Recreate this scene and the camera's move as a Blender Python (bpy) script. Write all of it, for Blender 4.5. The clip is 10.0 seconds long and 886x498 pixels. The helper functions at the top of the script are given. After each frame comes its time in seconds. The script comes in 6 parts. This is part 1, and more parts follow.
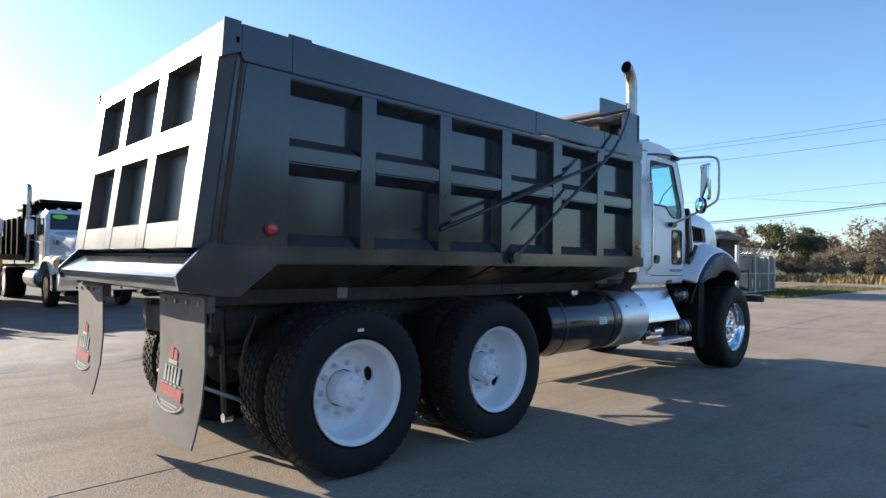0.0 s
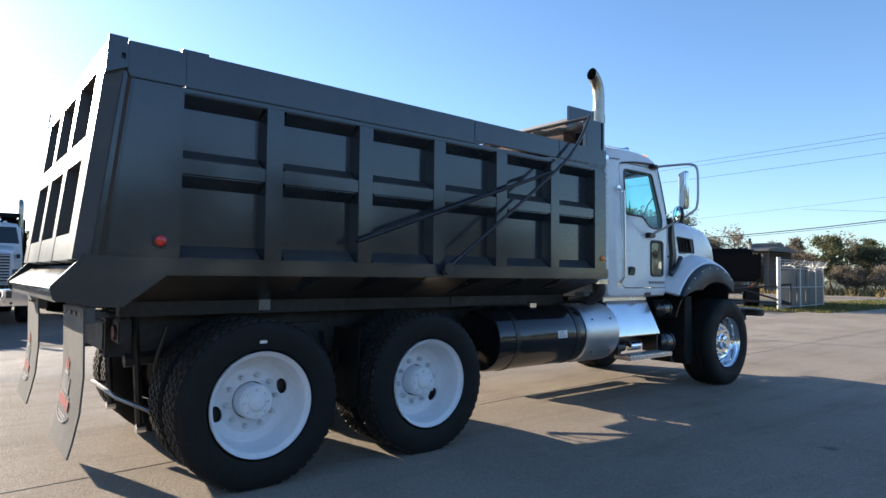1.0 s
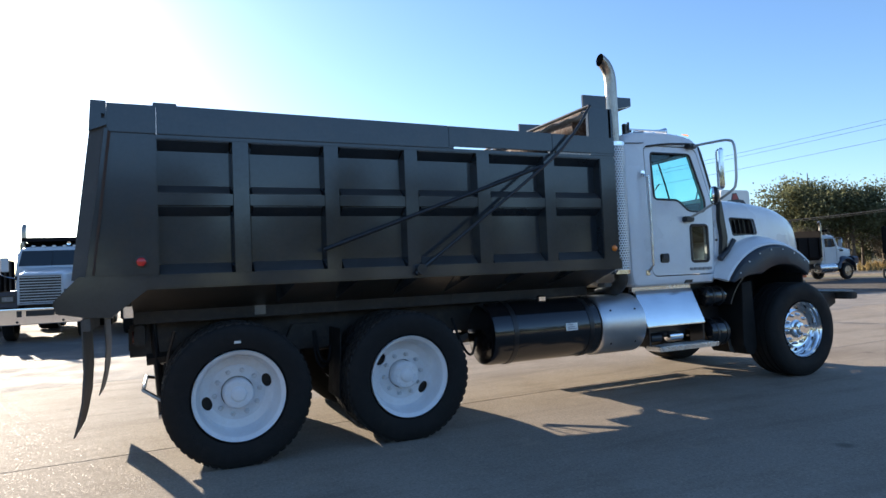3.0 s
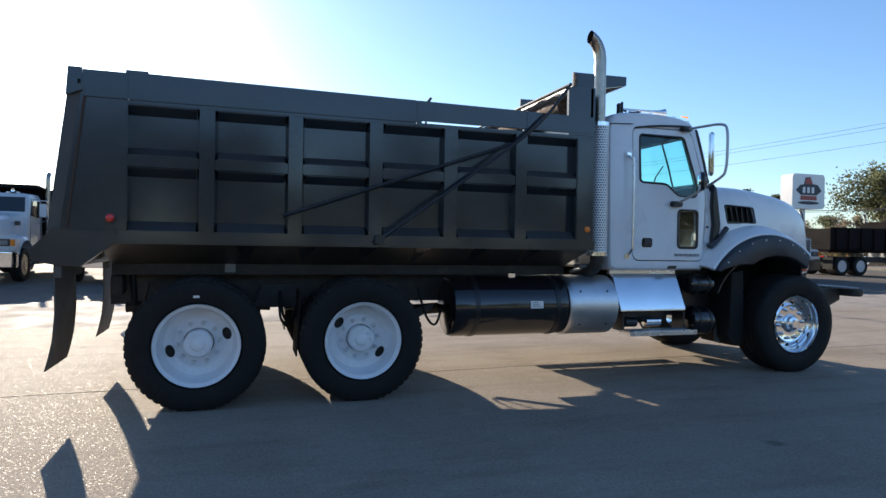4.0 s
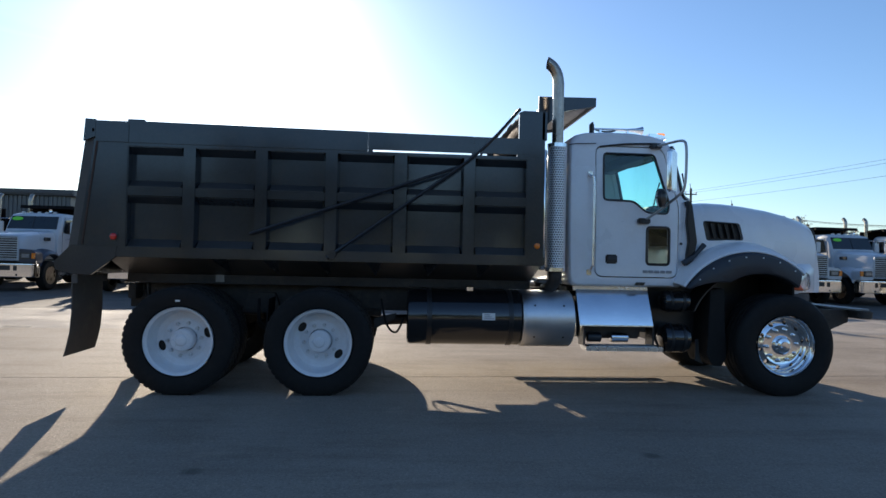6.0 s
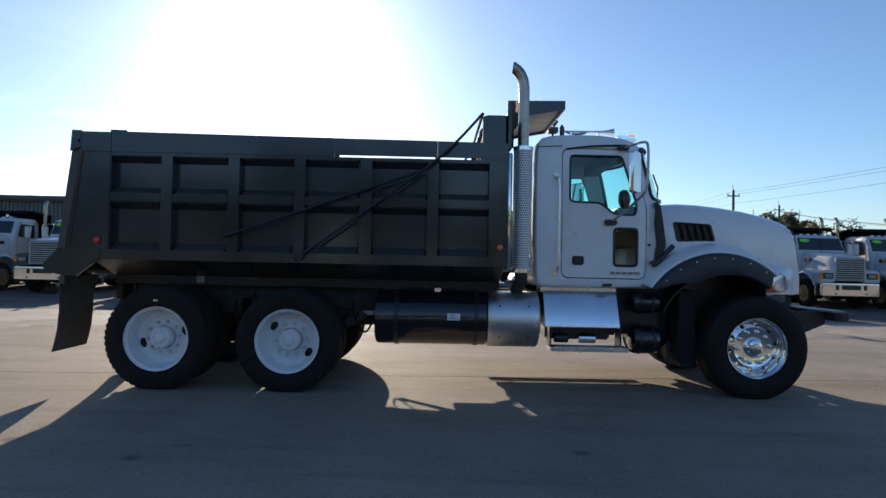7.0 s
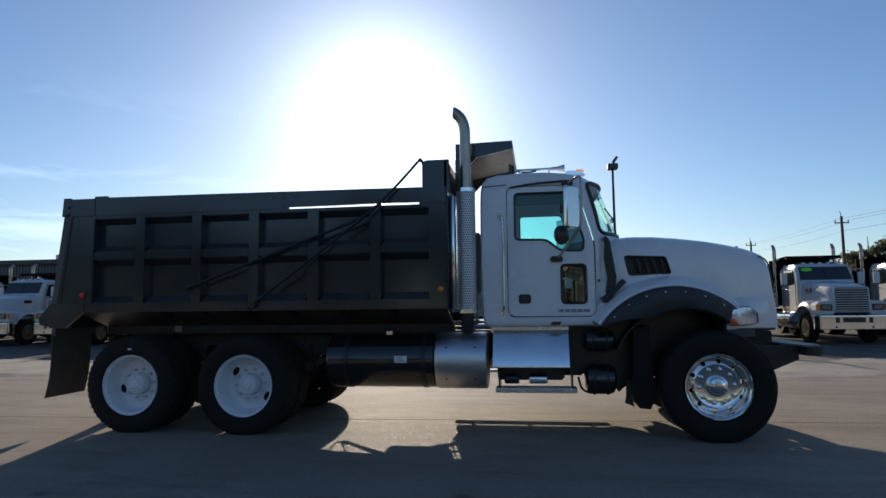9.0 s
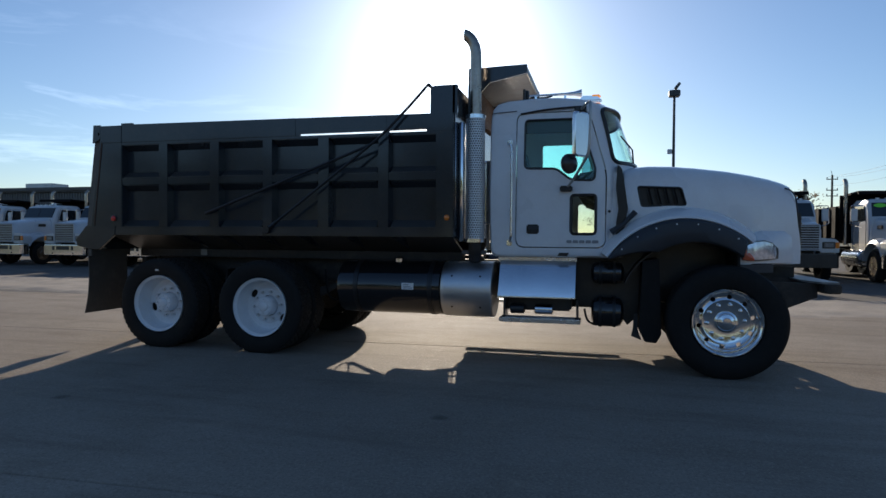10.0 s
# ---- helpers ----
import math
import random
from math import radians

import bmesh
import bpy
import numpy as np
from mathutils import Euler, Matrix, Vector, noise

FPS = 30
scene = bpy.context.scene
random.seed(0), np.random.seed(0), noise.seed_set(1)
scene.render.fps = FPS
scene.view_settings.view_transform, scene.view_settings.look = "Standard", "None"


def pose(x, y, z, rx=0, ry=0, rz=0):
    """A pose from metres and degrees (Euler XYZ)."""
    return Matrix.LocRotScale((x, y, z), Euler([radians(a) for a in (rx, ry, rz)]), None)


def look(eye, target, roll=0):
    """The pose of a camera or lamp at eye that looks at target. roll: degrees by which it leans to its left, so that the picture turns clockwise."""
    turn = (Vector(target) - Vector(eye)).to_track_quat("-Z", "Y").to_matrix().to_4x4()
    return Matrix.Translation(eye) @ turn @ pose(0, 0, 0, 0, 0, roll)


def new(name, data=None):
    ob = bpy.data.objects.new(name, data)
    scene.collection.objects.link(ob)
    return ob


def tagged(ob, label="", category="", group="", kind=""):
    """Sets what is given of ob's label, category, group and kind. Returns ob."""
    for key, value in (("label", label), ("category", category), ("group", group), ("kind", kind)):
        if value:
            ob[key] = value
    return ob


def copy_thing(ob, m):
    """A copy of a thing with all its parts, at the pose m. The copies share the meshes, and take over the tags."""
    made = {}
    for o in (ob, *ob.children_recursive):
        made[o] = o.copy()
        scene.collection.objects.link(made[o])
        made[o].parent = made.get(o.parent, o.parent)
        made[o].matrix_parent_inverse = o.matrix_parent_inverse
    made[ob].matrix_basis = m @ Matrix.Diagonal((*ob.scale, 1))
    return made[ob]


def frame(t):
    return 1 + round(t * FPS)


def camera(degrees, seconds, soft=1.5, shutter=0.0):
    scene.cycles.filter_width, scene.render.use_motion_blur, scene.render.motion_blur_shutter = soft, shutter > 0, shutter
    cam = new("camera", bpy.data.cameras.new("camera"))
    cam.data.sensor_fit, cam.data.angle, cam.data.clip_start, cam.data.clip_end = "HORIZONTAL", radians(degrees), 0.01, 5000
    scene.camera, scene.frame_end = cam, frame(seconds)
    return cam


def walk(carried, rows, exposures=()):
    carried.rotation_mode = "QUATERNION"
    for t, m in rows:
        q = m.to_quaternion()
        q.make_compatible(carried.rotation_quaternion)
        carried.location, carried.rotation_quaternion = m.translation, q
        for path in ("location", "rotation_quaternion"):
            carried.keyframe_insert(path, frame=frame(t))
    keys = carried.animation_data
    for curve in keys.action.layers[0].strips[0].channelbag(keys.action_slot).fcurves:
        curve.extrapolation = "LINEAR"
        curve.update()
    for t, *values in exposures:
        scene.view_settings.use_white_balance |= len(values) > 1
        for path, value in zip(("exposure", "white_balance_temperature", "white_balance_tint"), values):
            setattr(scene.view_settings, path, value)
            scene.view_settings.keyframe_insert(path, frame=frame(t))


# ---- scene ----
cam = camera(71.3, 10.0)

PATH = [
    (0, (0.007, -0.179, 1.372), (1.393, 1.262, 1.413), 0.8),
    (0.5, (0.351, -0.489, 1.337), (1.634, 1.044, 1.398), 0.0),
    (1, (0.747, -0.746, 1.361), (2.014, 0.799, 1.447), 0.6),
    (1.5, (0.974, -1.175, 1.368), (2.103, 0.472, 1.493), -0.1),
    (2, (1.194, -1.42, 1.363), (2.254, 0.273, 1.46), -2.8),
    (2.5, (1.588, -1.577, 1.372), (2.499, 0.203, 1.425), 0.2),
    (2.7, (1.716, -1.655, 1.358), (2.605, 0.135, 1.443), -1.7),
    (3.8, (2.551, -2.251, 1.423), (3.167, -0.348, 1.466), 0.3),
    (4, (2.73, -2.294, 1.398), (3.345, -0.391, 1.377), 1.0),
    (4.5, (3.132, -2.497, 1.371), (3.619, -0.56, 1.477), -1.7),
    (5, (3.604, -2.824, 1.387), (4.05, -0.875, 1.442), -1.5),
    (5.2, (3.836, -2.895, 1.369), (4.154, -0.921, 1.411), 0.4),
    (6.3, (4.683, -3.327, 1.411), (4.807, -1.331, 1.44), 0.4),
    (6.5, (4.846, -3.382, 1.412), (4.948, -1.385, 1.469), -0.6),
    (7, (5.289, -3.413, 1.391), (5.307, -1.413, 1.432), 1.2),
    (7.5, (5.742, -3.513, 1.387), (5.646, -1.519, 1.501), -0.6),
    (8, (6.21, -3.576, 1.369), (5.995, -1.589, 1.427), -1.3),
    (8.5, (6.579, -3.45, 1.378), (6.333, -1.467, 1.455), -0.6),
    (9, (6.962, -3.407, 1.37), (6.661, -1.439, 1.554), -0.7),
    (9.5, (7.316, -3.398, 1.408), (6.925, -1.44, 1.531), -0.2),
    (9.9, (7.447, -3.32, 1.354), (6.991, -1.373, 1.374), -0.0),
    (10, (7.547, -3.255, 1.343), (7.044, -1.32, 1.305), 0.4),
]
EXPO = [(t, e, 5600, 10) for t, e in ((0.0, 1.40), (2.5, 1.41), (4.0, 1.16), (5.0, 1.03), (6.5, 0.68), (7.5, 0.46), (8.5, 0.24), (9.0, 0.16), (10.0, 0.19))]
walk(cam, [(t, look(eye, target, roll)) for t, eye, target, roll in PATH], EXPO)


# ---------- light ----------
SUN = Vector((-0.235, 0.922, 0.305)).normalized()
world = bpy.data.worlds.new("world")
scene.world = world
world.use_nodes = True
wn, wl = world.node_tree.nodes, world.node_tree.links
sky = wn.new("ShaderNodeTexSky")
sky.sky_type = "NISHITA"
sky.sun_disc = False
sky.sun_elevation = math.asin(SUN.z)
sky.sun_rotation = math.atan2(SUN.x, SUN.y)
sky.altitude, sky.air_density, sky.dust_density, sky.ozone_density = 0, 1.0, 0.4, 1.2
wn["Background"].inputs["Strength"].default_value = 0.08
# glare glow added round the sun, whose disc is left out of the sky texture
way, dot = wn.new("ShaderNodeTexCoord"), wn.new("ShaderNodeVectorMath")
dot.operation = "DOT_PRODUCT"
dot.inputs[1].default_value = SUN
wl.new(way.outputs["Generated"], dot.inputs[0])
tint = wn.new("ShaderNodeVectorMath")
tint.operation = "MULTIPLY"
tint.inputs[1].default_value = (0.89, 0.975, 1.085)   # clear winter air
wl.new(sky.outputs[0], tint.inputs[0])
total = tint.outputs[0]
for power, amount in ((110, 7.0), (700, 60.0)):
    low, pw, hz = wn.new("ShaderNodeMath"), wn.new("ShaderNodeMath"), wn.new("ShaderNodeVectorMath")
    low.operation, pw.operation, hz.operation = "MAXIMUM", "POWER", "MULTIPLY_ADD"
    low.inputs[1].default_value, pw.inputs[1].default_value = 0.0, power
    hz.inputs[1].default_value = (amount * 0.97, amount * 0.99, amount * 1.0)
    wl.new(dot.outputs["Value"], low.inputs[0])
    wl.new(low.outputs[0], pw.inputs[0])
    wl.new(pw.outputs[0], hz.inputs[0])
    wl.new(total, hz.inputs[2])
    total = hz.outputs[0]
# thin streaks of high cloud low in the sky
sep, stretch, cirrus, thin, side, low_sky, veil, veil2, lay = (wn.new("ShaderNode" + k) for k in ("SeparateXYZ", "Mapping", "TexNoise", "MapRange", "MapRange", "MapRange", "Math", "Math", "VectorMath"))
low_sky.inputs["From Min"].default_value, low_sky.inputs["From Max"].default_value = 0.34, 0.18
stretch.inputs["Scale"].default_value = (2.2, 2.2, 11.0)
stretch.inputs["Rotation"].default_value = (0, radians(14), 0)
cirrus.inputs["Scale"].default_value, cirrus.inputs["Detail"].default_value, cirrus.inputs["Roughness"].default_value, cirrus.inputs["Distortion"].default_value = 1.6, 7, 0.62, 0.6
thin.inputs["From Min"].default_value, thin.inputs["From Max"].default_value = 0.50, 0.78
side.inputs["From Min"].default_value, side.inputs["From Max"].default_value = -0.35, -0.75
veil.operation, veil2.operation, lay.operation = "MULTIPLY", "MULTIPLY", "MULTIPLY_ADD"
lay.inputs[1].default_value = (6.0, 6.0, 6.0)
wl.new(way.outputs["Generated"], sep.inputs[0])
wl.new(way.outputs["Generated"], stretch.inputs[0])
wl.new(stretch.outputs[0], cirrus.inputs["Vector"])
wl.new(cirrus.outputs["Fac"], thin.inputs["Value"])
wl.new(sep.outputs["X"], side.inputs["Value"])
wl.new(thin.outputs[0], veil.inputs[0])
wl.new(side.outputs[0], veil.inputs[1])
wl.new(sep.outputs["Z"], low_sky.inputs["Value"])
wl.new(veil.outputs[0], veil2.inputs[0])
wl.new(low_sky.outputs[0], veil2.inputs[1])
wl.new(veil2.outputs[0], lay.inputs[0])
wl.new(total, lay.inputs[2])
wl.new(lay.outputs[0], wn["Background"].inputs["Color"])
sun = new("sun", bpy.data.lights.new("sun", "SUN"))
sun.data.energy, sun.data.angle, sun.data.color = 5.0, radians(0.5), (1.0, 0.79, 0.54)
sun.matrix_world = look(SUN * 60, (0, 0, 0))


# ---------- materials ----------
def mat(name, color, rough=0.5, metal=0.0, var=0.15, scale=2.0, bump=0.0, bscale=30.0, coat=0.0, dirt=None, dirt_amount=0.0, spec=0.5, island=0.0, rnd=0.0, place=False):
    m = bpy.data.materials.new(name)
    m.use_nodes = True
    n, l = m.node_tree.nodes, m.node_tree.links
    b = n["Principled BSDF"]
    tc = n.new("ShaderNodeNewGeometry") if place else n.new("ShaderNodeTexCoord")
    where = tc.outputs["Position"] if place else tc.outputs["Object"]
    big, fine = n.new("ShaderNodeTexNoise"), n.new("ShaderNodeTexNoise")
    big.inputs["Scale"].default_value, big.inputs["Detail"].default_value = scale, 6
    fine.inputs["Scale"].default_value, fine.inputs["Detail"].default_value = bscale, 4
    l.new(where, big.inputs["Vector"])
    l.new(where, fine.inputs["Vector"])
    add = n.new("ShaderNodeMath")
    add.operation = "MULTIPLY_ADD"
    add.inputs[1].default_value = 0.35
    l.new(fine.outputs["Fac"], add.inputs[0])
    l.new(big.outputs["Fac"], add.inputs[2])
    mr = n.new("ShaderNodeMapRange")
    mr.inputs["From Min"].default_value, mr.inputs["From Max"].default_value = 0.4, 0.95
    mr.inputs["To Min"].default_value, mr.inputs["To Max"].default_value = 1 - var, 1 + var
    l.new(add.outputs[0], mr.inputs["Value"])
    hsv = n.new("ShaderNodeHueSaturation")
    hsv.inputs["Color"].default_value = (*color, 1)
    out = mr.outputs[0]
    if island or rnd:
        src = n.new("ShaderNodeNewGeometry").outputs["Random Per Island"] if island else n.new("ShaderNodeObjectInfo").outputs["Random"]
        r2 = n.new("ShaderNodeMapRange")
        a = island or rnd
        r2.inputs["To Min"].default_value, r2.inputs["To Max"].default_value = 1 - a, 1 + a
        l.new(src, r2.inputs["Value"])
        mul = n.new("ShaderNodeMath")
        mul.operation = "MULTIPLY"
        l.new(out, mul.inputs[0])
        l.new(r2.outputs[0], mul.inputs[1])
        out = mul.outputs[0]
    l.new(out, hsv.inputs["Value"])
    col = hsv.outputs[0]
    if dirt:
        dn = n.new("ShaderNodeTexNoise")
        dn.inputs["Scale"].default_value, dn.inputs["Detail"].default_value, dn.inputs["Roughness"].default_value = scale * 2.3, 8, 0.7
        l.new(where, dn.inputs["Vector"])
        dr = n.new("ShaderNodeMapRange")
        dr.inputs["From Min"].default_value, dr.inputs["From Max"].default_value = 0.48, 0.72
        dr.inputs["To Max"].default_value = dirt_amount
        l.new(dn.outputs["Fac"], dr.inputs["Value"])
        mx = n.new("ShaderNodeMix")
        mx.data_type = "RGBA"
        l.new(dr.outputs[0], mx.inputs["Factor"])
        l.new(col, mx.inputs["A"])
        mx.inputs["B"].default_value = (*dirt, 1)
        col = mx.outputs["Result"]
    l.new(col, b.inputs["Base Color"])
    rr = n.new("ShaderNodeMapRange")
    rr.inputs["From Min"].default_value, rr.inputs["From Max"].default_value = 0.3, 0.7
    rr.inputs["To Min"].default_value, rr.inputs["To Max"].default_value = rough * 0.8, min(1, rough * 1.2)
    l.new(big.outputs["Fac"], rr.inputs["Value"])
    l.new(rr.outputs[0], b.inputs["Roughness"])
    b.inputs["Metallic"].default_value = metal
    b.inputs["Coat Weight"].default_value = coat
    b.inputs["Coat Roughness"].default_value = 0.08
    b.inputs["Specular IOR Level"].default_value = spec
    if bump:
        bp = n.new("ShaderNodeBump")
        bp.inputs["Strength"].default_value, bp.inputs["Distance"].default_value = bump, 0.01
        l.new(fine.outputs["Fac"], bp.inputs["Height"])
        l.new(bp.outputs[0], b.inputs["Normal"])
    return m


def glass_mat(name, tint, gloss_rough=0.02):
    m = bpy.data.materials.new(name)
    m.use_nodes = True
    n, l = m.node_tree.nodes, m.node_tree.links
    n.remove(n["Principled BSDF"])
    tr, gl, fr, mx = n.new("ShaderNodeBsdfTransparent"), n.new("ShaderNodeBsdfGlossy"), n.new("ShaderNodeLayerWeight"), n.new("ShaderNodeMixShader")
    pw, sc = n.new("ShaderNodeMath"), n.new("ShaderNodeMath")
    pw.operation, sc.operation = "POWER", "MULTIPLY_ADD"
    pw.inputs[1].default_value, sc.inputs[1].default_value, sc.inputs[2].default_value = 4.0, 0.8, 0.04
    tr.inputs["Color"].default_value = (*tint, 1)
    gl.inputs["Roughness"].default_value = gloss_rough
    l.new(fr.outputs["Facing"], pw.inputs[0])
    l.new(pw.outputs[0], sc.inputs[0])
    l.new(sc.outputs[0], mx.inputs["Fac"])
    l.new(tr.outputs[0], mx.inputs[1])
    l.new(gl.outputs[0], mx.inputs[2])
    l.new(mx.outputs[0], n["Material Output"].inputs["Surface"])
    return m


def glow_mat(name, color, strength):
    m = bpy.data.materials.new(name)
    m.use_nodes = True
    b = m.node_tree.nodes["Principled BSDF"]
    b.inputs["Base Color"].default_value = (*color, 1)
    b.inputs["Roughness"].default_value = 0.15
    b.inputs["Emission Color"].default_value = (*color, 1)
    b.inputs["Emission Strength"].default_value = strength
    return m


BED = mat("bed_paint", (0.022, 0.029, 0.038), 0.16, 0, 0.3, 1.3, 0.03, 40, 0.3, (0.05, 0.045, 0.040), 0.35)
BEDDUST = mat("dusty_bed_paint", (0.045, 0.045, 0.044), 0.42, 0, 0.25, 2.0, 0.06, 60, 0, (0.10, 0.09, 0.075), 0.4)
BLACK = mat("black_paint", (0.015, 0.015, 0.016), 0.35, 0, 0.3, 3, 0.08, 50, 0.1, (0.06, 0.05, 0.04), 0.35)
TANKB = mat("tank_black", (0.01, 0.01, 0.011), 0.16, 0, 0.2, 2, 0.02, 40, 0.6)
FRAME = mat("frame_grime", (0.024, 0.021, 0.018), 0.6, 0, 0.4, 4, 0.2, 60, 0, (0.09, 0.07, 0.05), 0.5)
WHITE = mat("white_paint", (0.78, 0.79, 0.80), 0.3, 0, 0.05, 1.5, 0.02, 30, 0.6, (0.55, 0.52, 0.47), 0.18)
WHEELW = mat("wheel_white", (0.76, 0.77, 0.79), 0.42, 0, 0.08, 6, 0.05, 60, 0.1, (0.5, 0.46, 0.4), 0.2)
RUBBER = mat("rubber", (0.0125, 0.0125, 0.0125), 0.66, 0, 0.3, 6, 0.25, 90, 0, (0.03, 0.027, 0.025), 0.3, 0.2)
NUTM = mat("painted_nut", (0.66, 0.665, 0.67), 0.5, 0, 0.2, 30, 0.1, 80, 0, (0.28, 0.24, 0.2), 0.5)
FLAPM = mat("flap_rubber", (0.070, 0.067, 0.061), 0.62, 0, 0.15, 3, 0.05, 50, 0, (0.16, 0.14, 0.11), 0.4)
FLARE = mat("flare_plastic", (0.03, 0.033, 0.04), 0.5, 0, 0.2, 4, 0.15, 160)
CHROME = mat("chrome", (0.86, 0.87, 0.88), 0.07, 1.0, 0.05, 6, 0.02, 30)
ALU = mat("brushed_alu", (0.72, 0.73, 0.74), 0.24, 1.0, 0.1, 5, 0.06, 120)
POLISH = mat("polished_alu", (0.82, 0.83, 0.84), 0.1, 1.0, 0.06, 5, 0.03, 60)
COVER = mat("brushed_cover", (0.74, 0.76, 0.79), 0.2, 1.0, 0.1, 3, 0.03, 150)
STEEL = mat("stack_steel", (0.42, 0.37, 0.31), 0.3, 1.0, 0.25, 5, 0.05, 40, 0, (0.2, 0.13, 0.08), 0.5)
TARPM = mat("tarp_mesh", (0.15, 0.12, 0.10), 0.9, 0, 0.5, 9, 0.6, 45, 0, (0.34, 0.31, 0.28), 0.7)
RUST = mat("tarp_fabric", (0.10, 0.055, 0.035), 0.85, 0, 0.5, 14, 0.5, 50, 0, (0.4, 0.33, 0.26), 0.5)
PIPEM = mat("worn_steel_bar", (0.16, 0.155, 0.15), 0.35, 0.8, 0.25, 8, 0.1, 60)
TANKALU = mat("dull_alu", (0.66, 0.67, 0.68), 0.4, 1.0, 0.12, 4, 0.08, 90)
PLATE = mat("bare_plate", (0.27, 0.26, 0.24), 0.55, 0.2, 0.25, 8, 0.1, 60, 0, (0.2, 0.15, 0.1), 0.4)
GREYST = mat("grey_sheet_steel", (0.24, 0.24, 0.24), 0.5, 0, 0.3, 3, 0.08, 50, 0, (0.14, 0.10, 0.07), 0.5)
GLASS = glass_mat("tinted_glass", (0.72, 0.93, 0.92))
LOWGLASS = glass_mat("grey_glass", (0.80, 0.86, 0.86))
MIRROR = mat("mirror_glass", (0.9, 0.9, 0.9), 0.02, 1.0, 0.0)
SEATM = mat("seat_cloth", (0.05, 0.05, 0.052), 0.85, 0, 0.2, 8, 0.2, 80)
DASH = mat("dash_plastic", (0.045, 0.045, 0.047), 0.6, 0, 0.2, 6, 0.1, 90)
LINER = mat("cab_liner", (0.16, 0.155, 0.15), 0.8, 0, 0.15, 5, 0.1, 60)
DARKRED = mat("dark_red_lens", (0.07, 0.01, 0.01), 0.3, 0, 0.2, 20)
# brown-black that paints in the dark gap beside the tailgate
GAPBROWN = mat("rust_streak", (0.045, 0.026, 0.018), 0.7, 0, 0.4, 12, 0.3, 60, 0, (0.02, 0.02, 0.02), 0.6)
RED = mat("red_lens", (0.55, 0.02, 0.015), 0.15, 0, 0.1, 20, 0, 60, 0.5)
AMBER = mat("amber_lens", (0.8, 0.22, 0.02), 0.15, 0, 0.1, 20, 0, 60, 0.5)
AMBERG = glow_mat("amber_lamp", (0.95, 0.34, 0.03), 0.45)
# bluish, patchy base colour imitates bright reflections in the headlight
CLEAR = mat("clear_lens", (0.70, 0.75, 0.84), 0.10, 0.55, 0.45, 22, 0.25, 18, 1.0)
LABELW = mat("label_white", (0.75, 0.75, 0.72), 0.5, 0, 0.1, 30)
INK = mat("ink_grey", (0.3, 0.3, 0.31), 0.4, 0, 0.1, 30)
TURNL = mat("turn_lens", (0.75, 0.17, 0.07), 0.15, 0, 0.1, 20, 0, 60, 0.5)
REDINK = mat("ink_red", (0.36, 0.055, 0.045), 0.5, 0, 0.25, 25, 0, 60, 0, (0.2, 0.17, 0.15), 0.6)
DARKINK = mat("ink_dark", (0.03, 0.03, 0.045), 0.5, 0, 0.2, 20)
GREENST = mat("green_sticker", (0.25, 0.75, 0.05), 0.5, 0, 0.05, 20)
BGWHITE = mat("fleet_white", (0.55, 0.56, 0.575), 0.33, 0, 0.06, 1.5, 0.02, 30, 0.5, (0.5, 0.47, 0.42), 0.2)
NAVY = mat("navy_fender", (0.02, 0.028, 0.05), 0.35, 0, 0.2, 3, 0.05, 40, 0.3)
CONCRETE = mat("concrete", (0.31, 0.268, 0.218), 0.62, 0, 0.2, 0.35, 0.35, 130, 0, (0.20, 0.165, 0.125), 0.6, 0.06, 0, 0.05, True)


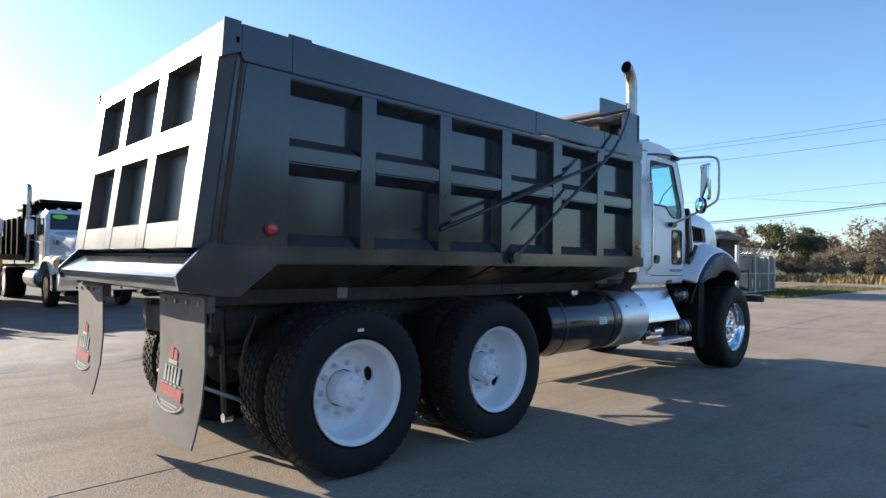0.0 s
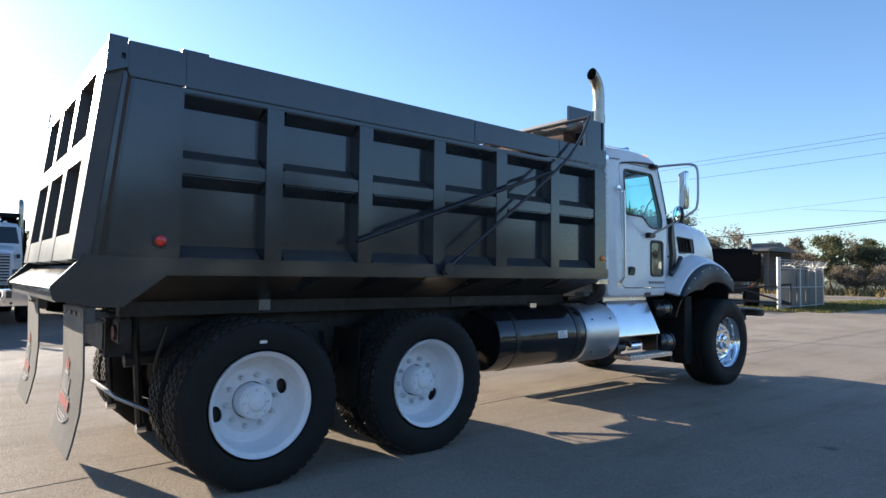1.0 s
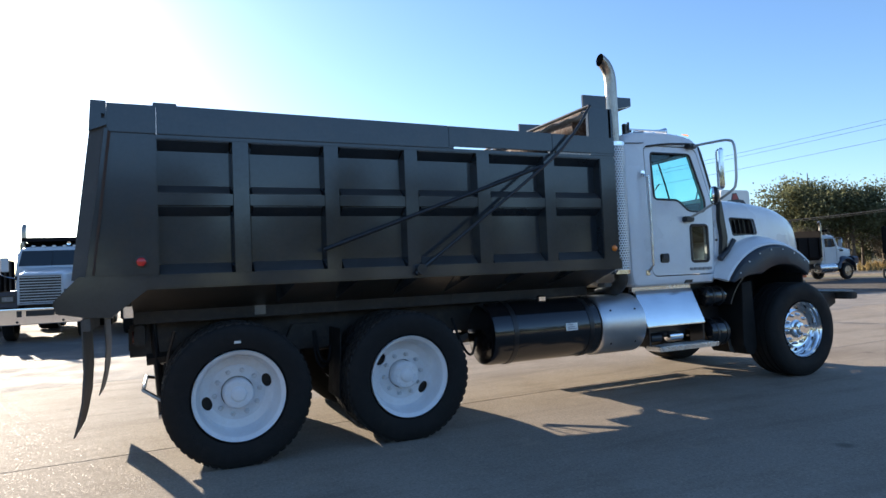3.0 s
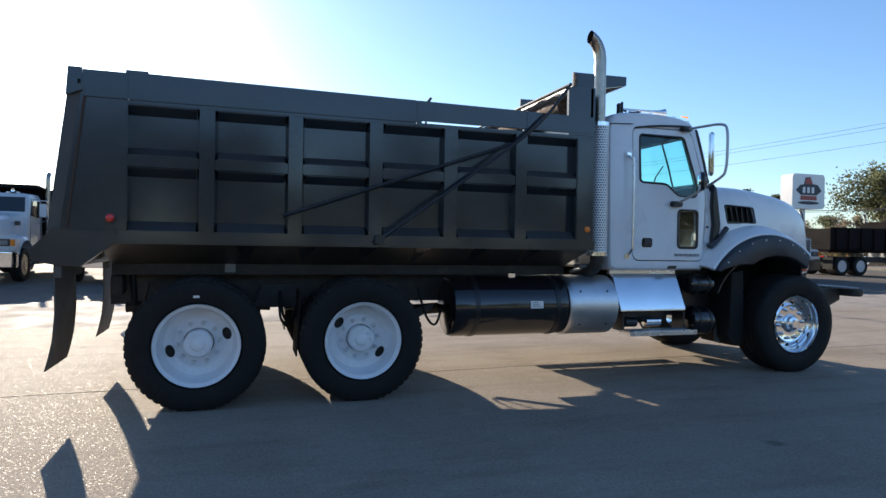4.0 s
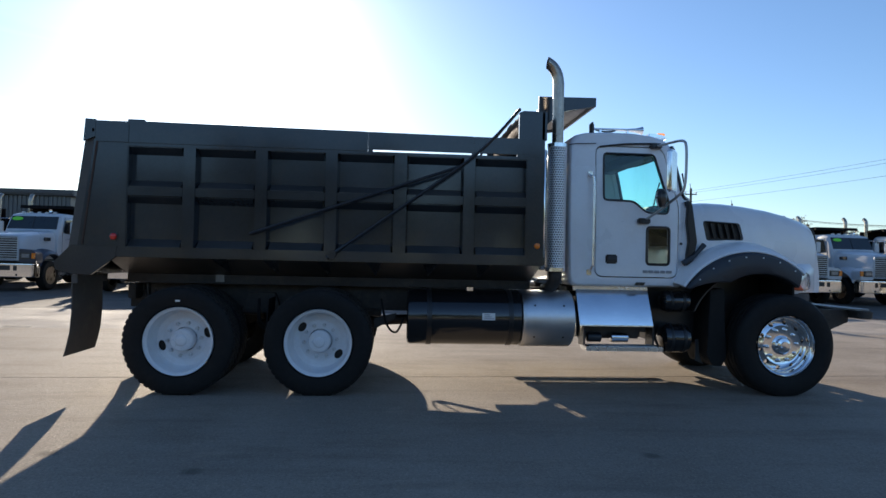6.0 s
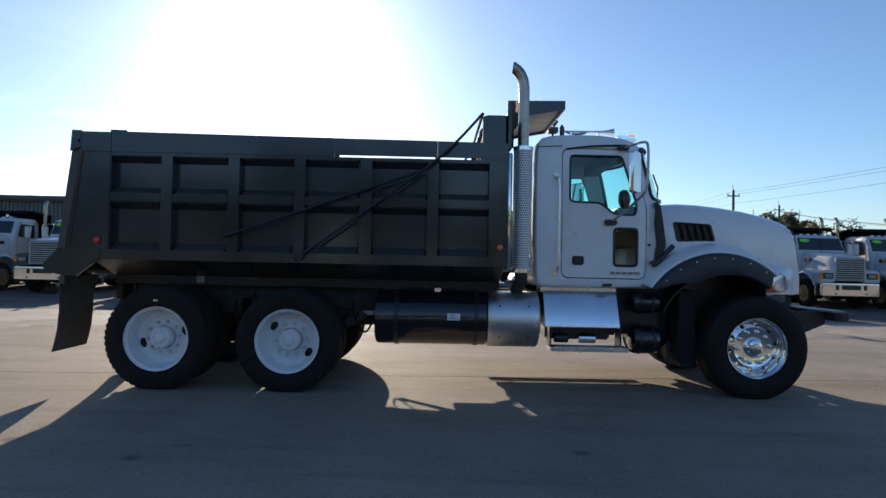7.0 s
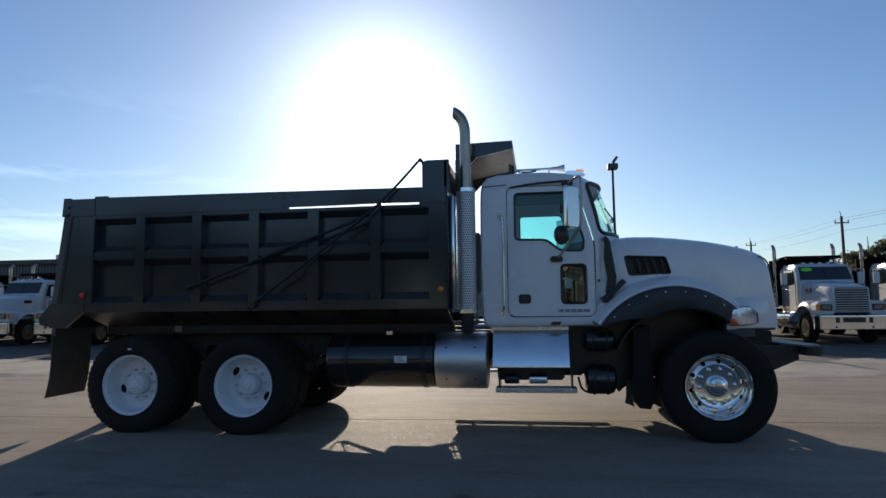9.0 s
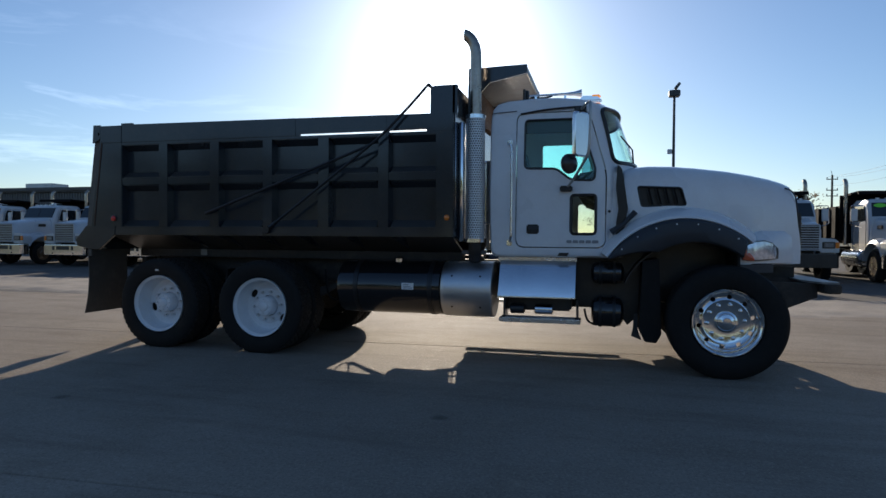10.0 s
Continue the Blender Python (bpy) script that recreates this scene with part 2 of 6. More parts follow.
def weather_concrete(m):
    """Specks of stone, oil spots and long scuffs on the slabs."""
    n, l = m.node_tree.nodes, m.node_tree.links
    b = n["Principled BSDF"]
    col = b.inputs["Base Color"].links[0].from_socket
    at = n.new("ShaderNodeNewGeometry").outputs["Position"]

    def scaled(sx, sy, sz=1.0):
        v = n.new("ShaderNodeMapping")
        v.inputs["Scale"].default_value = (sx, sy, sz)
        l.new(at, v.inputs["Vector"])
        return v.outputs[0]

    def layer(fac, lo, hi, amount, colour):
        nonlocal col
        r, mx = n.new("ShaderNodeMapRange"), n.new("ShaderNodeMix")
        r.inputs["From Min"].default_value, r.inputs["From Max"].default_value, r.inputs["To Max"].default_value = lo, hi, amount
        mx.data_type = "RGBA"
        mx.inputs["B"].default_value = (*colour, 1)
        l.new(fac, r.inputs["Value"])
        l.new(r.outputs[0], mx.inputs["Factor"])
        l.new(col, mx.inputs["A"])
        col = mx.outputs["Result"]

    def tex(kind, vec, scale, detail=4, rough=0.6):
        t = n.new(kind)
        t.inputs["Scale"].default_value = scale
        if kind == "ShaderNodeTexNoise":
            t.inputs["Detail"].default_value, t.inputs["Roughness"].default_value = detail, rough
        l.new(vec, t.inputs["Vector"])
        return t
    grit = tex("ShaderNodeTexNoise", scaled(1, 1), 48, 3, 0.75)
    layer(grit.outputs["Fac"], 0.53, 0.66, 0.42, (0.13, 0.105, 0.08))
    layer(grit.outputs["Fac"], 0.45, 0.34, 0.40, (0.50, 0.43, 0.34))
    patch = tex("ShaderNodeTexNoise", scaled(1, 1), 16, 4, 0.7)
    layer(patch.outputs["Fac"], 0.54, 0.70, 0.25, (0.15, 0.12, 0.09))
    layer(patch.outputs["Fac"], 0.46, 0.32, 0.2, (0.42, 0.36, 0.28))
    layer(tex("ShaderNodeTexNoise", scaled(0.35, 2.4), 1.1, 6, 0.65).outputs["Fac"], 0.50, 0.72, 0.55, (0.17, 0.14, 0.11))
    layer(tex("ShaderNodeTexNoise", scaled(1, 1), 2.6, 8, 0.75).outputs["Fac"], 0.56, 0.74, 0.6, (0.40, 0.33, 0.25))
    spot = tex("ShaderNodeTexVoronoi", scaled(1, 1), 0.9)
    layer(spot.outputs["Distance"], 0.085, 0.03, 0.6, (0.075, 0.065, 0.055))
    l.new(col, b.inputs["Base Color"])
    bp = n.new("ShaderNodeBump")
    bp.inputs["Strength"].default_value, bp.inputs["Distance"].default_value = 0.6, 0.012
    stones = tex("ShaderNodeTexVoronoi", scaled(1, 1), 130)     # polished stones between dull paste
    parted = n.new("ShaderNodeSeparateColor")
    l.new(stones.outputs["Color"], parted.inputs[0])
    wet = n.new("ShaderNodeMapRange")
    wet.inputs["From Min"].default_value, wet.inputs["From Max"].default_value = 0.945, 0.97
    wet.inputs["To Min"].default_value, wet.inputs["To Max"].default_value = 0.78, 0.50
    l.new(parted.outputs[0], wet.inputs["Value"])
    l.new(wet.outputs[0], b.inputs["Roughness"])
    shine = n.new("ShaderNodeMapRange")
    shine.inputs["From Min"].default_value, shine.inputs["From Max"].default_value = 0.945, 0.97
    shine.inputs["To Min"].default_value, shine.inputs["To Max"].default_value = 0.05, 0.16
    l.new(parted.outputs[0], shine.inputs["Value"])
    l.new(shine.outputs[0], b.inputs["Specular IOR Level"])
    l.new(grit.outputs["Fac"], bp.inputs["Height"])
    l.new(b.inputs["Normal"].links[0].from_socket, bp.inputs["Normal"])
    l.new(bp.outputs[0], b.inputs["Normal"])


weather_concrete(CONCRETE)
YARD = mat("old_asphalt", (0.085, 0.077, 0.068), 0.88, 0, 0.35, 0.4, 0.8, 40, 0, (0.17, 0.148, 0.12), 0.7, 0.3)
DIRT = mat("pale_dirt", (0.25, 0.22, 0.185), 0.9, 0, 0.35, 1.2, 0.9, 25, 0, (0.2, 0.17, 0.14), 0.7)
SOIL = mat("soil", (0.10, 0.095, 0.045), 0.95, 0, 0.4, 0.15, 0.8, 8, 0, (0.075, 0.10, 0.03), 0.7)
ROADM = mat("road_asphalt", (0.14, 0.135, 0.13), 0.8, 0, 0.2, 0.5, 0.5, 40)
GRASS = mat("lawn_blades", (0.15, 0.15, 0.055), 0.8, 0, 0.3, 2, 0, 30, 0, None, 0, 0.3, 0.4)
STRAW = mat("dry_weeds", (0.30, 0.21, 0.09), 0.85, 0, 0.3, 0.6, 0, 30, 0, (0.12, 0.13, 0.04), 0.8, 0.3, 0.5)
BARK = mat("bark", (0.11, 0.085, 0.065), 0.9, 0, 0.35, 4, 0.8, 20)
LEAFG = mat("pine_leaf", (0.13, 0.135, 0.07), 0.7, 0, 0.3, 0.5, 0, 30, 0, None, 0, 0.3, 0.5)
LEAFB = mat("brown_leaf", (0.27, 0.225, 0.165), 0.8, 0, 0.3, 0.5, 0, 30, 0, (0.06, 0.07, 0.02), 0.6, 0.3, 0.5)
for leaf in (GRASS, STRAW, LEAFG, LEAFB):   # thin leaves let the low sun through
    n, l = leaf.node_tree.nodes, leaf.node_tree.links
    b, tl, mx = n["Principled BSDF"], n.new("ShaderNodeBsdfTranslucent"), n.new("ShaderNodeMixShader")
    mx.inputs["Fac"].default_value = 0.45
    l.new(b.inputs["Base Color"].links[0].from_socket, tl.inputs["Color"])
    l.new(b.outputs[0], mx.inputs[1])
    l.new(tl.outputs[0], mx.inputs[2])
    l.new(mx.outputs[0], n["Material Output"].inputs["Surface"])
GALV = mat("galvanised", (0.50, 0.50, 0.49), 0.45, 0.7, 0.2, 6, 0.1, 60)
SLATM = mat("fence_slat", (0.17, 0.16, 0.135), 0.6, 0, 0.15, 4, 0.1, 50, 0, None, 0, 0.5, 0, 0.2)
SIDING = mat("metal_siding", (0.12, 0.12, 0.125), 0.45, 0.3, 0.15, 0.6, 0.1, 30, 0, None, 0, 0.5, 0, 0.05)
ROOFM = mat("roof_metal", (0.09, 0.085, 0.085), 0.5, 0.2, 0.2, 0.6, 0.1, 30)
SIGNW = mat("sign_white", (0.78, 0.77, 0.75), 0.4, 0, 0.05, 2)
WOODP = mat("pole_wood", (0.12, 0.09, 0.07), 0.9, 0, 0.3, 5, 0.6, 30)
CABLE = mat("cable", (0.02, 0.02, 0.022), 0.7)


# ---------- mesh helpers ----------
def box(bm, x0, x1, y0, y1, z0, z1, bev=0.0):
    g = bmesh.ops.create_cube(bm, size=1, matrix=Matrix.LocRotScale(((x0 + x1) / 2, (y0 + y1) / 2, (z0 + z1) / 2), None, (abs(x1 - x0), abs(y1 - y0), abs(z1 - z0))))
    if bev:
        es = list({e for v in g["verts"] for e in v.link_edges})
        bmesh.ops.bevel(bm, geom=es, offset=bev, segments=2, affect="EDGES")
    return bm


def prism(bm, pts, a, b, axis="y", bev=0.0):
    """A polygon drawn in the two other axes (in xyz order), drawn out from a to b."""
    def at(p, d):
        return {"y": (p[0], d, p[1]), "x": (d, p[0], p[1]), "z": (p[0], p[1], d)}[axis]
    lo, hi = [bm.verts.new(at(p, a)) for p in pts], [bm.verts.new(at(p, b)) for p in pts]
    fs = [bm.faces.new(lo), bm.faces.new(hi[::-1])]
    for i in range(len(pts)):
        j = (i + 1) % len(pts)
        fs.append(bm.faces.new((lo[i], hi[i], hi[j], lo[j])))
    bmesh.ops.recalc_face_normals(bm, faces=fs)
    if bev:
        es = list({e for f in fs for e in f.edges})
        bmesh.ops.bevel(bm, geom=es, offset=bev, segments=2, affect="EDGES")
    return bm


def cyl(bm, p0, p1, r0, r1=None, seg=20, caps=True):
    p0, p1 = Vector(p0), Vector(p1)
    d = p1 - p0
    m = Matrix.Translation((p0 + p1) / 2) @ d.to_track_quat("Z", "Y").to_matrix().to_4x4()
    bmesh.ops.create_cone(bm, cap_ends=caps, segments=seg, radius1=r0, radius2=r0 if r1 is None else r1, depth=d.length, matrix=m)
    return bm


def tube(bm, pts, r, seg=8, caps=True):
    """A round bar along a line of points."""
    pts = [Vector(p) for p in pts]
    rings, ref = [], None
    for i, p in enumerate(pts):
        d = (pts[min(i + 1, len(pts) - 1)] - pts[max(i - 1, 0)]).normalized()
        if ref is None:
            ref = d.orthogonal().normalized()
        ref = (ref - d * ref.dot(d)).normalized()
        side = d.cross(ref)
        rr = r[i] if isinstance(r, (list, tuple)) else r
        rings.append([bm.verts.new(p + (ref * math.cos(2 * math.pi * k / seg) + side * math.sin(2 * math.pi * k / seg)) * rr) for k in range(seg)])
    fs = []
    for a, b in zip(rings, rings[1:]):
        for k in range(seg):
            fs.append(bm.faces.new((a[k], a[(k + 1) % seg], b[(k + 1) % seg], b[k])))
    if caps:
        fs += [bm.faces.new(rings[0][::-1]), bm.faces.new(rings[-1])]
    bmesh.ops.recalc_face_normals(bm, faces=fs)
    return bm


def curve_pts(ctrl, n=6):
    """Smooth points through a few given ones."""
    c = [Vector(p) for p in ctrl]
    out = []
    for i in range(len(c) - 1):
        p0, p1, p2, p3 = c[max(i - 1, 0)], c[i], c[i + 1], c[min(i + 2, len(c) - 1)]
        for k in range(n):
            t = k / n
            out.append(0.5 * (2 * p1 + (p2 - p0) * t + (2 * p0 - 5 * p1 + 4 * p2 - p3) * t * t + (3 * p1 - p0 - 3 * p2 + p3) * t ** 3))
    return out + [c[-1]]


def lathe(bm, prof, c, seg=48, axis="y", closed=False):
    """Turns a profile of (radius, offset along the axis) round an axis through c."""
    c = Vector(c)
    rings = []
    for r, o in prof:
        ring = []
        for k in range(seg):
            a = 2 * math.pi * k / seg
            u, v = r * math.cos(a), r * math.sin(a)
            ring.append(bm.verts.new(c + Vector({"y": (u, o, v), "x": (o, u, v), "z": (u, v, o)}[axis])))
        rings.append(ring)
    fs = []
    pairs = list(zip(rings, rings[1:])) + ([(rings[-1], rings[0])] if closed else [])
    for a, b in pairs:
        for k in range(seg):
            fs.append(bm.faces.new((a[k], a[(k + 1) % seg], b[(k + 1) % seg], b[k])))
    if not closed:
        for ring in (rings[0], rings[-1]):
            fs.append(bm.faces.new(ring))
    bmesh.ops.recalc_face_normals(bm, faces=fs)
    return bm


def loft(bm, sections, close_ends=True):
    """A skin over closed sections with the same number of points."""
    rings = [[bm.verts.new(p) for p in s] for s in sections]
    fs, n = [], len(sections[0])
    for a, b in zip(rings, rings[1:]):
        for k in range(n):
            fs.append(bm.faces.new((a[k], a[(k + 1) % n], b[(k + 1) % n], b[k])))
    if close_ends:
        fs += [bm.faces.new(rings[0]), bm.faces.new(rings[-1])]
    bmesh.ops.recalc_face_normals(bm, faces=fs)
    return bm


def to_mesh(bm, name, sharp=35):
    me = bpy.data.meshes.new(name)
    bm.to_mesh(me)
    bm.free()
    me.polygons.foreach_set("use_smooth", [True] * len(me.polygons))
    me.set_sharp_from_angle(angle=radians(sharp))
    return me


def carve(bm, cutter, op="DIFFERENCE", solver="EXACT"):
    """bm cut by (or met with) cutter, as a new bmesh; both are used up."""
    obs = []
    for b in (bm, cutter):
        b.normal_update()
        if b.calc_volume(signed=True) < 0:
            bmesh.ops.reverse_faces(b, faces=b.faces)
        me = bpy.data.meshes.new("work")
        b.to_mesh(me)
        b.free()
        obs.append(new("work", me))
    md = obs[0].modifiers.new("b", "BOOLEAN")
    md.operation, md.object, md.solver = op, obs[1], solver
    dg = bpy.context.evaluated_depsgraph_get()
    me = bpy.data.meshes.new_from_object(obs[0].evaluated_get(dg))
    out = bmesh.new()
    out.from_mesh(me)
    for o in obs:
        d = o.data
        bpy.data.objects.remove(o)
        bpy.data.meshes.remove(d)
    bpy.data.meshes.remove(me)
    return out


def root_of(ob):
    while ob.parent:
        ob = ob.parent
    return ob


def part(name, bm, material, parent, label="", sharp=35):
    """One mesh under a thing or a part; bm is in the world of the thing's building place."""
    base = root_of(parent).location
    if base.length:
        bmesh.ops.translate(bm, vec=-base, verts=bm.verts)
    ob = new(name, to_mesh(bm, name, sharp))
    ob.data.materials.append(material)
    ob.parent = parent
    return tagged(ob, label) if label else ob


def thing(name, loc, label, category, group="", kind=""):
    ob = new(name)
    ob.location = loc
    ob.empty_display_size = 0.2
    return tagged(ob, label, category, group, kind)


def solid(name, bm, material, label, category, group="", kind="", sharp=35, loc=(0, 0, 0)):
    if Vector(loc).length:
        bmesh.ops.translate(bm, vec=-Vector(loc), verts=bm.verts)
    ob = new(name, to_mesh(bm, name, sharp))
    ob.location = loc
    ob.data.materials.append(material)
    return tagged(ob, label, category, group, kind)


B = bmesh.new

# ---------- the dump truck in the middle ----------
CY = 4.25
truck = thing("dump_truck", (5.2, CY, 0), "white conventional-cab dump truck with a dark grey steel dump bed", "dump truck")


def mir(y):
    return 2 * CY - y


def tread_mesh(r, half, rows, count, high):
    bm = B()
    w = 2 * half / rows
    for i in range(rows):
        yc = -half + w * (i + 0.5)
        for k in range(count):
            a0 = 2 * math.pi * (k + 0.5 * (i % 2)) / count
            da = math.pi / count * 0.90
            vs = []
            for rr in (r - 0.012, r + (high if 0 < i < rows - 1 else high * 0.85)):
                sh = 1.0 if rr < r else 0.9
                for aa, yy in ((-da, -0.2), (-da * 0.3, -0.46), (da * 0.75, -0.40), (da, 0.2), (da * 0.3, 0.46), (-da * 0.75, 0.40)):
                    a, y = a0 + aa * sh, yc + yy * w * sh
                    vs.append(bm.verts.new((rr * math.cos(a), y, rr * math.sin(a))))
            bm.faces.new(vs[6:])
            for j in range(6):
                bm.faces.new((vs[j], vs[(j + 1) % 6], vs[6 + (j + 1) % 6], vs[6 + j]))
    bmesh.ops.recalc_face_normals(bm, faces=bm.faces)
    return bm


def flatten(bm, low):
    for v in bm.verts:
        if v.co.z < low:
            v.co.z = low


# wheel pieces, built round the origin with the outer face to -y
def rear_tyre(bm):
    p = [(0.34, -0.10), (0.355, -0.124), (0.40, -0.137), (0.46, -0.139), (0.505, -0.133), (0.523, -0.124), (0.5305, -0.112), (0.5315, -0.05)]
    return lathe(bm, p + [(r, -o) for r, o in p[::-1]], (0, 0, 0), 64, closed=True)


def front_tyre(bm):
    p = [(0.315, -0.15), (0.34, -0.19), (0.40, -0.208), (0.46, -0.21), (0.51, -0.20), (0.537, -0.185), (0.549, -0.165)]
    grooves = []
    for y in (-0.11, -0.04, 0.04, 0.11):
        grooves += [(0.553, y - 0.010), (0.538, y - 0.007), (0.538, y + 0.007), (0.553, y + 0.010)]
    return lathe(bm, p + grooves + [(r, -o) for r, o in p[::-1]], (0, 0, 0), 72, closed=True)


def rear_rim(angle):
    bm = lathe(B(), [(0.335, -0.205), (0.338, -0.19), (0.320, -0.183), (0.306, -0.168), (0.300, -0.08), (0.292, -0.02), (0.272, 0.004), (0.21, 0.012), (0.20, 0.006), (0.123, 0.006), (0.121, 0.008),
                     (0.121, 0.028), (0.285, 0.024), (0.304, 0.0), (0.310, -0.10), (0.318, -0.165), (0.33, -0.175)], (0, 0, 0), 56, closed=True)
    cut = B()
    for s in (0, math.pi):
        a = radians(angle) + s
        out, along = Vector((math.cos(a), 0, math.sin(a))), Vector((-math.sin(a), 0, math.cos(a)))
        loft(cut, [[out * (0.232 + 0.037 * math.cos(q)) + along * 0.054 * math.sin(q) + Vector((0, y, 0)) for q in (2 * math.pi * k / 24 for k in range(24))] for y in (-0.16, 0.16)])
    return carve(bm, cut, solver="MANIFOLD")


def rear_hub(bm):
    lathe(bm, [(0.114, 0.06), (0.114, -0.084), (0.108, -0.094), (0.103, -0.096), (0.103, -0.105), (0.099, -0.108), (0.060, -0.109), (0.053, -0.122), (0.042, -0.128), (0.002, -0.130)], (0, 0, 0), 40)
    for k in range(8):
        a = 2 * math.pi * k / 8
        cyl(bm, (0.081 * math.cos(a), -0.106, 0.081 * math.sin(a)), (0.081 * math.cos(a), -0.123, 0.081 * math.sin(a)), 0.0115, seg=6)
    return bm


def front_rim():
    bm = lathe(B(), [(0.322, -0.125), (0.324, -0.108), (0.304, -0.100), (0.292, -0.085), (0.288, -0.03), (0.274, -0.014), (0.245, -0.030), (0.215, -0.042), (0.200, -0.036), (0.09, -0.036),
                     (0.09, -0.010), (0.18, -0.010), (0.24, -0.006), (0.285, 0.02), (0.300, -0.06), (0.312, -0.10)], (0, 0, 0), 64, closed=True)
    cut = B()
    for k in range(10):
        a = 2 * math.pi * (k + 0.3) / 10
        cyl(cut, (0.245 * math.cos(a), -0.2, 0.245 * math.sin(a)), (0.245 * math.cos(a), 0.2, 0.245 * math.sin(a)), 0.023, seg=14)
    return carve(bm, cut, solver="MANIFOLD")


def front_hub(bm):
    return lathe(bm, [(0.105, 0.0), (0.105, -0.045), (0.085, -0.055), (0.075, -0.085), (0.045, -0.095), (0.042, -0.112), (0.002, -0.114)], (0, 0, 0), 28)


def nut_mesh(r, h):
    return lathe(B(), [(r * 1.25, 0.0), (r * 1.25, -0.006), (r, -0.008), (r * 0.92, -h), (0.001, -h - 0.004)], (0, 0, 0), 6)


def wheel_at(x, y, z, rim, tyre, tread, hub, nut, circle, inner, label, far=False):
    """A wheel whose disc lies at y; inner: the offset of the tyres from the disc."""
    w = new("wheel", rim)
    w.parent = truck
    w.location = Vector((x, y, z)) - truck.location
    if far:
        w.rotation_euler.z = math.pi
    tagged(w, label)
    for o in inner:
        t = new("tyre", tyre)
        t.parent, t.location = w, (0, o, 0)
        if tread:
            t2 = new("tread", tread)
            t2.parent, t2.location = w, (0, o, 0)
    if len(inner) > 1:
        d = new("inner_disc", INNER)
        d.parent = w
    h = new("hub", hub)
    h.parent = w
    for k in range(10):
        a = 2 * math.pi * (k + 0.15) / 10
        n = new("lug_nut", nut)
        n.parent, n.location = w, (circle * math.cos(a), 0.006 if len(inner) > 1 else -0.036, circle * math.sin(a))
    return w


def as_mesh(bm, name, material, low=None):
    if low is not None:
        flatten(bm, low)
    me = to_mesh(bm, name)
    me.materials.append(material)
    return me


INNER = as_mesh(lathe(B(), [(0.14, 0.06), (0.315, 0.06), (0.315, 0.075), (0.14, 0.075)], (0, 0, 0), 40, closed=True), "inner_disc", FRAME)
RT = as_mesh(rear_tyre(B()), "tyre", RUBBER, -0.521)
TREADM = mat("dusty_tread", (0.024, 0.0225, 0.021), 0.75, 0, 0.3, 6, 0.25, 90, 0, (0.075, 0.065, 0.054), 0.6, 0.2)
RTR = as_mesh(tread_mesh(0.533, 0.119, 5, 52, 0.0075), "tread", TREADM, -0.524)
RH, NT = as_mesh(rear_hub(B()), "hub", WHEELW), as_mesh(nut_mesh(0.017, 0.042), "lug_nut", NUTM)
for x, ang in ((2.385, 17), (3.742, -36)):
    rim = as_mesh(rear_rim(ang), "wheel", WHEELW)
    wheel_at(x, 3.24, 0.527, rim, RT, RTR, RH, NT, 0.1675, (-0.072, 0.265), "white-painted steel dual wheel with worn block tread")
    wheel_at(x, mir(3.24), 0.527, rim, RT, RTR, RH, NT, 0.1675, (-0.072, 0.265), "white-painted steel dual wheel with worn block tread", True)
FT, FH, FN = as_mesh(front_tyre(B()), "tyre", RUBBER, -0.538), as_mesh(front_hub(B()), "hub", POLISH), as_mesh(nut_mesh(0.017, 0.026), "lug_nut", ALU)
fr_mesh = as_mesh(front_rim(), "wheel", POLISH)
wheel_at(8.70, 3.24, 0.542, fr_mesh, FT, None, FH, FN, 0.168, (0.065,), "polished aluminium front wheel with ten round holes")
wheel_at(8.70, mir(3.24), 0.542, fr_mesh, FT, None, FH, FN, 0.168, (0.065,), "polished aluminium front wheel with ten round holes", True)
# white mark on the rear tyre's wall
part("tyre_mark", box(B(), 2.350, 2.402, 3.0285, 3.037, 0.918, 0.940, 0.003), LABELW, truck)

# --- chassis ---
for s in (1, -1):
    yc = CY + s * 0.43
    bm = B()
    prism(bm, [(1.62, 0.80), (1.62, 1.06), (9.45, 1.06), (9.45, 0.90), (9.0, 0.80)], yc - 0.012, yc + 0.012)
    box(bm, 1.62, 9.45, yc - (0.09 if s > 0 else -0.012), yc + (0.09 if s < 0 else -0.012), 1.04, 1.06)
    box(bm, 1.62, 9.0, yc - (0.09 if s > 0 else -0.012), yc + (0.09 if s < 0 else -0.012), 0.80, 0.82)
    part("frame_rail", bm, FRAME, truck)
for x in (1.65, 3.04, 4.4, 5.6, 6.9, 9.3):
    part("cross_member", box(B(), x - 0.04, x + 0.04, CY - 0.42, CY + 0.42, 0.84, 1.03, 0.01), FRAME, truck)
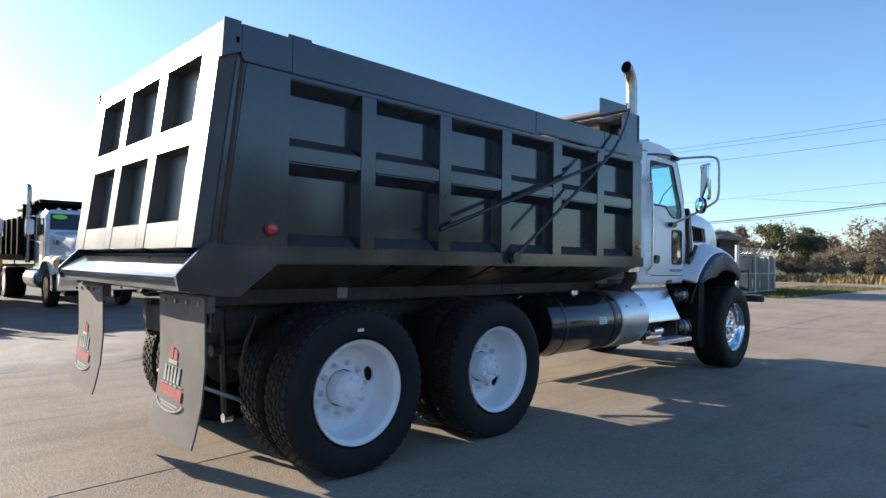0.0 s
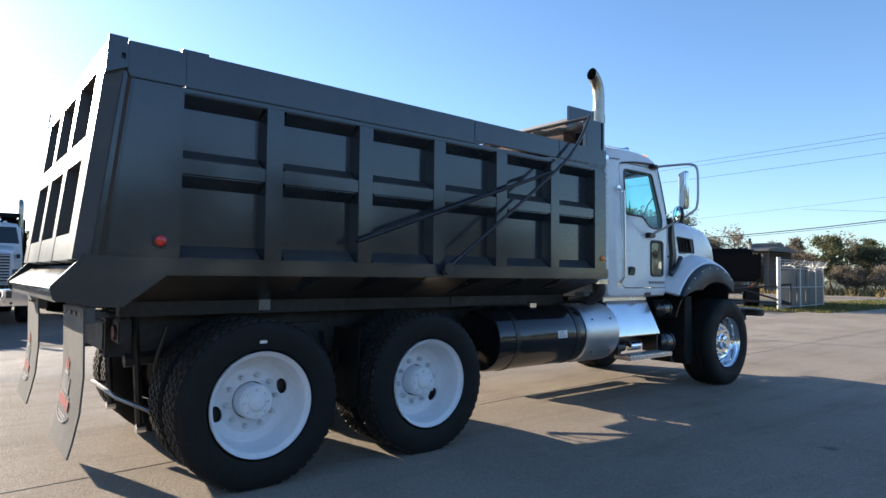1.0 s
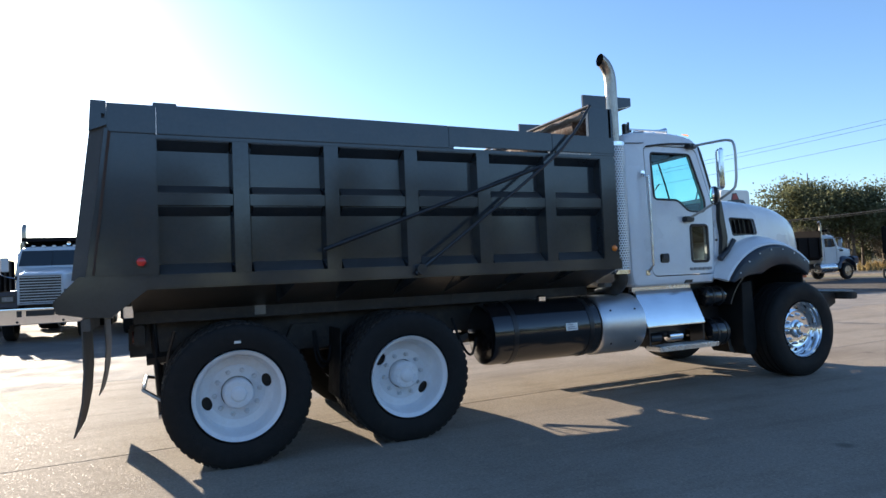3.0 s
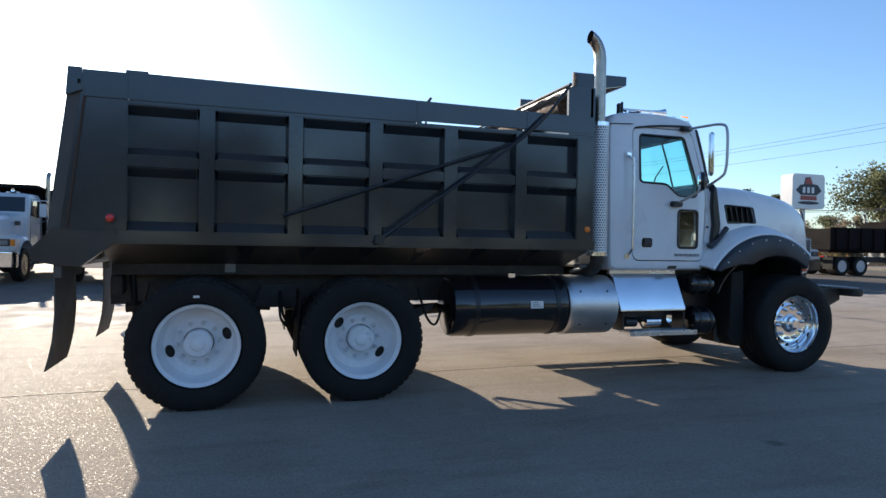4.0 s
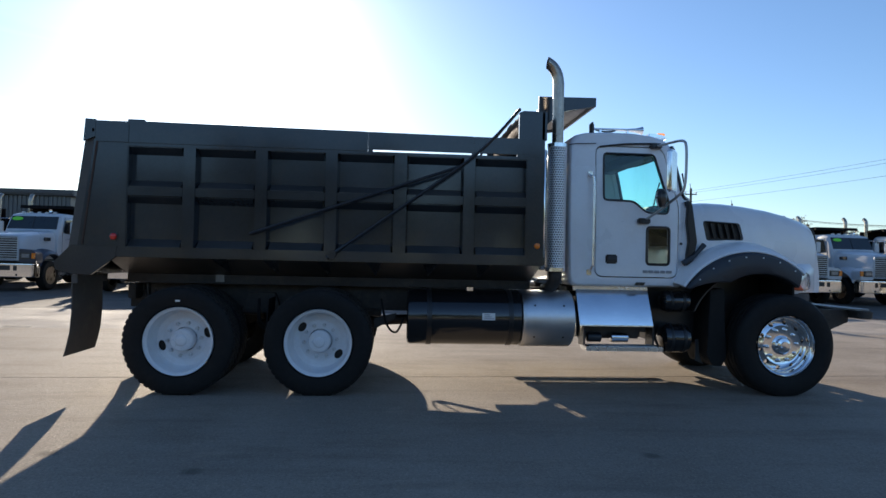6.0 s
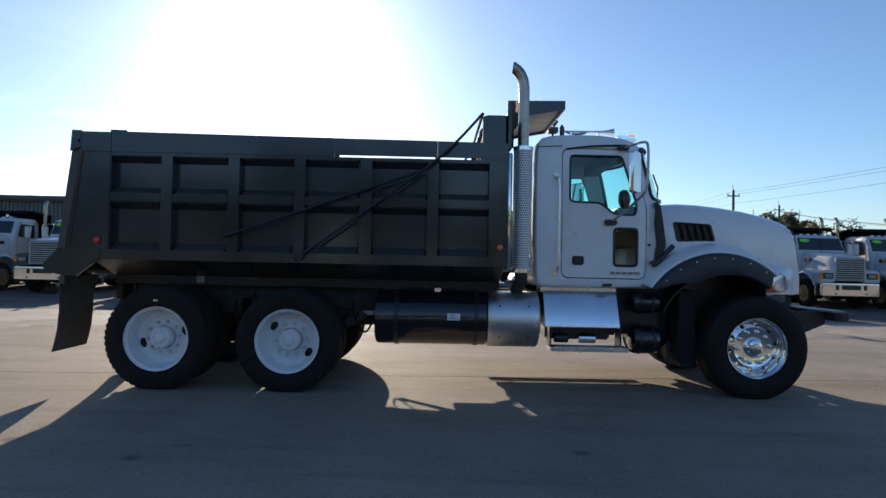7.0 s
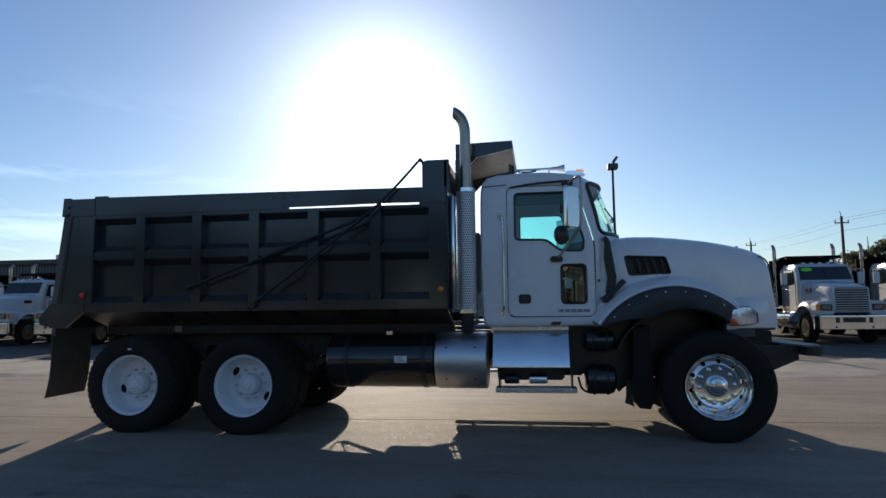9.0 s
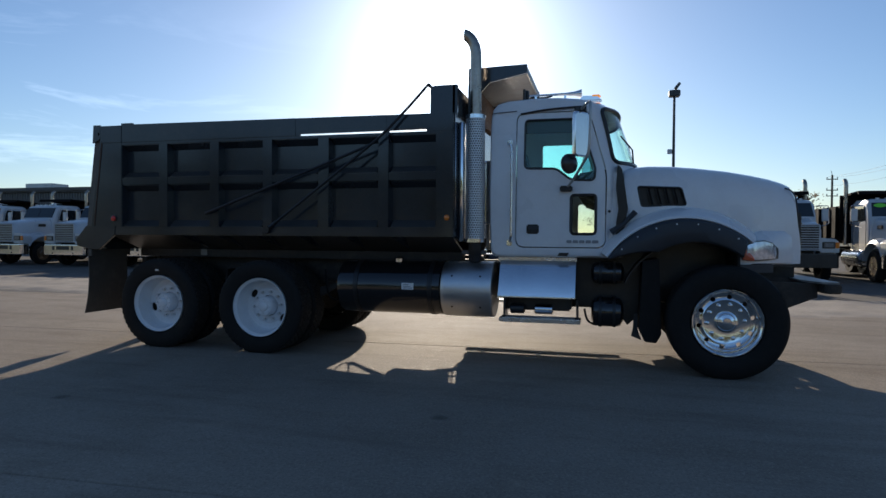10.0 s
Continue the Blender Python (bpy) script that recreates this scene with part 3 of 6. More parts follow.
for x in (2.36, 3.73):
    bm = cyl(B(), (x, 3.3, 0.52), (x, mir(3.3), 0.52), 0.075, seg=16)
    bmesh.ops.create_uvsphere(bm, u_segments=16, v_segments=10, radius=0.2, matrix=Matrix.Translation((x, CY, 0.54)))
    part("axle", bm, FRAME, truck)
    for s in (1, -1):
        bm = tube(B(), curve_pts([(x - 0.62, CY + s * 0.43, 0.77), (x, CY + s * 0.43, 0.80), (x + 0.62, CY + s * 0.43, 0.77)], 6), 0.05, 6)
        part("leaf_spring", bm, FRAME, truck)
        part("brake_drum", lathe(B(), [(0.21, 3.42), (0.21, 3.62), (0.18, 3.64), (0.05, 3.64)] if s < 0 else [(0.21, mir(3.42)), (0.21, mir(3.62)), (0.18, mir(3.64)), (0.05, mir(3.64))], (x, 0, 0.52), 24), FRAME, truck)
        cyl(bm := B(), (x + 0.28, CY + s * 0.62, 0.60), (x + 0.47, CY + s * 0.62, 0.66), 0.085, seg=16)
        part("brake_chamber", bm, FRAME, truck)
part("axle", tube(B(), [(8.70, 3.45, 0.54), (8.66, 3.7, 0.48), (8.66, mir(3.7), 0.48), (8.70, mir(3.45), 0.54)], 0.06, 10), FRAME, truck)
for s in (1, -1):
    part("leaf_spring", tube(B(), curve_pts([(7.95, CY + s * 0.43, 0.76), (8.66, CY + s * 0.43, 0.60), (9.35, CY + s * 0.43, 0.80)], 8), 0.04, 6), FRAME, truck)
part("drive_shaft", cyl(B(), (3.9, CY, 0.62), (6.6, CY, 0.78), 0.06, seg=14), FRAME, truck)
part("gearbox", box(B(), 6.5, 7.5, CY - 0.28, CY + 0.28, 0.55, 1.1, 0.06), FRAME, truck)
part("engine", box(B(), 7.75, 9.05, CY - 0.36, CY + 0.36, 0.55, 1.45, 0.07), FRAME, truck)
part("radiator", box(B(), 9.08, 9.2, CY - 0.42, CY + 0.42, 0.95, 1.7, 0.02), BLACK, truck)
# rear cross beam with tail lights, hanger and rod
part("rear_beam", box(B(), 1.66, 1.74, 3.62, mir(3.62), 0.90, 1.06, 0.01), FRAME, truck)
for s in (3.72, mir(3.72)):
    tl = part("tail_light", cyl(B(), (1.662, s, 0.97), (1.645, s, 0.97), 0.05, seg=18), DARKRED, truck, "round red tail light")
for y in (3.79, mir(3.79)):
    part("flap_hanger", tube(B(), [(1.79, y, 1.10), (1.845, y + (0.02 if y < CY else -0.02), 0.33)], 0.026, 8), BLACK, truck)
    part("hanger_foot", cyl(B(), (1.82, y, 0.315), (1.88, y, 0.315), 0.032, seg=10), ALU, truck)
part("stabilizer_bar", tube(B(), [(1.86, 3.58, 0.46), (1.71, 3.84, 0.525), (1.71, mir(3.84), 0.525), (1.86, mir(3.58), 0.46)], 0.016, 8), PIPEM, truck)
for k, (x, y) in enumerate(((1.95, 3.62), (2.15, 3.72))):
    part("air_hose", tube(B(), curve_pts([(x, y, 1.0), (x - 0.05, y + 0.05, 0.7), (x + 0.12, y + 0.1, 0.55)], 6), 0.014, 6), BLACK, truck)
# hoses and brackets between the axles and ahead of them
for pts in ([(3.06, 3.52, 0.93), (3.08, 3.47, 0.72), (3.15, 3.48, 0.66), (3.20, 3.54, 0.80)], [(3.05, 3.54, 0.93), (3.06, 3.49, 0.69), (3.14, 3.5, 0.62), (3.22, 3.54, 0.80)], [(4.35, 3.5, 0.95), (4.42, 3.42, 0.68), (4.52, 3.45, 0.60), (4.60, 3.5, 0.75)],
            [(7.36, 3.4, 0.60), (7.40, 3.36, 0.48), (7.52, 3.42, 0.44), (7.6, 3.5, 0.55)]):
    part("air_hose", tube(B(), curve_pts(pts, 6), 0.012, 6), RUBBER, truck)
part("hanger_plate", prism(B(), [(4.28, 0.62), (4.50, 0.74), (4.52, 0.80), (4.28, 0.74)], 3.5, 3.53), FRAME, truck)
# spring caps and axle seat blocks between the wheels
part("suspension_block", prism(B(), [(2.82, 0.76), (3.26, 0.76), (3.18, 0.98), (2.90, 0.98)], 3.72, 3.9, bev=0.01), FRAME, truck)
part("suspension_block", prism(B(), [(2.82, 0.76), (3.26, 0.76), (3.18, 0.98), (2.90, 0.98)], mir(3.9), mir(3.72), bev=0.01), FRAME, truck)


# --- mud flaps ---
FLAPX = [(1.16, 1.375), (1.0, 1.372), (0.8, 1.360), (0.6, 1.342), (0.45, 1.322), (0.37, 1.308)]


FADED = mat("faded_print", (0.30, 0.29, 0.285), 0.6, 0, 0.3, 30, 0, 60, 0, (0.10, 0.095, 0.09), 0.6)


def mud_flap(y0, y1, logo_side):
    secs = []
    skew = lambda y: 0.004 - 0.006 * (y - 3.045)     # the bar hangs a little askew
    for z, x in FLAPX:
        w = 0.015 * math.sin((z - 0.4) * 6)
        a, c, b = skew(y0), skew((y0 + y1) / 2), skew(y1)
        secs.append([(x + w + a, y0, z), (x + c, (y0 + y1) / 2, z), (x + w + b, y1, z), (x + w + b + 0.010, y1, z), (x + c + 0.010, (y0 + y1) / 2, z), (x + w + a + 0.010, y0, z)])
    f = part("mud_flap", loft(B(), secs), FLAPM, truck, "grey rubber mud flap with a worn printed logo")
    part("flap_bar", box(B(), 1.362 + skew((y0 + y1) / 2) + 0.012, 1.41 + skew((y0 + y1) / 2) + 0.012, y0 - 0.005, y1 + 0.005, 1.08, 1.17, 0.004), FLAPM, f)
    for k in range(4):
        y = y0 + (y1 - y0) * (k + 0.5) / 4
        part("bolt", cyl(B(), (1.39 + skew(y), y, 1.125), (1.359 + skew(y), y, 1.125), 0.012, seg=8), STEEL, f)
    yc, w = (y0 + y1) / 2, 0.30
    def face_x(y, z):
        t = 1 - abs(y - yc) / ((y1 - y0) / 2)
        q = FLAPX
        for (za, xa), (zb, xb) in zip(q, q[1:]):
            if zb <= z <= za:
                s = (z - zb) / (za - zb)
                wa, wb = 0.015 * math.sin((za - 0.4) * 6), 0.015 * math.sin((zb - 0.4) * 6)
                return xb + (xa - xb) * s + (wb + (wa - wb) * s) * (1 - t) + skew(y)
        return FLAPX[-1][1] + skew(y)
    def patch(pts, m):
        pl = [(yc + 0.085 * logo_side - u, z) for u, z in pts]
        bm = loft(B(), [[(face_x(y, z) - 0.003 - d, y, z) for y, z in pl] for d in (0.002, 0.0005)])
        part("logo_patch", bm, m, f)
    # worn print: a red and pale crest over bars, a red band and a ring of lines
    patch([(-0.055, 0.80), (-0.03, 0.868), (0.01, 0.862), (0.0, 0.80)], REDINK)
    patch([(0.012, 0.80), (0.025, 0.855), (0.065, 0.845), (0.07, 0.795)], REDINK)
    patch([(-0.06, 0.77), (-0.055, 0.792), (0.07, 0.787), (0.075, 0.765)], FADED)
    for u in (-0.12, -0.068, -0.016, 0.036, 0.088):
        patch([(u, 0.665), (u + 0.018, 0.758), (u + 0.04, 0.756), (u + 0.036, 0.663)], FADED)
    patch([(-0.17, 0.590), (0.17, 0.575), (0.17, 0.632), (-0.17, 0.645)], REDINK)
    for u in (-0.15, -0.09, -0.02, 0.05, 0.12):
        patch([(u, 0.648), (u + 0.045, 0.646), (u + 0.045, 0.654), (u, 0.656)], FADED)
    ring = [(math.cos(2 * math.pi * k / 20), math.sin(2 * math.pi * k / 20)) for k in range(20)]
    for k in range(10, 20):
        (ca, sa), (cb, sb) = ring[k], ring[(k + 1) % 20]
        patch([(0.20 * ca, 0.56 + 0.060 * sa), (0.20 * cb, 0.56 + 0.060 * sb), (0.185 * cb, 0.56 + 0.048 * sb), (0.185 * ca, 0.56 + 0.048 * sa)], FADED)
    for z, u0, u1 in ((0.545, -0.14, 0.15), (0.530, -0.10, 0.12)):
        patch([(u0, z), (u1, z - 0.008), (u1, z), (u0, z + 0.008)], FADED)


mud_flap(3.045, 3.68, 1)
for y in (3.22, mir(3.60)):
    part("guard_flap", prism(B(), [(3.205, 0.95), (3.215, 0.95), (3.19, 0.38), (3.178, 0.38)], y, y + 0.38), RUBBER, truck)
mud_flap(mir(3.68), mir(3.045), 1)

# --- dump bed ---
bed = part("dump_bed", box(B(), 1.40, 6.02, 3.18, mir(3.18), 1.33, 1.40), BED, truck, "dark grey steel dump bed with boxed ribs")
RIBS = [(2.36, 2.52), (3.06, 3.22), (3.75, 3.91), (4.44, 4.61), (5.15, 5.31)]
for near in (True, False):
    f = (lambda y: y) if near else mir
    def slab(name, x0, x1, y0, y1, z0, z1, bev=0.006, m=BED, label=""):
        a, b = sorted((f(y0), f(y1)))
        return part(name, box(B(), x0, x1, a, b, z0, z1, bev), m, bed, label)
    slab("side_skin", 1.80, 6.0, 3.160, 3.175, 1.40, 2.470, 0)
    for x0, x1 in RIBS:
        a, b = f(3.062), f(3.163)
        bm = B()
        e = 0.022
        loft(bm, [[(x0, b, z0), (x0 + e, a, z0), (x1 - e, a, z0), (x1, b, z0)] for z0 in (1.45, 2.44)])
        part("rib", bm, BED, bed)
    cols = [1.86] + [v for r in RIBS for v in r] + [5.82]
    for i in range(0, len(cols), 2):
        x0, x1 = cols[i], cols[i + 1]
        a, b = f(3.066), f(3.163)
        bm = B()
        loft(bm, [[(x, b, 1.950), (x, a, 1.954), (x, a, 2.040), (x, b, 2.044)] for x in (x0 - (0.018 if i else 0), x1 + 0.018)])
        part("rail", bm, BED, bed)
        # sloped shedder on top of the rail
        bm = B()
        loft(bm, [[(x, f(3.163), 2.043), (x, f(3.163), 2.112), (x, f(3.080), 2.048), (x, f(3.080), 2.043)] for x in (x0 + 0.002, x1 - 0.002)])
        part("rail_shedder", bm, BEDDUST, bed)
        # sloped foot of the panel
        bm = B()
        loft(bm, [[(x, f(3.163), 1.44), (x, f(3.163), 1.53), (x, f(3.075), 1.452), (x, f(3.075), 1.44)] for x in (x0 + 0.002, x1 - 0.002)])
        part("panel_foot", bm, BEDDUST, bed)
        # sloped undersides of the rail and of the top chord
        for z in (1.950, 2.436):
            bm = B()
            loft(bm, [[(x, f(3.163), z), (x, f(3.163), z - 0.072), (x, f(3.078), z - 0.006), (x, f(3.078), z)] for x in (x0 + 0.002, x1 - 0.002)])
            part("panel_head", bm, BED, bed)
    slab("top_chord", 1.80, 6.0, 3.058, 3.20, 2.435, 2.468)
    a, b = sorted((f(3.050), f(3.090)))
    part("top_board", prism(B(), [(1.861, 2.4685), (4.19, 2.4685), (4.19, 2.666), (1.861, 2.684)], a, b, bev=0.004), BED, bed)
    part("top_board", prism(B(), [(4.191, 2.488), (5.27, 2.488), (5.27, 2.657), (4.191, 2.665)], a, b, bev=0.004), BED, bed)
    part("top_board", prism(B(), [(5.271, 2.488), (6.008, 2.488), (6.008, 2.650), (5.271, 2.656)], a, b, bev=0.004), BED, bed)
    for x0, x1 in ((4.192, 4.24), (5.245, 5.295), (5.72, 6.006)):
        slab("board_strap", x0, x1, 3.056, 3.086, 2.4685, 2.4875, 0)
    slab("top_tab", 1.84, 2.0, 3.062, 3.10, 2.672, 2.702, 0.003)
    slab("front_post", 5.82, 6.012, 3.055, 3.20, 1.44, 2.44, 0.008)
    slab("base_rail", 1.70, 6.02, 3.028, 3.20, 1.345, 1.448, 0.012)
    # rear corner plate, its edge leaning back towards the ground
    a, b = sorted((f(3.056), f(3.20)))
    bm = prism(B(), [(1.455, 1.448), (1.86, 1.448), (1.86, 2.47), (1.575, 2.47)], a, b, bev=0.008)
    part("rear_post", bm, BED, bed)
    a, b = sorted((f(3.048), f(3.10)))
    part("post_cap", prism(B(), [(1.545, 2.50), (1.56, 2.4705), (1.86, 2.4705), (1.86, 2.676), (1.545, 2.676)], a, b, bev=0.004), BED, bed)
    a, b = sorted((f(3.02), f(3.055)))
    bm = prism(B(), [(1.36, 1.455), (1.205, 1.285), (1.222, 1.21), (1.40, 1.172), (1.55, 1.165), (1.78, 1.345), (1.79, 1.448)], a, b, bev=0.004)
    part("rear_wing", bm, BED, bed)
    # sloped underside and gussets below the base rail
    bm = B()
    loft(bm, [[(x, f(3.10), 1.345), (x, f(3.60), 1.17), (x, f(3.66), 1.17), (x, f(3.20), 1.345)] for x in (1.66, 6.0)])
    part("under_skirt", bm, BEDDUST, bed)
    for x in (2.75, 3.25, 3.78, 4.28, 4.85, 5.4):
        bm = B()
        a, b = f(3.06), f(3.50)
        loft(bm, [[(x - 0.075, a, 1.344), (x + 0.075, a, 1.344), (x + 0.075, b, 1.344), (x - 0.075, b, 1.344)], [(x - 0.006, b, 1.20), (x + 0.006, b, 1.20), (x + 0.006, b, 1.21), (x - 0.006, b, 1.21)]])
        part("gusset", bm, BED, bed)
    a, b = sorted((f(3.60), f(3.72)))
    part("sub_frame", box(B(), 1.66, 6.0, a, b, 1.075, 1.182 if near else 1.105, 0.006), FRAME, bed)
    for x in (2.62, 4.45):
        a, b = sorted((f(3.594), f(3.66)))
        part("guide_plate", box(B(), x - 0.05, x + 0.05, a, b, 1.09, 1.225, 0.006), PLATE if near and x < 3 else FRAME, bed, "worn steel guide plate")
part("red_marker", lathe(B(), [(0.032, 0.002), (0.032, -0.014), (0.029, -0.022), (0.015, -0.028), (0.001, -0.029)], (1.745, 3.055, 1.545), 20), RED, bed, "round red marker light")
part("marker_ring", lathe(B(), [(0.033, 0.0), (0.043, 0.0), (0.043, -0.010), (0.033, -0.012)], (1.745, 3.055, 1.545), 24, closed=True), BLACK, bed)
part("amber_marker", lathe(B(), [(0.030, 0.002), (0.030, -0.006), (0.025, -0.010), (0.022, -0.018), (0.012, -0.022), (0.001, -0.023)], (5.945, 3.055, 1.55), 20), AMBER, bed, "round amber marker light")


# tailgate: framed panels that lean back towards the ground
def gate_x(z):
    return 1.305 + (z - 1.40) * 0.118


bm = B()
GY0, GY1 = 3.075, mir(3.075)
loft(bm, [[(gate_x(z) + 0.085, GY0, z), (gate_x(z) + 0.085, GY1, z), (gate_x(z) + 0.125, GY1, z), (gate_x(z) + 0.125, GY0, z)] for z in (1.43, 2.60)])
tailgate = part("tailgate", bm, BEDDUST, bed, "closed dark steel tailgate with six recessed panels")
for y0, y1 in ((GY0, 3.325), (3.83, 3.99), (mir(3.99), mir(3.83)), (mir(3.325), GY1)):
    bm = B()
    loft(bm, [[(gate_x(z), y0 + 0.012, z), (gate_x(z), y1 - 0.012, z), (gate_x(z) + 0.085, y1, z), (gate_x(z) + 0.085, y0, z)] for z in (1.43, 2.66)])
    part("upright", bm, BEDDUST, bed)
ys = [3.325, 3.83, 3.99, mir(3.99), mir(3.83), mir(3.325)]
for i in range(0, 6, 2):
    for z0, z1 in ((1.43, 1.58), (2.015, 2.15), (2.545, 2.66)):
        bm = B()
        loft(bm, [[(gate_x(z) + o, ys[i], z), (gate_x(z) + o, ys[i + 1], z), (gate_x(z) + 0.085, ys[i + 1], z), (gate_x(z) + 0.085, ys[i], z)] for z, o in ((z0 - 0.015, 0.07), (z0, 0.002), (z1, 0.002), (z1 + 0.015, 0.07))])
        part("gate_rail", bm, BEDDUST, bed)
part("gate_lip", box(B(), 1.456, 1.52, GY0, GY1, 2.661, 2.682, 0.004), BEDDUST, bed)
for y in (3.08, mir(3.10)):
    part("hinge_ear", carve(prism(B(), [(1.432, 2.47), (1.545, 2.52), (1.543, 2.688), (1.446, 2.690)], y - 0.03, y - 0.008), box(B(), 1.512, 1.534, y - 0.1, y + 0.1, 2.562, 2.596)), BED, bed)
bm = B()
loft(bm, [[(1.36, y, 1.385), (1.226, y, 1.285), (1.214, y, 1.272), (1.214, y, 1.250), (1.236, y, 1.250), (1.38, y, 1.36)] for y in (3.056, mir(3.056))])
part("spill_lip", bm, BED, bed)
part("rear_apron", box(B(), 1.235, 1.255, 3.056, mir(3.056), 1.20, 1.250), BEDDUST, bed)
part("rear_sill", box(B(), 1.40, 1.50, 3.2, mir(3.2), 1.165, 1.33, 0.006), BED, bed)
# dark strips stand in for the shaded gap between tailgate and post
for y in (3.061, mir(3.067)):
    part("rust_streak", prism(B(), [(1.436, 1.46), (1.452, 1.46), (1.572, 2.50), (1.552, 2.50)], y, y + 0.006), GAPBROWN, bed, "dark brown strip imitating the shaded gap behind the tailgate")
for y0 in (3.066, mir(3.126)):
    part("seam_filler", prism(B(), [(1.395, 1.42), (1.50, 1.42), (1.622, 2.50), (1.53, 2.50)], y0, y0 + 0.06), BED, bed)
part("hinge_pin", cyl(B(), (1.50, 3.10, 2.61), (1.50, 3.20, 2.61), 0.03, seg=12), BLACK, bed)

# headboard, cab shield, tarp roll and its arm
part("headboard", box(B(), 5.985, 6.02, 3.10, mir(3.10), 1.40, 2.95, 0.004), BED, bed)
for y0 in (3.10, mir(3.145)):
    part("side_plate", prism(B(), [(5.745, 2.655), (5.745, 2.935), (5.79, 2.955), (6.04, 2.955), (6.04, 2.655)], y0, y0 + 0.045, bev=0.004), BED, bed)
part("shield_post", box(B(), 6.045, 6.12, 3.60, mir(3.60), 2.70, 3.07, 0.006), RUST, bed, "rusty back of the cab shield")
bm = prism(B(), [(6.06, 3.071), (6.06, 3.105), (6.69, 3.222), (6.715, 3.222), (6.715, 3.155), (6.695, 3.155), (6.69, 3.19)], 3.602, mir(3.602))
part("cab_shield", bm, GREYST, bed, "grey steel shield over the cab")
for y0 in (3.60, mir(3.575)):
    part("shield_gusset", prism(B(), [(6.055, 2.70), (6.055, 3.240), (6.712, 3.252), (6.712, 3.157), (6.30, 3.075), (6.13, 2.90), (6.13, 2.70)], y0 - 0.025, y0), BED, bed)
roll = lathe(B(), [(0.085, 3.42), (0.105, 3.43), (0.118, 3.7), (0.106, 4.0), (0.118, 4.6), (0.105, mir(3.43)), (0.085, mir(3.42))], (5.90, 0, 2.835), 18, "y")
for v in roll.verts:
    v.co += Vector((0.012 * math.sin(v.co.y * 23), 0, 0.012 * math.sin(v.co.y * 31 + 1)))
part("tarp_roll", roll, RUST, bed, "brown mesh tarp rolled up behind the cab shield")
part("tarp_bow", tube(B(), [(5.735, 3.06, 2.955), (5.735, mir(3.06), 2.955)], 0.018, 8), BLACK, bed)
wrinkle = random.Random(5)
rings = []
for k in range(27):     # slack wrinkled edge of the tarp under its bow
    y, fat, low = 3.14 + (mir(3.14) - 3.14) * k / 26, wrinkle.uniform(0.85, 1.15), wrinkle.uniform(-0.012, 0.012)
    rings.append([(5.845 + 0.085 * fat * math.cos(q) + wrinkle.uniform(-0.008, 0.008), y, 2.915 + low + 0.042 * fat * math.sin(q) + wrinkle.uniform(-0.007, 0.007)) for q in (2 * math.pi * j / 10 for j in range(10))])
part("tarp_edge", loft(B(), rings), TARPM, bed, "wrinkled grey-brown mesh tarp edge", 60)
for f in ((lambda y: y), mir):
    bm = B()
    A, K, M, T = (3.86, f(3.00), 1.415), (5.08, f(2.97), 2.30), (5.44, f(2.98), 2.615), (5.735, f(3.05), 2.955)
    tube(bm, curve_pts([A, K, M, T], 5), 0.0145, 8)
    part("tarp_arm", bm, BLACK, bed, "slim black tarp arm")
    part("arm_pivot", cyl(B(), (3.86, f(2.97), 1.415), (3.86, f(3.06), 1.415), 0.045, seg=14), BLACK, bed)
    part("arm_sleeve", tube(B(), [Vector(A).lerp(K, -0.04), Vector(A).lerp(K, 0.10)], 0.022, 8), BLACK, bed)
    part("tension_bar", tube(B(), [(5.10, f(2.99), 2.325), (3.05, f(3.02), 1.60)], 0.016, 8), BLACK, bed)
part("hoist_cylinder", cyl(B(), (5.55, CY, 1.08), (5.85, CY, 2.30), 0.11, 0.09, 18), FRAME, bed)

# --- tanks, battery cover and step ---
bm = lathe(B(), [(0.262, 4.63), (0.285, 4.64), (0.297, 4.67), (0.297, 5.83), (0.262, 5.84)], (0, 3.47, 0.775), 40, "x")
tank = part("fuel_tank", bm, TANKB, truck, "glossy black round fuel tank")
for x in (4.86, 5.72):
    part("tank_strap", lathe(B(), [(0.298, x - 0.025), (0.303, x - 0.025), (0.303, x + 0.025), (0.298, x + 0.025)], (0, 3.47, 0.775), 40, "x", True), BLACK, tank)
part("filler_cap", lathe(B(), [(0.05, 0.0), (0.05, 0.04), (0.035, 0.055), (0.001, 0.056)], (5.3, 3.42, 1.06), 16, "z"), CHROME, tank)
part("tank_label", loft(B(), [[(x, 3.47 - 0.3005 * math.cos(a), 0.775 + 0.3005 * math.sin(a)) for a in (-0.02, 0.04, 0.10, 0.16, 0.22)] + [(x, 3.47 - 0.297 * math.cos(a), 0.775 + 0.297 * math.sin(a)) for a in (0.22, 0.16, 0.10, 0.04, -0.02)] for x in (5.41, 5.545)]), LABELW, tank, "small white warning label")
for k, a in enumerate((0.02, 0.08, 0.15)):
    part("label_line", loft(B(), [[(x, 3.47 - 0.3015 * math.cos(q), 0.775 + 0.3015 * math.sin(q)) for q in (a, a + 0.03)] + [(x, 3.47 - 0.299 * math.cos(q), 0.775 + 0.299 * math.sin(q)) for q in (a + 0.03, a)] for x in (5.425, 5.53 - 0.02 * k)]), INK, tank)
bm = lathe(B(), [(0.26, 5.845), (0.295, 5.847), (0.305, 5.86), (0.307, 5.90), (0.307, 6.36), (0.305, 6.39), (0.295, 6.40), (0.26, 6.402)], (0, 3.465, 0.775), 44, "x")
alu = part("alu_tank", bm, TANKALU, truck, "bare aluminium round tank cover")
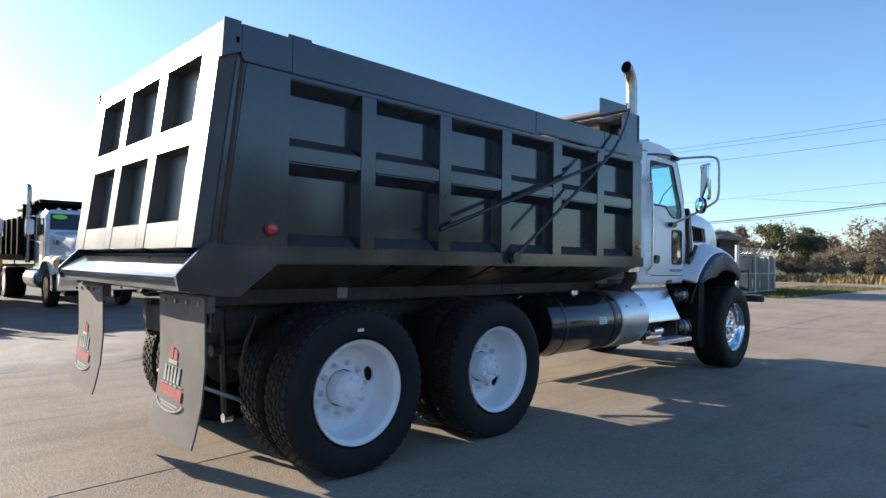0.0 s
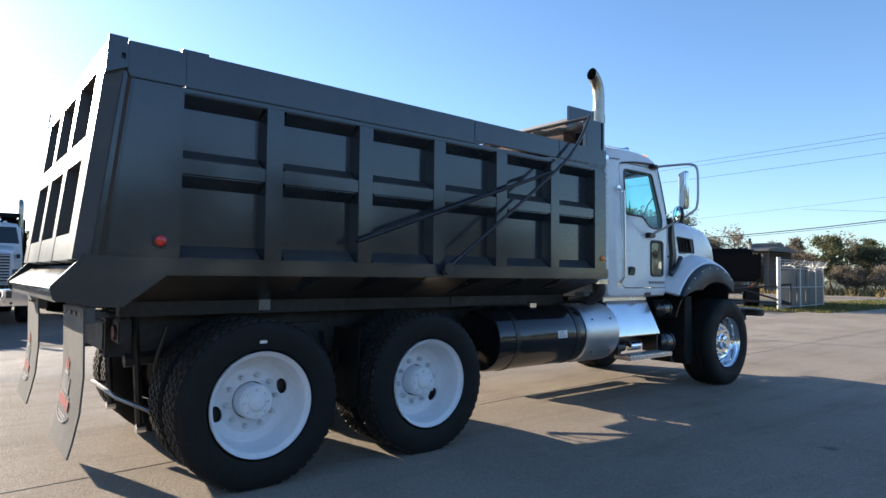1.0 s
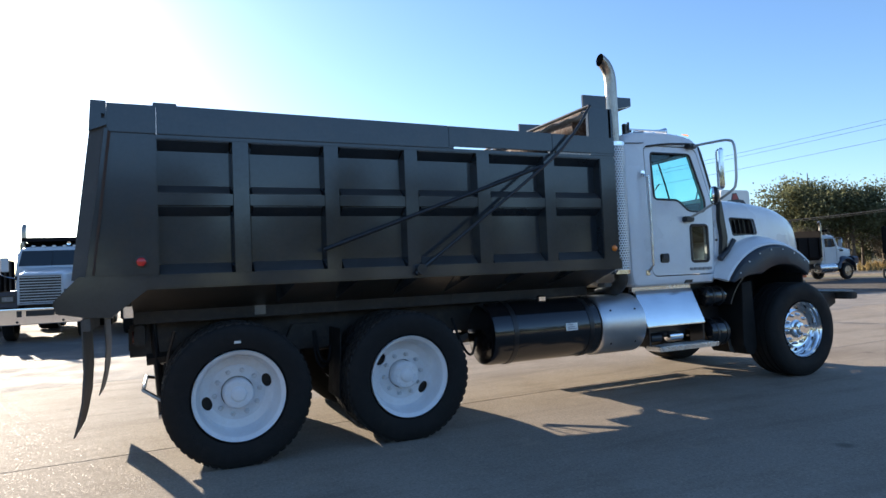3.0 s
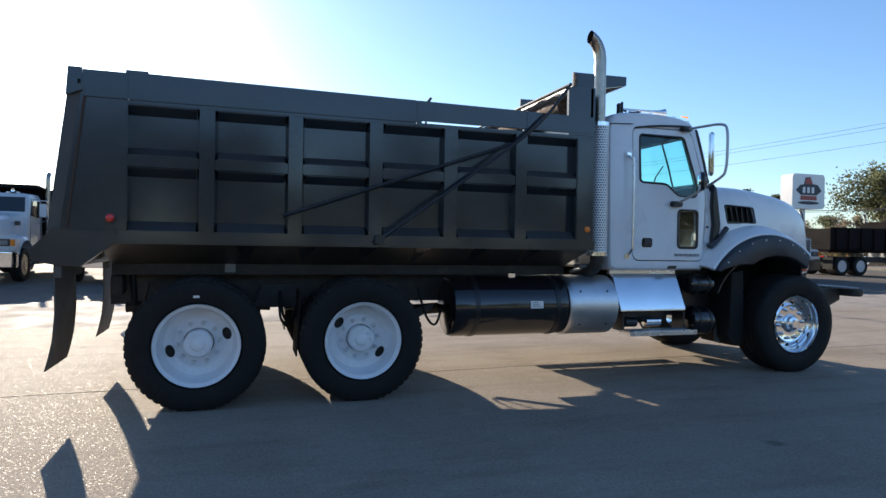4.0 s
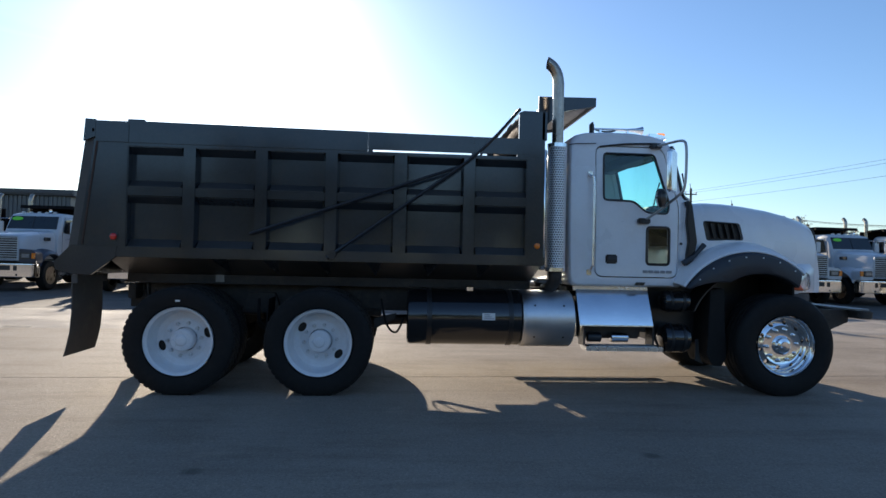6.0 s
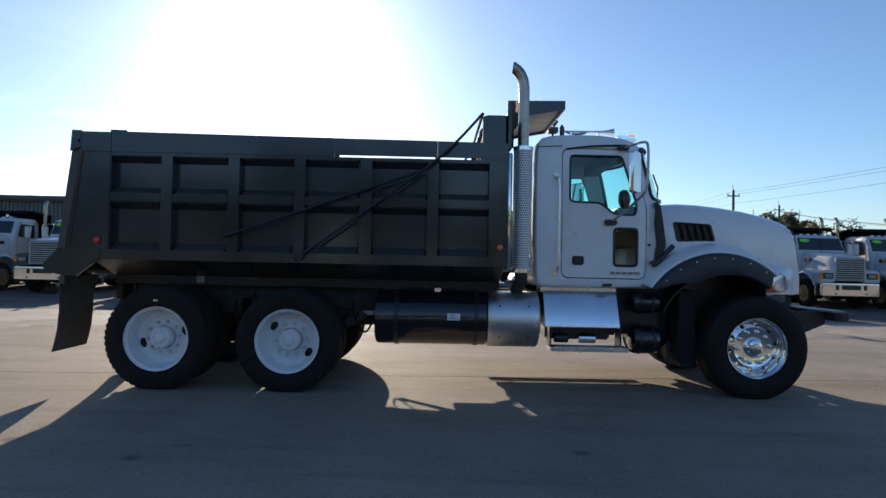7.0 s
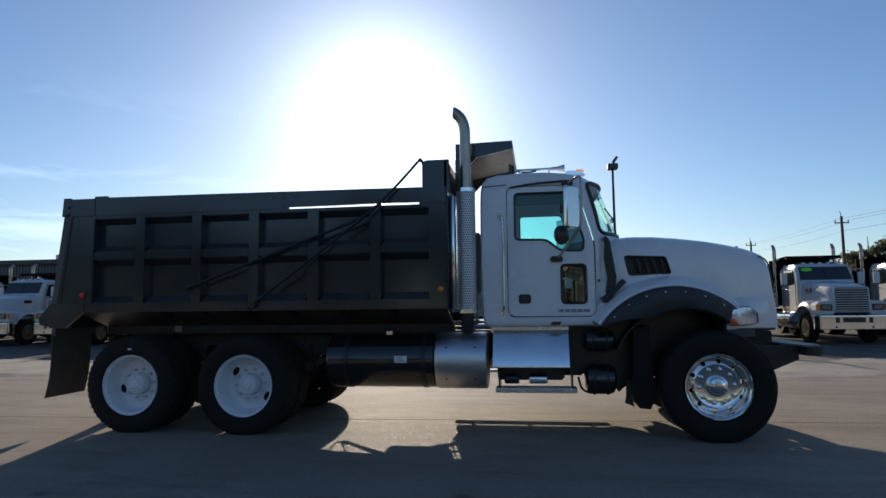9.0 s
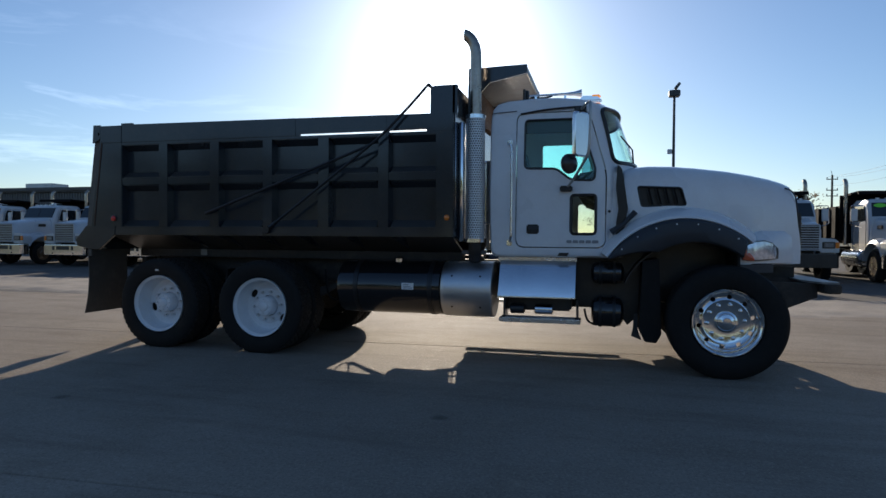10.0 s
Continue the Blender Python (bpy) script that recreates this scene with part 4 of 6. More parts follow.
for x in (5.97, 6.28):
    for a in (-0.62, 0.52):
        p = Vector((x, 3.465 - 0.308 * math.cos(a), 0.775 + 0.308 * math.sin(a)))
        part("rivet", cyl(B(), p, p + Vector((0, -0.004 * math.cos(a), 0.004 * math.sin(a))), 0.011, seg=8), BLACK, alu)
# bright sloped cover over the battery box
bm = prism(B(), [(3.445, 1.105), (3.42, 1.118), (3.395, 1.085), (3.225, 0.738), (3.225, 0.715), (3.245, 0.715), (3.42, 1.08)], 6.465, 7.268, "x")
cover = part("battery_cover", bm, COVER, truck, "bright brushed metal sloping battery box cover")
part("cover_edge", box(B(), 6.44, 7.275, 3.405, 3.47, 1.085, 1.135, 0.006), ALU, truck)
part("battery_box", box(B(), 6.50, 7.22, 3.45, 3.78, 0.56, 1.03, 0.02), BLACK, truck)
step = part("cab_step", box(B(), 6.50, 7.33, 3.10, 3.31, 0.470, 0.518, 0.006), ALU, truck, "aluminium cab step")
part("step_grip", box(B(), 6.56, 7.27, 3.13, 3.29, 0.518, 0.5205), GALV, step)
for x in (6.52, 7.28):
    part("step_bracket", prism(B(), [(x, 0.50), (x + 0.02, 0.50), (x + 0.02, 0.70), (x, 0.70)], 3.27, 3.46), BLACK, truck)
for x0, x1, m in ((6.58, 6.74, BLACK), (6.84, 7.04, POLISH)):
    part("air_dryer", lathe(B(), [(0.035, x0), (0.052, x0 + 0.01), (0.052, x1 - 0.01), (0.035, x1)], (0, 3.36, 0.585), 18, "x"), m, truck)
# air tanks ahead of the step
for z, r in ((0.985, 0.115), (0.578, 0.155)):
    part("air_tank", lathe(B(), [(0.02, 7.425), (r * 0.6, 7.43), (r * 0.9, 7.455), (r, 7.50), (r, 7.68), (r * 0.9, 7.725), (r * 0.6, 7.75), (0.02, 7.755)], (0, 3.42, z), 28, "x"), TANKB, truck)
    for x in (7.52, 7.66):
        part("tank_band", lathe(B(), [(r + 0.001, x - 0.015), (r + 0.005, x - 0.015), (r + 0.005, x + 0.015), (r + 0.001, x + 0.015)], (0, 3.42, z), 28, "x", True), BLACK, truck)
part("tank_shield", prism(B(), [(7.26, 0.62), (7.80, 0.60), (7.86, 1.14), (7.26, 1.14)], 3.60, 3.64), BLACK, truck)
part("inner_flap", prism(B(), [(7.93, 1.12), (8.09, 1.14), (8.12, 0.38), (8.07, 0.29), (7.96, 0.30), (7.90, 0.42)], 3.28, 3.78, bev=0.005), RUBBER, truck)
part("flap_tip", loft(B(), [[(7.86, 3.46, 0.56), (7.90, 3.47, 0.56), (7.90, 3.48, 0.56), (7.86, 3.47, 0.56)], [(7.85, 3.44, 0.40), (7.90, 3.45, 0.40), (7.90, 3.46, 0.40), (7.85, 3.45, 0.40)], [(7.83, 3.41, 0.335), (7.93, 3.425, 0.295), (7.935, 3.435, 0.30), (7.84, 3.42, 0.34)]]), FLAPM, truck, "torn end of a rubber flap")
part("inner_flap", prism(B(), [(7.93, 1.14), (8.10, 1.14), (8.07, 0.42), (8.02, 0.34), (7.94, 0.36), (7.90, 0.45)], mir(3.62), mir(3.18), bev=0.012), BLACK, truck)
part("splash_guard", prism(B(), [(7.62, 1.18), (7.95, 1.2), (7.95, 0.55), (7.80, 0.42), (7.66, 0.60)], 3.62, 3.65), BLACK, truck)

# far-side step, tank and hoses; unseen box, bar and guard added to shape the shadow
part("far_step", box(B(), 5.60, 7.38, mir(3.16), mir(3.02), 0.44, 0.475, 0.006), ALU, truck)
part("far_box", box(B(), 5.60, 7.30, mir(3.30), mir(3.085), 0.512, 1.10, 0.01), BLACK, truck)
for x in (5.80, 6.45, 7.15):
    part("step_bracket", box(B(), x - 0.02, x + 0.02, mir(3.14), mir(3.09), 0.46, 0.56), BLACK, truck)
part("splash_guard", prism(B(), [(7.30, 1.14), (7.30, 0.49), (7.44, 0.45), (7.58, 0.50), (7.66, 0.56), (7.72, 0.46), (7.90, 0.42), (8.05, 0.50), (8.22, 0.62), (8.22, 1.2)], mir(3.22), mir(3.19)), BLACK, truck)
part("fuel_tank", lathe(B(), [(0.25, 5.60), (0.29, 5.63), (0.29, 7.20), (0.25, 7.23)], (0, mir(3.48), 0.84), 32, "x"), TANKB, truck)
part("drag_link", tube(B(), [(4.33, 5.2, 0.770), (4.38, 5.2, 0.79), (4.42, 5.2, 0.80), (4.64, 5.2, 0.895), (4.92, 5.2, 1.00), (5.1, 5.2, 1.06)], [0.012, 0.032, 0.022, 0.028, 0.036, 0.036], 8), BLACK, truck)
for r, pts in ((0.026, [(4.98, 5.2, 1.02), (5.15, 5.2, 0.91), (5.31, 5.2, 0.82), (5.47, 5.2, 0.783), (5.60, 5.2, 0.72), (5.66, 5.2, 0.60)]), (0.014, [(5.04, 5.18, 1.02), (5.18, 5.18, 0.94), (5.32, 5.18, 0.89), (5.50, 5.18, 0.875), (5.66, 5.18, 0.86)]),
               (0.011, [(5.30, 5.22, 1.00), (5.36, 5.22, 0.86), (5.48, 5.22, 0.80), (5.58, 5.22, 0.70), (5.62, 5.22, 0.62)]), (0.010, [(5.45, 5.2, 0.96), (5.47, 5.2, 0.82), (5.52, 5.2, 0.70), (5.60, 5.2, 0.64), (5.70, 5.2, 0.66)]), (0.011, [(4.26, 5.2, 0.95), (4.24, 5.2, 0.86), (4.30, 5.2, 0.78), (4.36, 5.2, 0.84), (4.42, 5.2, 0.98)])):
    part("air_hose", tube(B(), curve_pts(pts, 6), r, 6), BLACK, truck)
part("valve_block", box(B(), 4.95, 5.55, 4.55, 4.75, 0.66, 0.82, 0.02), FRAME, truck)

# --- exhaust ---
SX, SY = 6.200, 3.285
BEND = [(SX, SY, 3.30), (SX - 0.018, SY, 3.40), (SX - 0.068, SY, 3.485), (SX - 0.15, SY, 3.54), (SX - 0.24, SY, 3.565)]


def stack(r, cut):
    bm = tube(B(), [(SX, SY, 1.28 if r > 0.058 else 3.2), (SX, SY, 3.22)] + curve_pts(BEND, 6), r, 28, False)
    bmesh.ops.bisect_plane(bm, geom=bm.verts[:] + bm.edges[:] + bm.faces[:], plane_co=(SX - cut, SY, 3.5), plane_no=(-1, 0, 0.12), clear_outer=True)
    return bm


pipe = part("exhaust_pipe", stack(0.060, 0.128), STEEL, truck, "chromed exhaust stack curved at its tip, browned by heat")
part("pipe_bore", stack(0.0565, 0.124), BLACK, pipe)
GUARDM = mat("guard_alu", (0.80, 0.81, 0.82), 0.42, 0.85, 0.06, 6, 0.03, 60)
# perforated guard: a lattice of diamond holes
bm = B()
na, nz, R, z0, z1 = 24, 52, 0.102, 1.31, 2.635
def gp(a, z, r=R):
    t = 2 * math.pi * a / na
    return (SX + r * math.cos(t), SY + r * math.sin(t), z0 + (z1 - z0) * z / nz)
for i in range(na):
    for j in range(nz):
        a0, b0 = i + 0.5 * (j % 2), j
        outer = [bm.verts.new(gp(a0 + da, b0 + dz)) for da, dz in ((0, 0), (0.5, 0), (1, 0), (1, 1), (0.5, 1), (0, 1))]
        inner = [bm.verts.new(gp(a0 + da, b0 + dz)) for da, dz in ((0.21, 0.29), (0.5, 0.16), (0.79, 0.29), (0.79, 0.71), (0.5, 0.84), (0.21, 0.71))]
        for k in range(6):
            bm.faces.new((outer[k], outer[(k + 1) % 6], inner[(k + 1) % 6], inner[k]))
bmesh.ops.remove_doubles(bm, verts=bm.verts, dist=0.0008)
guard = part("heat_guard", bm, GUARDM, truck, "perforated bright metal heat guard", 60)
md = guard.modifiers.new("thick", "SOLIDIFY")
md.thickness = 0.003
for z in (z0, z1):
    part("guard_band", lathe(B(), [(R - 0.002, z - 0.02), (R + 0.004, z - 0.02), (R + 0.004, z + 0.02), (R - 0.002, z + 0.02)], (SX, SY, 0), 32, "z", True), POLISH, guard)
part("inner_pipe", cyl(B(), (SX, SY, 1.32), (SX, SY, 2.625), 0.078, seg=20), FRAME, guard)
part("muffler_pipe", lathe(B(), [(0.026, 1.30), (0.036, 1.315), (0.036, 2.57), (0.026, 2.585)], (6.052, 3.275, 0), 20, "z"), CHROME, truck, "slim chrome pipe behind the heat guard")
part("exhaust_elbow", tube(B(), curve_pts([(SX, SY, 1.29), (SX, SY + 0.01, 1.20), (SX - 0.02, SY + 0.12, 1.12), (SX - 0.02, SY + 0.35, 1.08)], 5), 0.068, 18), FRAME, truck)
part("muffler_bracket", box(B(), SX - 0.16, SX + 0.10, SY + 0.06, SY + 0.20, 1.16, 1.20, 0.01), LINER, truck)
# rear cab wall gear behind the stack
part("chrome_canister", lathe(B(), [(0.06, 1.5), (0.075, 1.52), (0.075, 2.18), (0.06, 2.2)], (6.25, 3.62, 0), 20, "z"), CHROME, truck)
part("air_line_rack", box(B(), 6.24, 6.27, 3.75, 3.80, 1.2, 2.2), GALV, truck)

# --- cab ---
HW = 0.95
CAB = [(6.42, 1.14), (6.375, 1.17), (6.36, 1.24), (6.345, 1.8), (6.348, 2.45), (6.354, 2.64), (6.372, 2.725), (6.425, 2.785), (6.54, 2.815), (6.8, 2.83), (7.12, 2.828), (7.42, 2.805), (7.60, 2.765), (7.69, 2.70),
       (7.735, 2.58), (7.795, 2.42), (7.850, 2.25), (7.89, 2.10), (7.92, 2.03), (7.91, 1.8), (7.87, 1.4), (7.84, 1.18), (7.79, 1.14)]


def cab_point(x, z, dy):
    t = 1 - 0.055 * max(0, (z - 2.0)) / 0.8
    return (x - 0.31 * (dy / HW) ** 4 * max(0, (x - 6.9) / 0.95), CY + dy * t, z)


def cab_solid(inset):
    secs = []
    for dy, s in ((-0.95, 0.045), (-0.943, 0.022), (-0.925, 0.008), (-0.89, 0), (-0.8, 0), (-0.7, 0), (-0.6, 0), (-0.45, 0), (-0.25, 0), (0, 0), (0.25, 0), (0.45, 0), (0.6, 0), (0.7, 0), (0.8, 0), (0.89, 0), (0.925, 0.008), (0.943, 0.022), (0.95, 0.045)):
        i = s + inset
        secs.append([cab_point(7.05 + (x - 7.05) * (1 - i / 0.72), 1.98 + (z - 1.98) * (1 - i / 0.84), dy * (1 - inset / HW)) for x, z in CAB])
    return loft(B(), secs)


def round_poly(pts, r, n=4):
    """A polygon with rounded corners."""
    out = []
    for i, p in enumerate(pts):
        p, a, b = Vector(p), Vector(pts[i - 1]), Vector(pts[(i + 1) % len(pts)])
        u, v = (a - p), (b - p)
        k = min(r, u.length * 0.45, v.length * 0.45)
        s, e = p + u.normalized() * k, p + v.normalized() * k
        for j in range(n + 1):
            t = j / n
            out.append(tuple((1 - t) ** 2 * s + 2 * t * (1 - t) * p + t * t * e))
    return out


WIN = round_poly([(6.73, 2.59), (6.73, 2.078), (7.06, 2.07), (7.21, 1.950), (7.445, 1.940), (7.46, 2.06), (7.295, 2.59)], 0.045)
LOWIN = round_poly([(7.215, 1.385), (7.465, 1.385), (7.465, 1.79), (7.215, 1.79)], 0.04)
DOOR = round_poly([(6.645, 1.25), (7.56, 1.25), (7.56, 2.02), (7.385, 2.66), (6.645, 2.66)], 0.09, 6)


def grown(pts, d):
    c = Vector((sum(p[0] for p in pts) / len(pts), sum(p[1] for p in pts) / len(pts)))
    return [tuple(Vector(p) + (Vector(p) - c).normalized() * d) for p in pts]


cutter = prism(B(), WIN, 2.9, 5.6)
shell = carve(carve(cab_solid(0), cab_solid(0.05)), cutter)
shell = carve(shell, prism(B(), LOWIN, 2.9, 5.6))
WSH = round_poly([(3.365, 2.13), (mir(3.365), 2.13), (mir(3.405), 2.70), (3.405, 2.70)], 0.07)
shell = carve(shell, prism(B(), WSH, 7.22, 8.2, "x"))
shell = carve(shell, prism(B(), round_poly([(3.65, 2.12), (mir(3.65), 2.12), (mir(3.65), 2.55), (3.65, 2.55)], 0.06), 6.2, 6.5, "x"))
door_bm = carve(shell.copy(), prism(B(), DOOR, 2.9, 3.6), "INTERSECT")
cab = part("cab", carve(shell, prism(B(), grown(DOOR, 0.014), 2.9, 3.6)), WHITE, truck, "white painted day cab", 30)
part("door_jamb", loft(B(), [[(p[0], 3.34 + 0.065 * max(0, p[1] - 2), p[1]) for p in (q for q in grown(DOOR, 0.03))], [(p[0], 3.345 + 0.065 * max(0, p[1] - 2), p[1]) for p in (q for q in grown(DOOR, 0.03))]], False), BLACK, cab)
cab_door = part("cab_door", door_bm, WHITE, cab, "closed white cab door", 30)


def side_y(z):
    return CY - HW * (1 - 0.055 * max(0, z - 2.0) / 0.8)


def pane(name, pts, far, m, inset, parent):
    bm = B()
    f = mir if far else (lambda y: y)
    lo, hi = [(p[0], f(side_y(p[1]) + inset), p[1]) for p in pts], [(p[0], f(side_y(p[1]) + inset + 0.005), p[1]) for p in pts]
    loft(bm, [lo, hi])
    ob = part(name, bm, m, parent)
    ob.visible_shadow = False
    return ob


def seal(pts, far, parent, r=0.012, out=0.004):
    f = mir if far else (lambda y: y)
    line = [(p[0], f(side_y(p[1]) + out), p[1]) for p in pts]
    part("window_seal", tube(B(), line + line[:2], r, 6, False), BLACK, parent)


pane("side_window", grown(WIN, 0.005), False, GLASS, 0.022, cab)
pane("side_window", grown(WIN, 0.005), True, GLASS, 0.022, cab)
pane("low_window", grown(LOWIN, 0.004), False, LOWGLASS, 0.02, cab)
pane("low_window", grown(LOWIN, 0.004), True, LOWGLASS, 0.02, cab)
seal(WIN, False, cab)
seal(WIN, True, cab)
seal(LOWIN, False, cab, 0.016)
# windscreen
def ws_x(y, z):
    dy = (y - CY) / (1 - 0.055 * max(0, z - 2.0) / 0.8)
    x = 7.89 - (z - 2.10) * 0.25 - 0.12 * (z - 2.10) ** 2
    return cab_point(x, z, dy)[0]
bm = B()
ny, nz_ = 26, 6
front = []
for j in range(nz_ + 1):
    z = 2.125 + (2.705 - 2.125) * j / nz_
    y0 = 3.355 + 0.04 * j / nz_
    row = [y0 + (mir(y0) - y0) * i / ny for i in range(ny + 1)]
    front.append([bm.verts.new((ws_x(y, z) - 0.012, y, z)) for y in row])
for j in range(nz_):
    for i in range(ny):
        bm.faces.new((front[j][i], front[j][i + 1], front[j + 1][i + 1], front[j + 1][i]))
bmesh.ops.recalc_face_normals(bm, faces=bm.faces)
wsob = part("windscreen", bm, GLASS, cab, "curved greenish windscreen")
wsob.visible_shadow = False
line = []
for i in range(len(WSH)):
    a, b = Vector(WSH[i]), Vector(WSH[(i + 1) % len(WSH)])
    for k in range(12):
        p = a.lerp(b, k / 12)
        line.append((ws_x(p.x, p.y) + 0.003, p.x, p.y))
part("windscreen_seal", tube(B(), line + line[:2], 0.022, 6, False), BLACK, cab)
part("windscreen_post", tube(B(), [(ws_x(CY, z) + 0.002, CY, z) for z in (2.14, 2.4, 2.70)], 0.012, 6), BLACK, cab)
for s in (-0.42, 0.42):
    part("wiper", tube(B(), [(7.86, CY + s, 2.09), (ws_x(CY + s - 0.1, 2.3) + 0.03, CY + s - 0.1, 2.3), (ws_x(CY + s - 0.3, 2.42) + 0.02, CY + s - 0.3, 2.42)], 0.009, 6), BLACK, cab)
# inside
part("cab_floor", box(B(), 6.45, 7.6, 3.36, mir(3.36), 1.2, 1.24), LINER, cab)
part("dashboard", prism(B(), [(7.30, 1.75), (7.22, 1.95), (7.28, 2.03), (7.70, 2.08), (7.70, 1.6)], 3.42, mir(3.42), bev=0.02), DASH, cab)
for y in (3.80, mir(3.80)):
    part("seat", prism(B(), [(6.62, 1.66), (6.60, 1.80), (7.10, 1.84), (7.14, 1.70)], y - 0.24, y + 0.24, bev=0.04), SEATM, cab)
    part("seat_back", prism(B(), [(6.58, 1.80), (6.48, 2.40), (6.56, 2.46), (6.72, 1.84)], y - 0.23, y + 0.23, bev=0.035), SEATM, cab)
part("steering_wheel", lathe(B(), [(0.205 + 0.014 * math.cos(q), 0.014 * math.sin(q)) for q in (0, 0.9, 1.8, 2.7, 3.6, 4.5, 5.4)], (0, 0, 0), 28, "z", True), DASH, cab).matrix_basis = pose(7.10 - 5.2, 0.45, 2.02, 0, -35, 0)
part("roof_liner", box(B(), 6.5, 7.40, 3.42, mir(3.42), 2.735, 2.76), LINER, cab)
part("sun_visor", box(B(), 7.28, 7.44, 3.46, mir(3.46), 2.60, 2.72, 0.01), DASH, cab)
part("centre_post", prism(B(), [(6.40, 1.3), (6.46, 1.3), (6.46, 2.7), (6.40, 2.7)], 3.37, 3.55), LINER, cab)
# door fittings
part("door_latch", box(B(), 6.755, 6.885, 3.286, 3.31, 1.385, 1.485, 0.012), BLACK, cab_door)
part("latch_paddle", box(B(), 6.775, 6.87, 3.276, 3.29, 1.43, 1.475, 0.006), FLARE, cab_door)
for k, (a, b) in enumerate(((7.172, 7.225), (7.236, 7.29), (7.301, 7.355), (7.366, 7.42), (7.431, 7.495))):
    part("badge_bar", box(B(), a, b, 3.288, 3.304, 1.292, 1.322, 0.004), INK, cab_door)
part("door_lock", cyl(B(), (7.60, 3.31, 1.62), (7.60, 3.296, 1.62), 0.014, seg=12), BLACK, cab)
part("sill_reflector", prism(B(), [(7.08, 1.155), (7.18, 1.155), (7.20, 1.19), (7.10, 1.19)], 3.288, 3.31), BLACK, cab)
bm = tube(B(), curve_pts([(6.558, 3.30, 2.345), (6.575, 3.255, 2.31), (6.598, 3.24, 2.24), (6.598, 3.238, 1.45), (6.594, 3.25, 1.36), (6.58, 3.30, 1.295)], 5), 0.0145, 10)
part("grab_rail", bm, ALU, cab, "long bright grab rail")
part("roof_seam", tube(B(), [(6.362, 3.42, 2.672), (6.372, 3.345, 2.675), (6.42, 3.336, 2.68), (6.64, 3.332, 2.69)], 0.0045, 6), DASH, cab)
for z in (2.35, 1.29):
    part("rail_foot", box(B(), 6.545, 6.60, 3.285, 3.312, z - 0.03, z + 0.03, 0.006), POLISH, cab)
part("drip_rail", tube(B(), curve_pts([(6.68, 3.33, 2.655), (6.95, 3.325, 2.69), (7.25, 3.32, 2.705), (7.36, 3.31, 2.70)], 5), 0.011, 6), BLACK, cab)
# roof fittings
h = lathe(B(), [(0.011, 6.72), (0.013, 6.95), (0.016, 7.12), (0.025, 7.22), (0.040, 7.275), (0.047, 7.295), (0.043, 7.297), (0.018, 7.24), (0.003, 7.2)], (0, 3.685, 2.925), 20, "x")
horn = part("air_horn", h, CHROME, cab, "chrome roof air horn")
for x in (6.80, 7.12):
    part("horn_foot", box(B(), x - 0.012, x + 0.012, 3.672, 3.698, 2.82, 2.915), CHROME, horn)
part("horn_valve", box(B(), 6.675, 6.725, 3.66, 3.71, 2.83, 2.985, 0.01), BLACK, horn)
part("horn_hose", tube(B(), curve_pts([(6.72, 3.685, 2.93), (6.80, 3.70, 2.905), (6.92, 3.69, 2.90), (6.98, 3.685, 2.915)], 4), 0.010, 6), BLACK, horn)
for k, y in enumerate((3.55, 3.95, 4.25, 4.55, mir(3.55))):
    lamp = part("roof_lamp", prism(B(), [(7.28, 2.80), (7.30, 2.86), (7.46, 2.855), (7.52, 2.80)], y - 0.05, y + 0.05, bev=0.012), CHROME if k == 0 else WHITE, cab)
    part("lamp_lens", box(B(), 7.40, 7.50, y - 0.042, y + 0.042, 2.838, 2.868, 0.012), AMBERG, lamp, "lit amber roof lamp")
part("antenna_base", cyl(B(), (6.68, 3.6, 2.82), (6.68, 3.6, 2.98), 0.014, seg=8), BLACK, cab)


# --- hood, fenders, lights, bumper ---
# station: x, half width, top, bottom, roundness of the shoulder
HOOD = [(7.745, 0.907, 2.088, 1.22, 1.02), (7.83, 0.904, 2.101, 1.25, 1.02), (7.98, 0.894, 2.113, 1.32, 1.02), (8.2, 0.883, 2.108, 1.38, 1.02), (8.45, 0.859, 2.088, 1.38, 1.02), (8.75, 0.816, 2.053, 1.38, 1.02), (8.996, 0.748, 2.015, 1.28, 1.05), (9.194, 0.678, 1.979, 1.12, 1.12), (9.312, 0.629, 1.950, 1.10, 1.2), (9.381, 0.600, 1.925, 1.10, 1.22), (9.426, 0.580, 1.855, 1.10, 1.23), (9.446, 0.573, 1.69, 1.10, 1.21), (9.461, 0.568, 1.545, 1.10, 1.2), (9.471, 0.564, 1.397, 1.10, 1.2)]


def hood_section(x, w, zt, zb, k):
    half = [(w, zb), (w + 0.004, zb + (zt - zb) * 0.35), (w, zb + (zt - zb) * 0.62), (w - 0.012 * k, zt - 0.16 * k), (w - 0.04 * k, zt - 0.09 * k), (w - 0.095 * k, zt - 0.042 * k), (w - 0.2 * k, zt - 0.014 * k), (w * 0.35, zt)]
    pts = [(x, CY - d, z) for d, z in half] + [(x, CY, zt + 0.004)] + [(x, CY + d, z) for d, z in half[::-1]]
    return pts


outer = [hood_section(*s) for s in HOOD]
bm = loft(B(), outer)
inner = loft(B(), [hood_section(x if x < 9.3 else x - 0.04, w - 0.03, zt - 0.03, zb - 0.06, k) for x, w, zt, zb, k in HOOD])
bm = carve(bm, inner)
VENT = round_poly([(7.875, 1.877), (8.30, 1.860), (8.352, 1.680), (7.915, 1.668)], 0.03)
bm = carve(bm, prism(B(), VENT, 3.0, 3.9))
hood = part("hood", bm, WHITE, truck, "white sloping hood", 40)


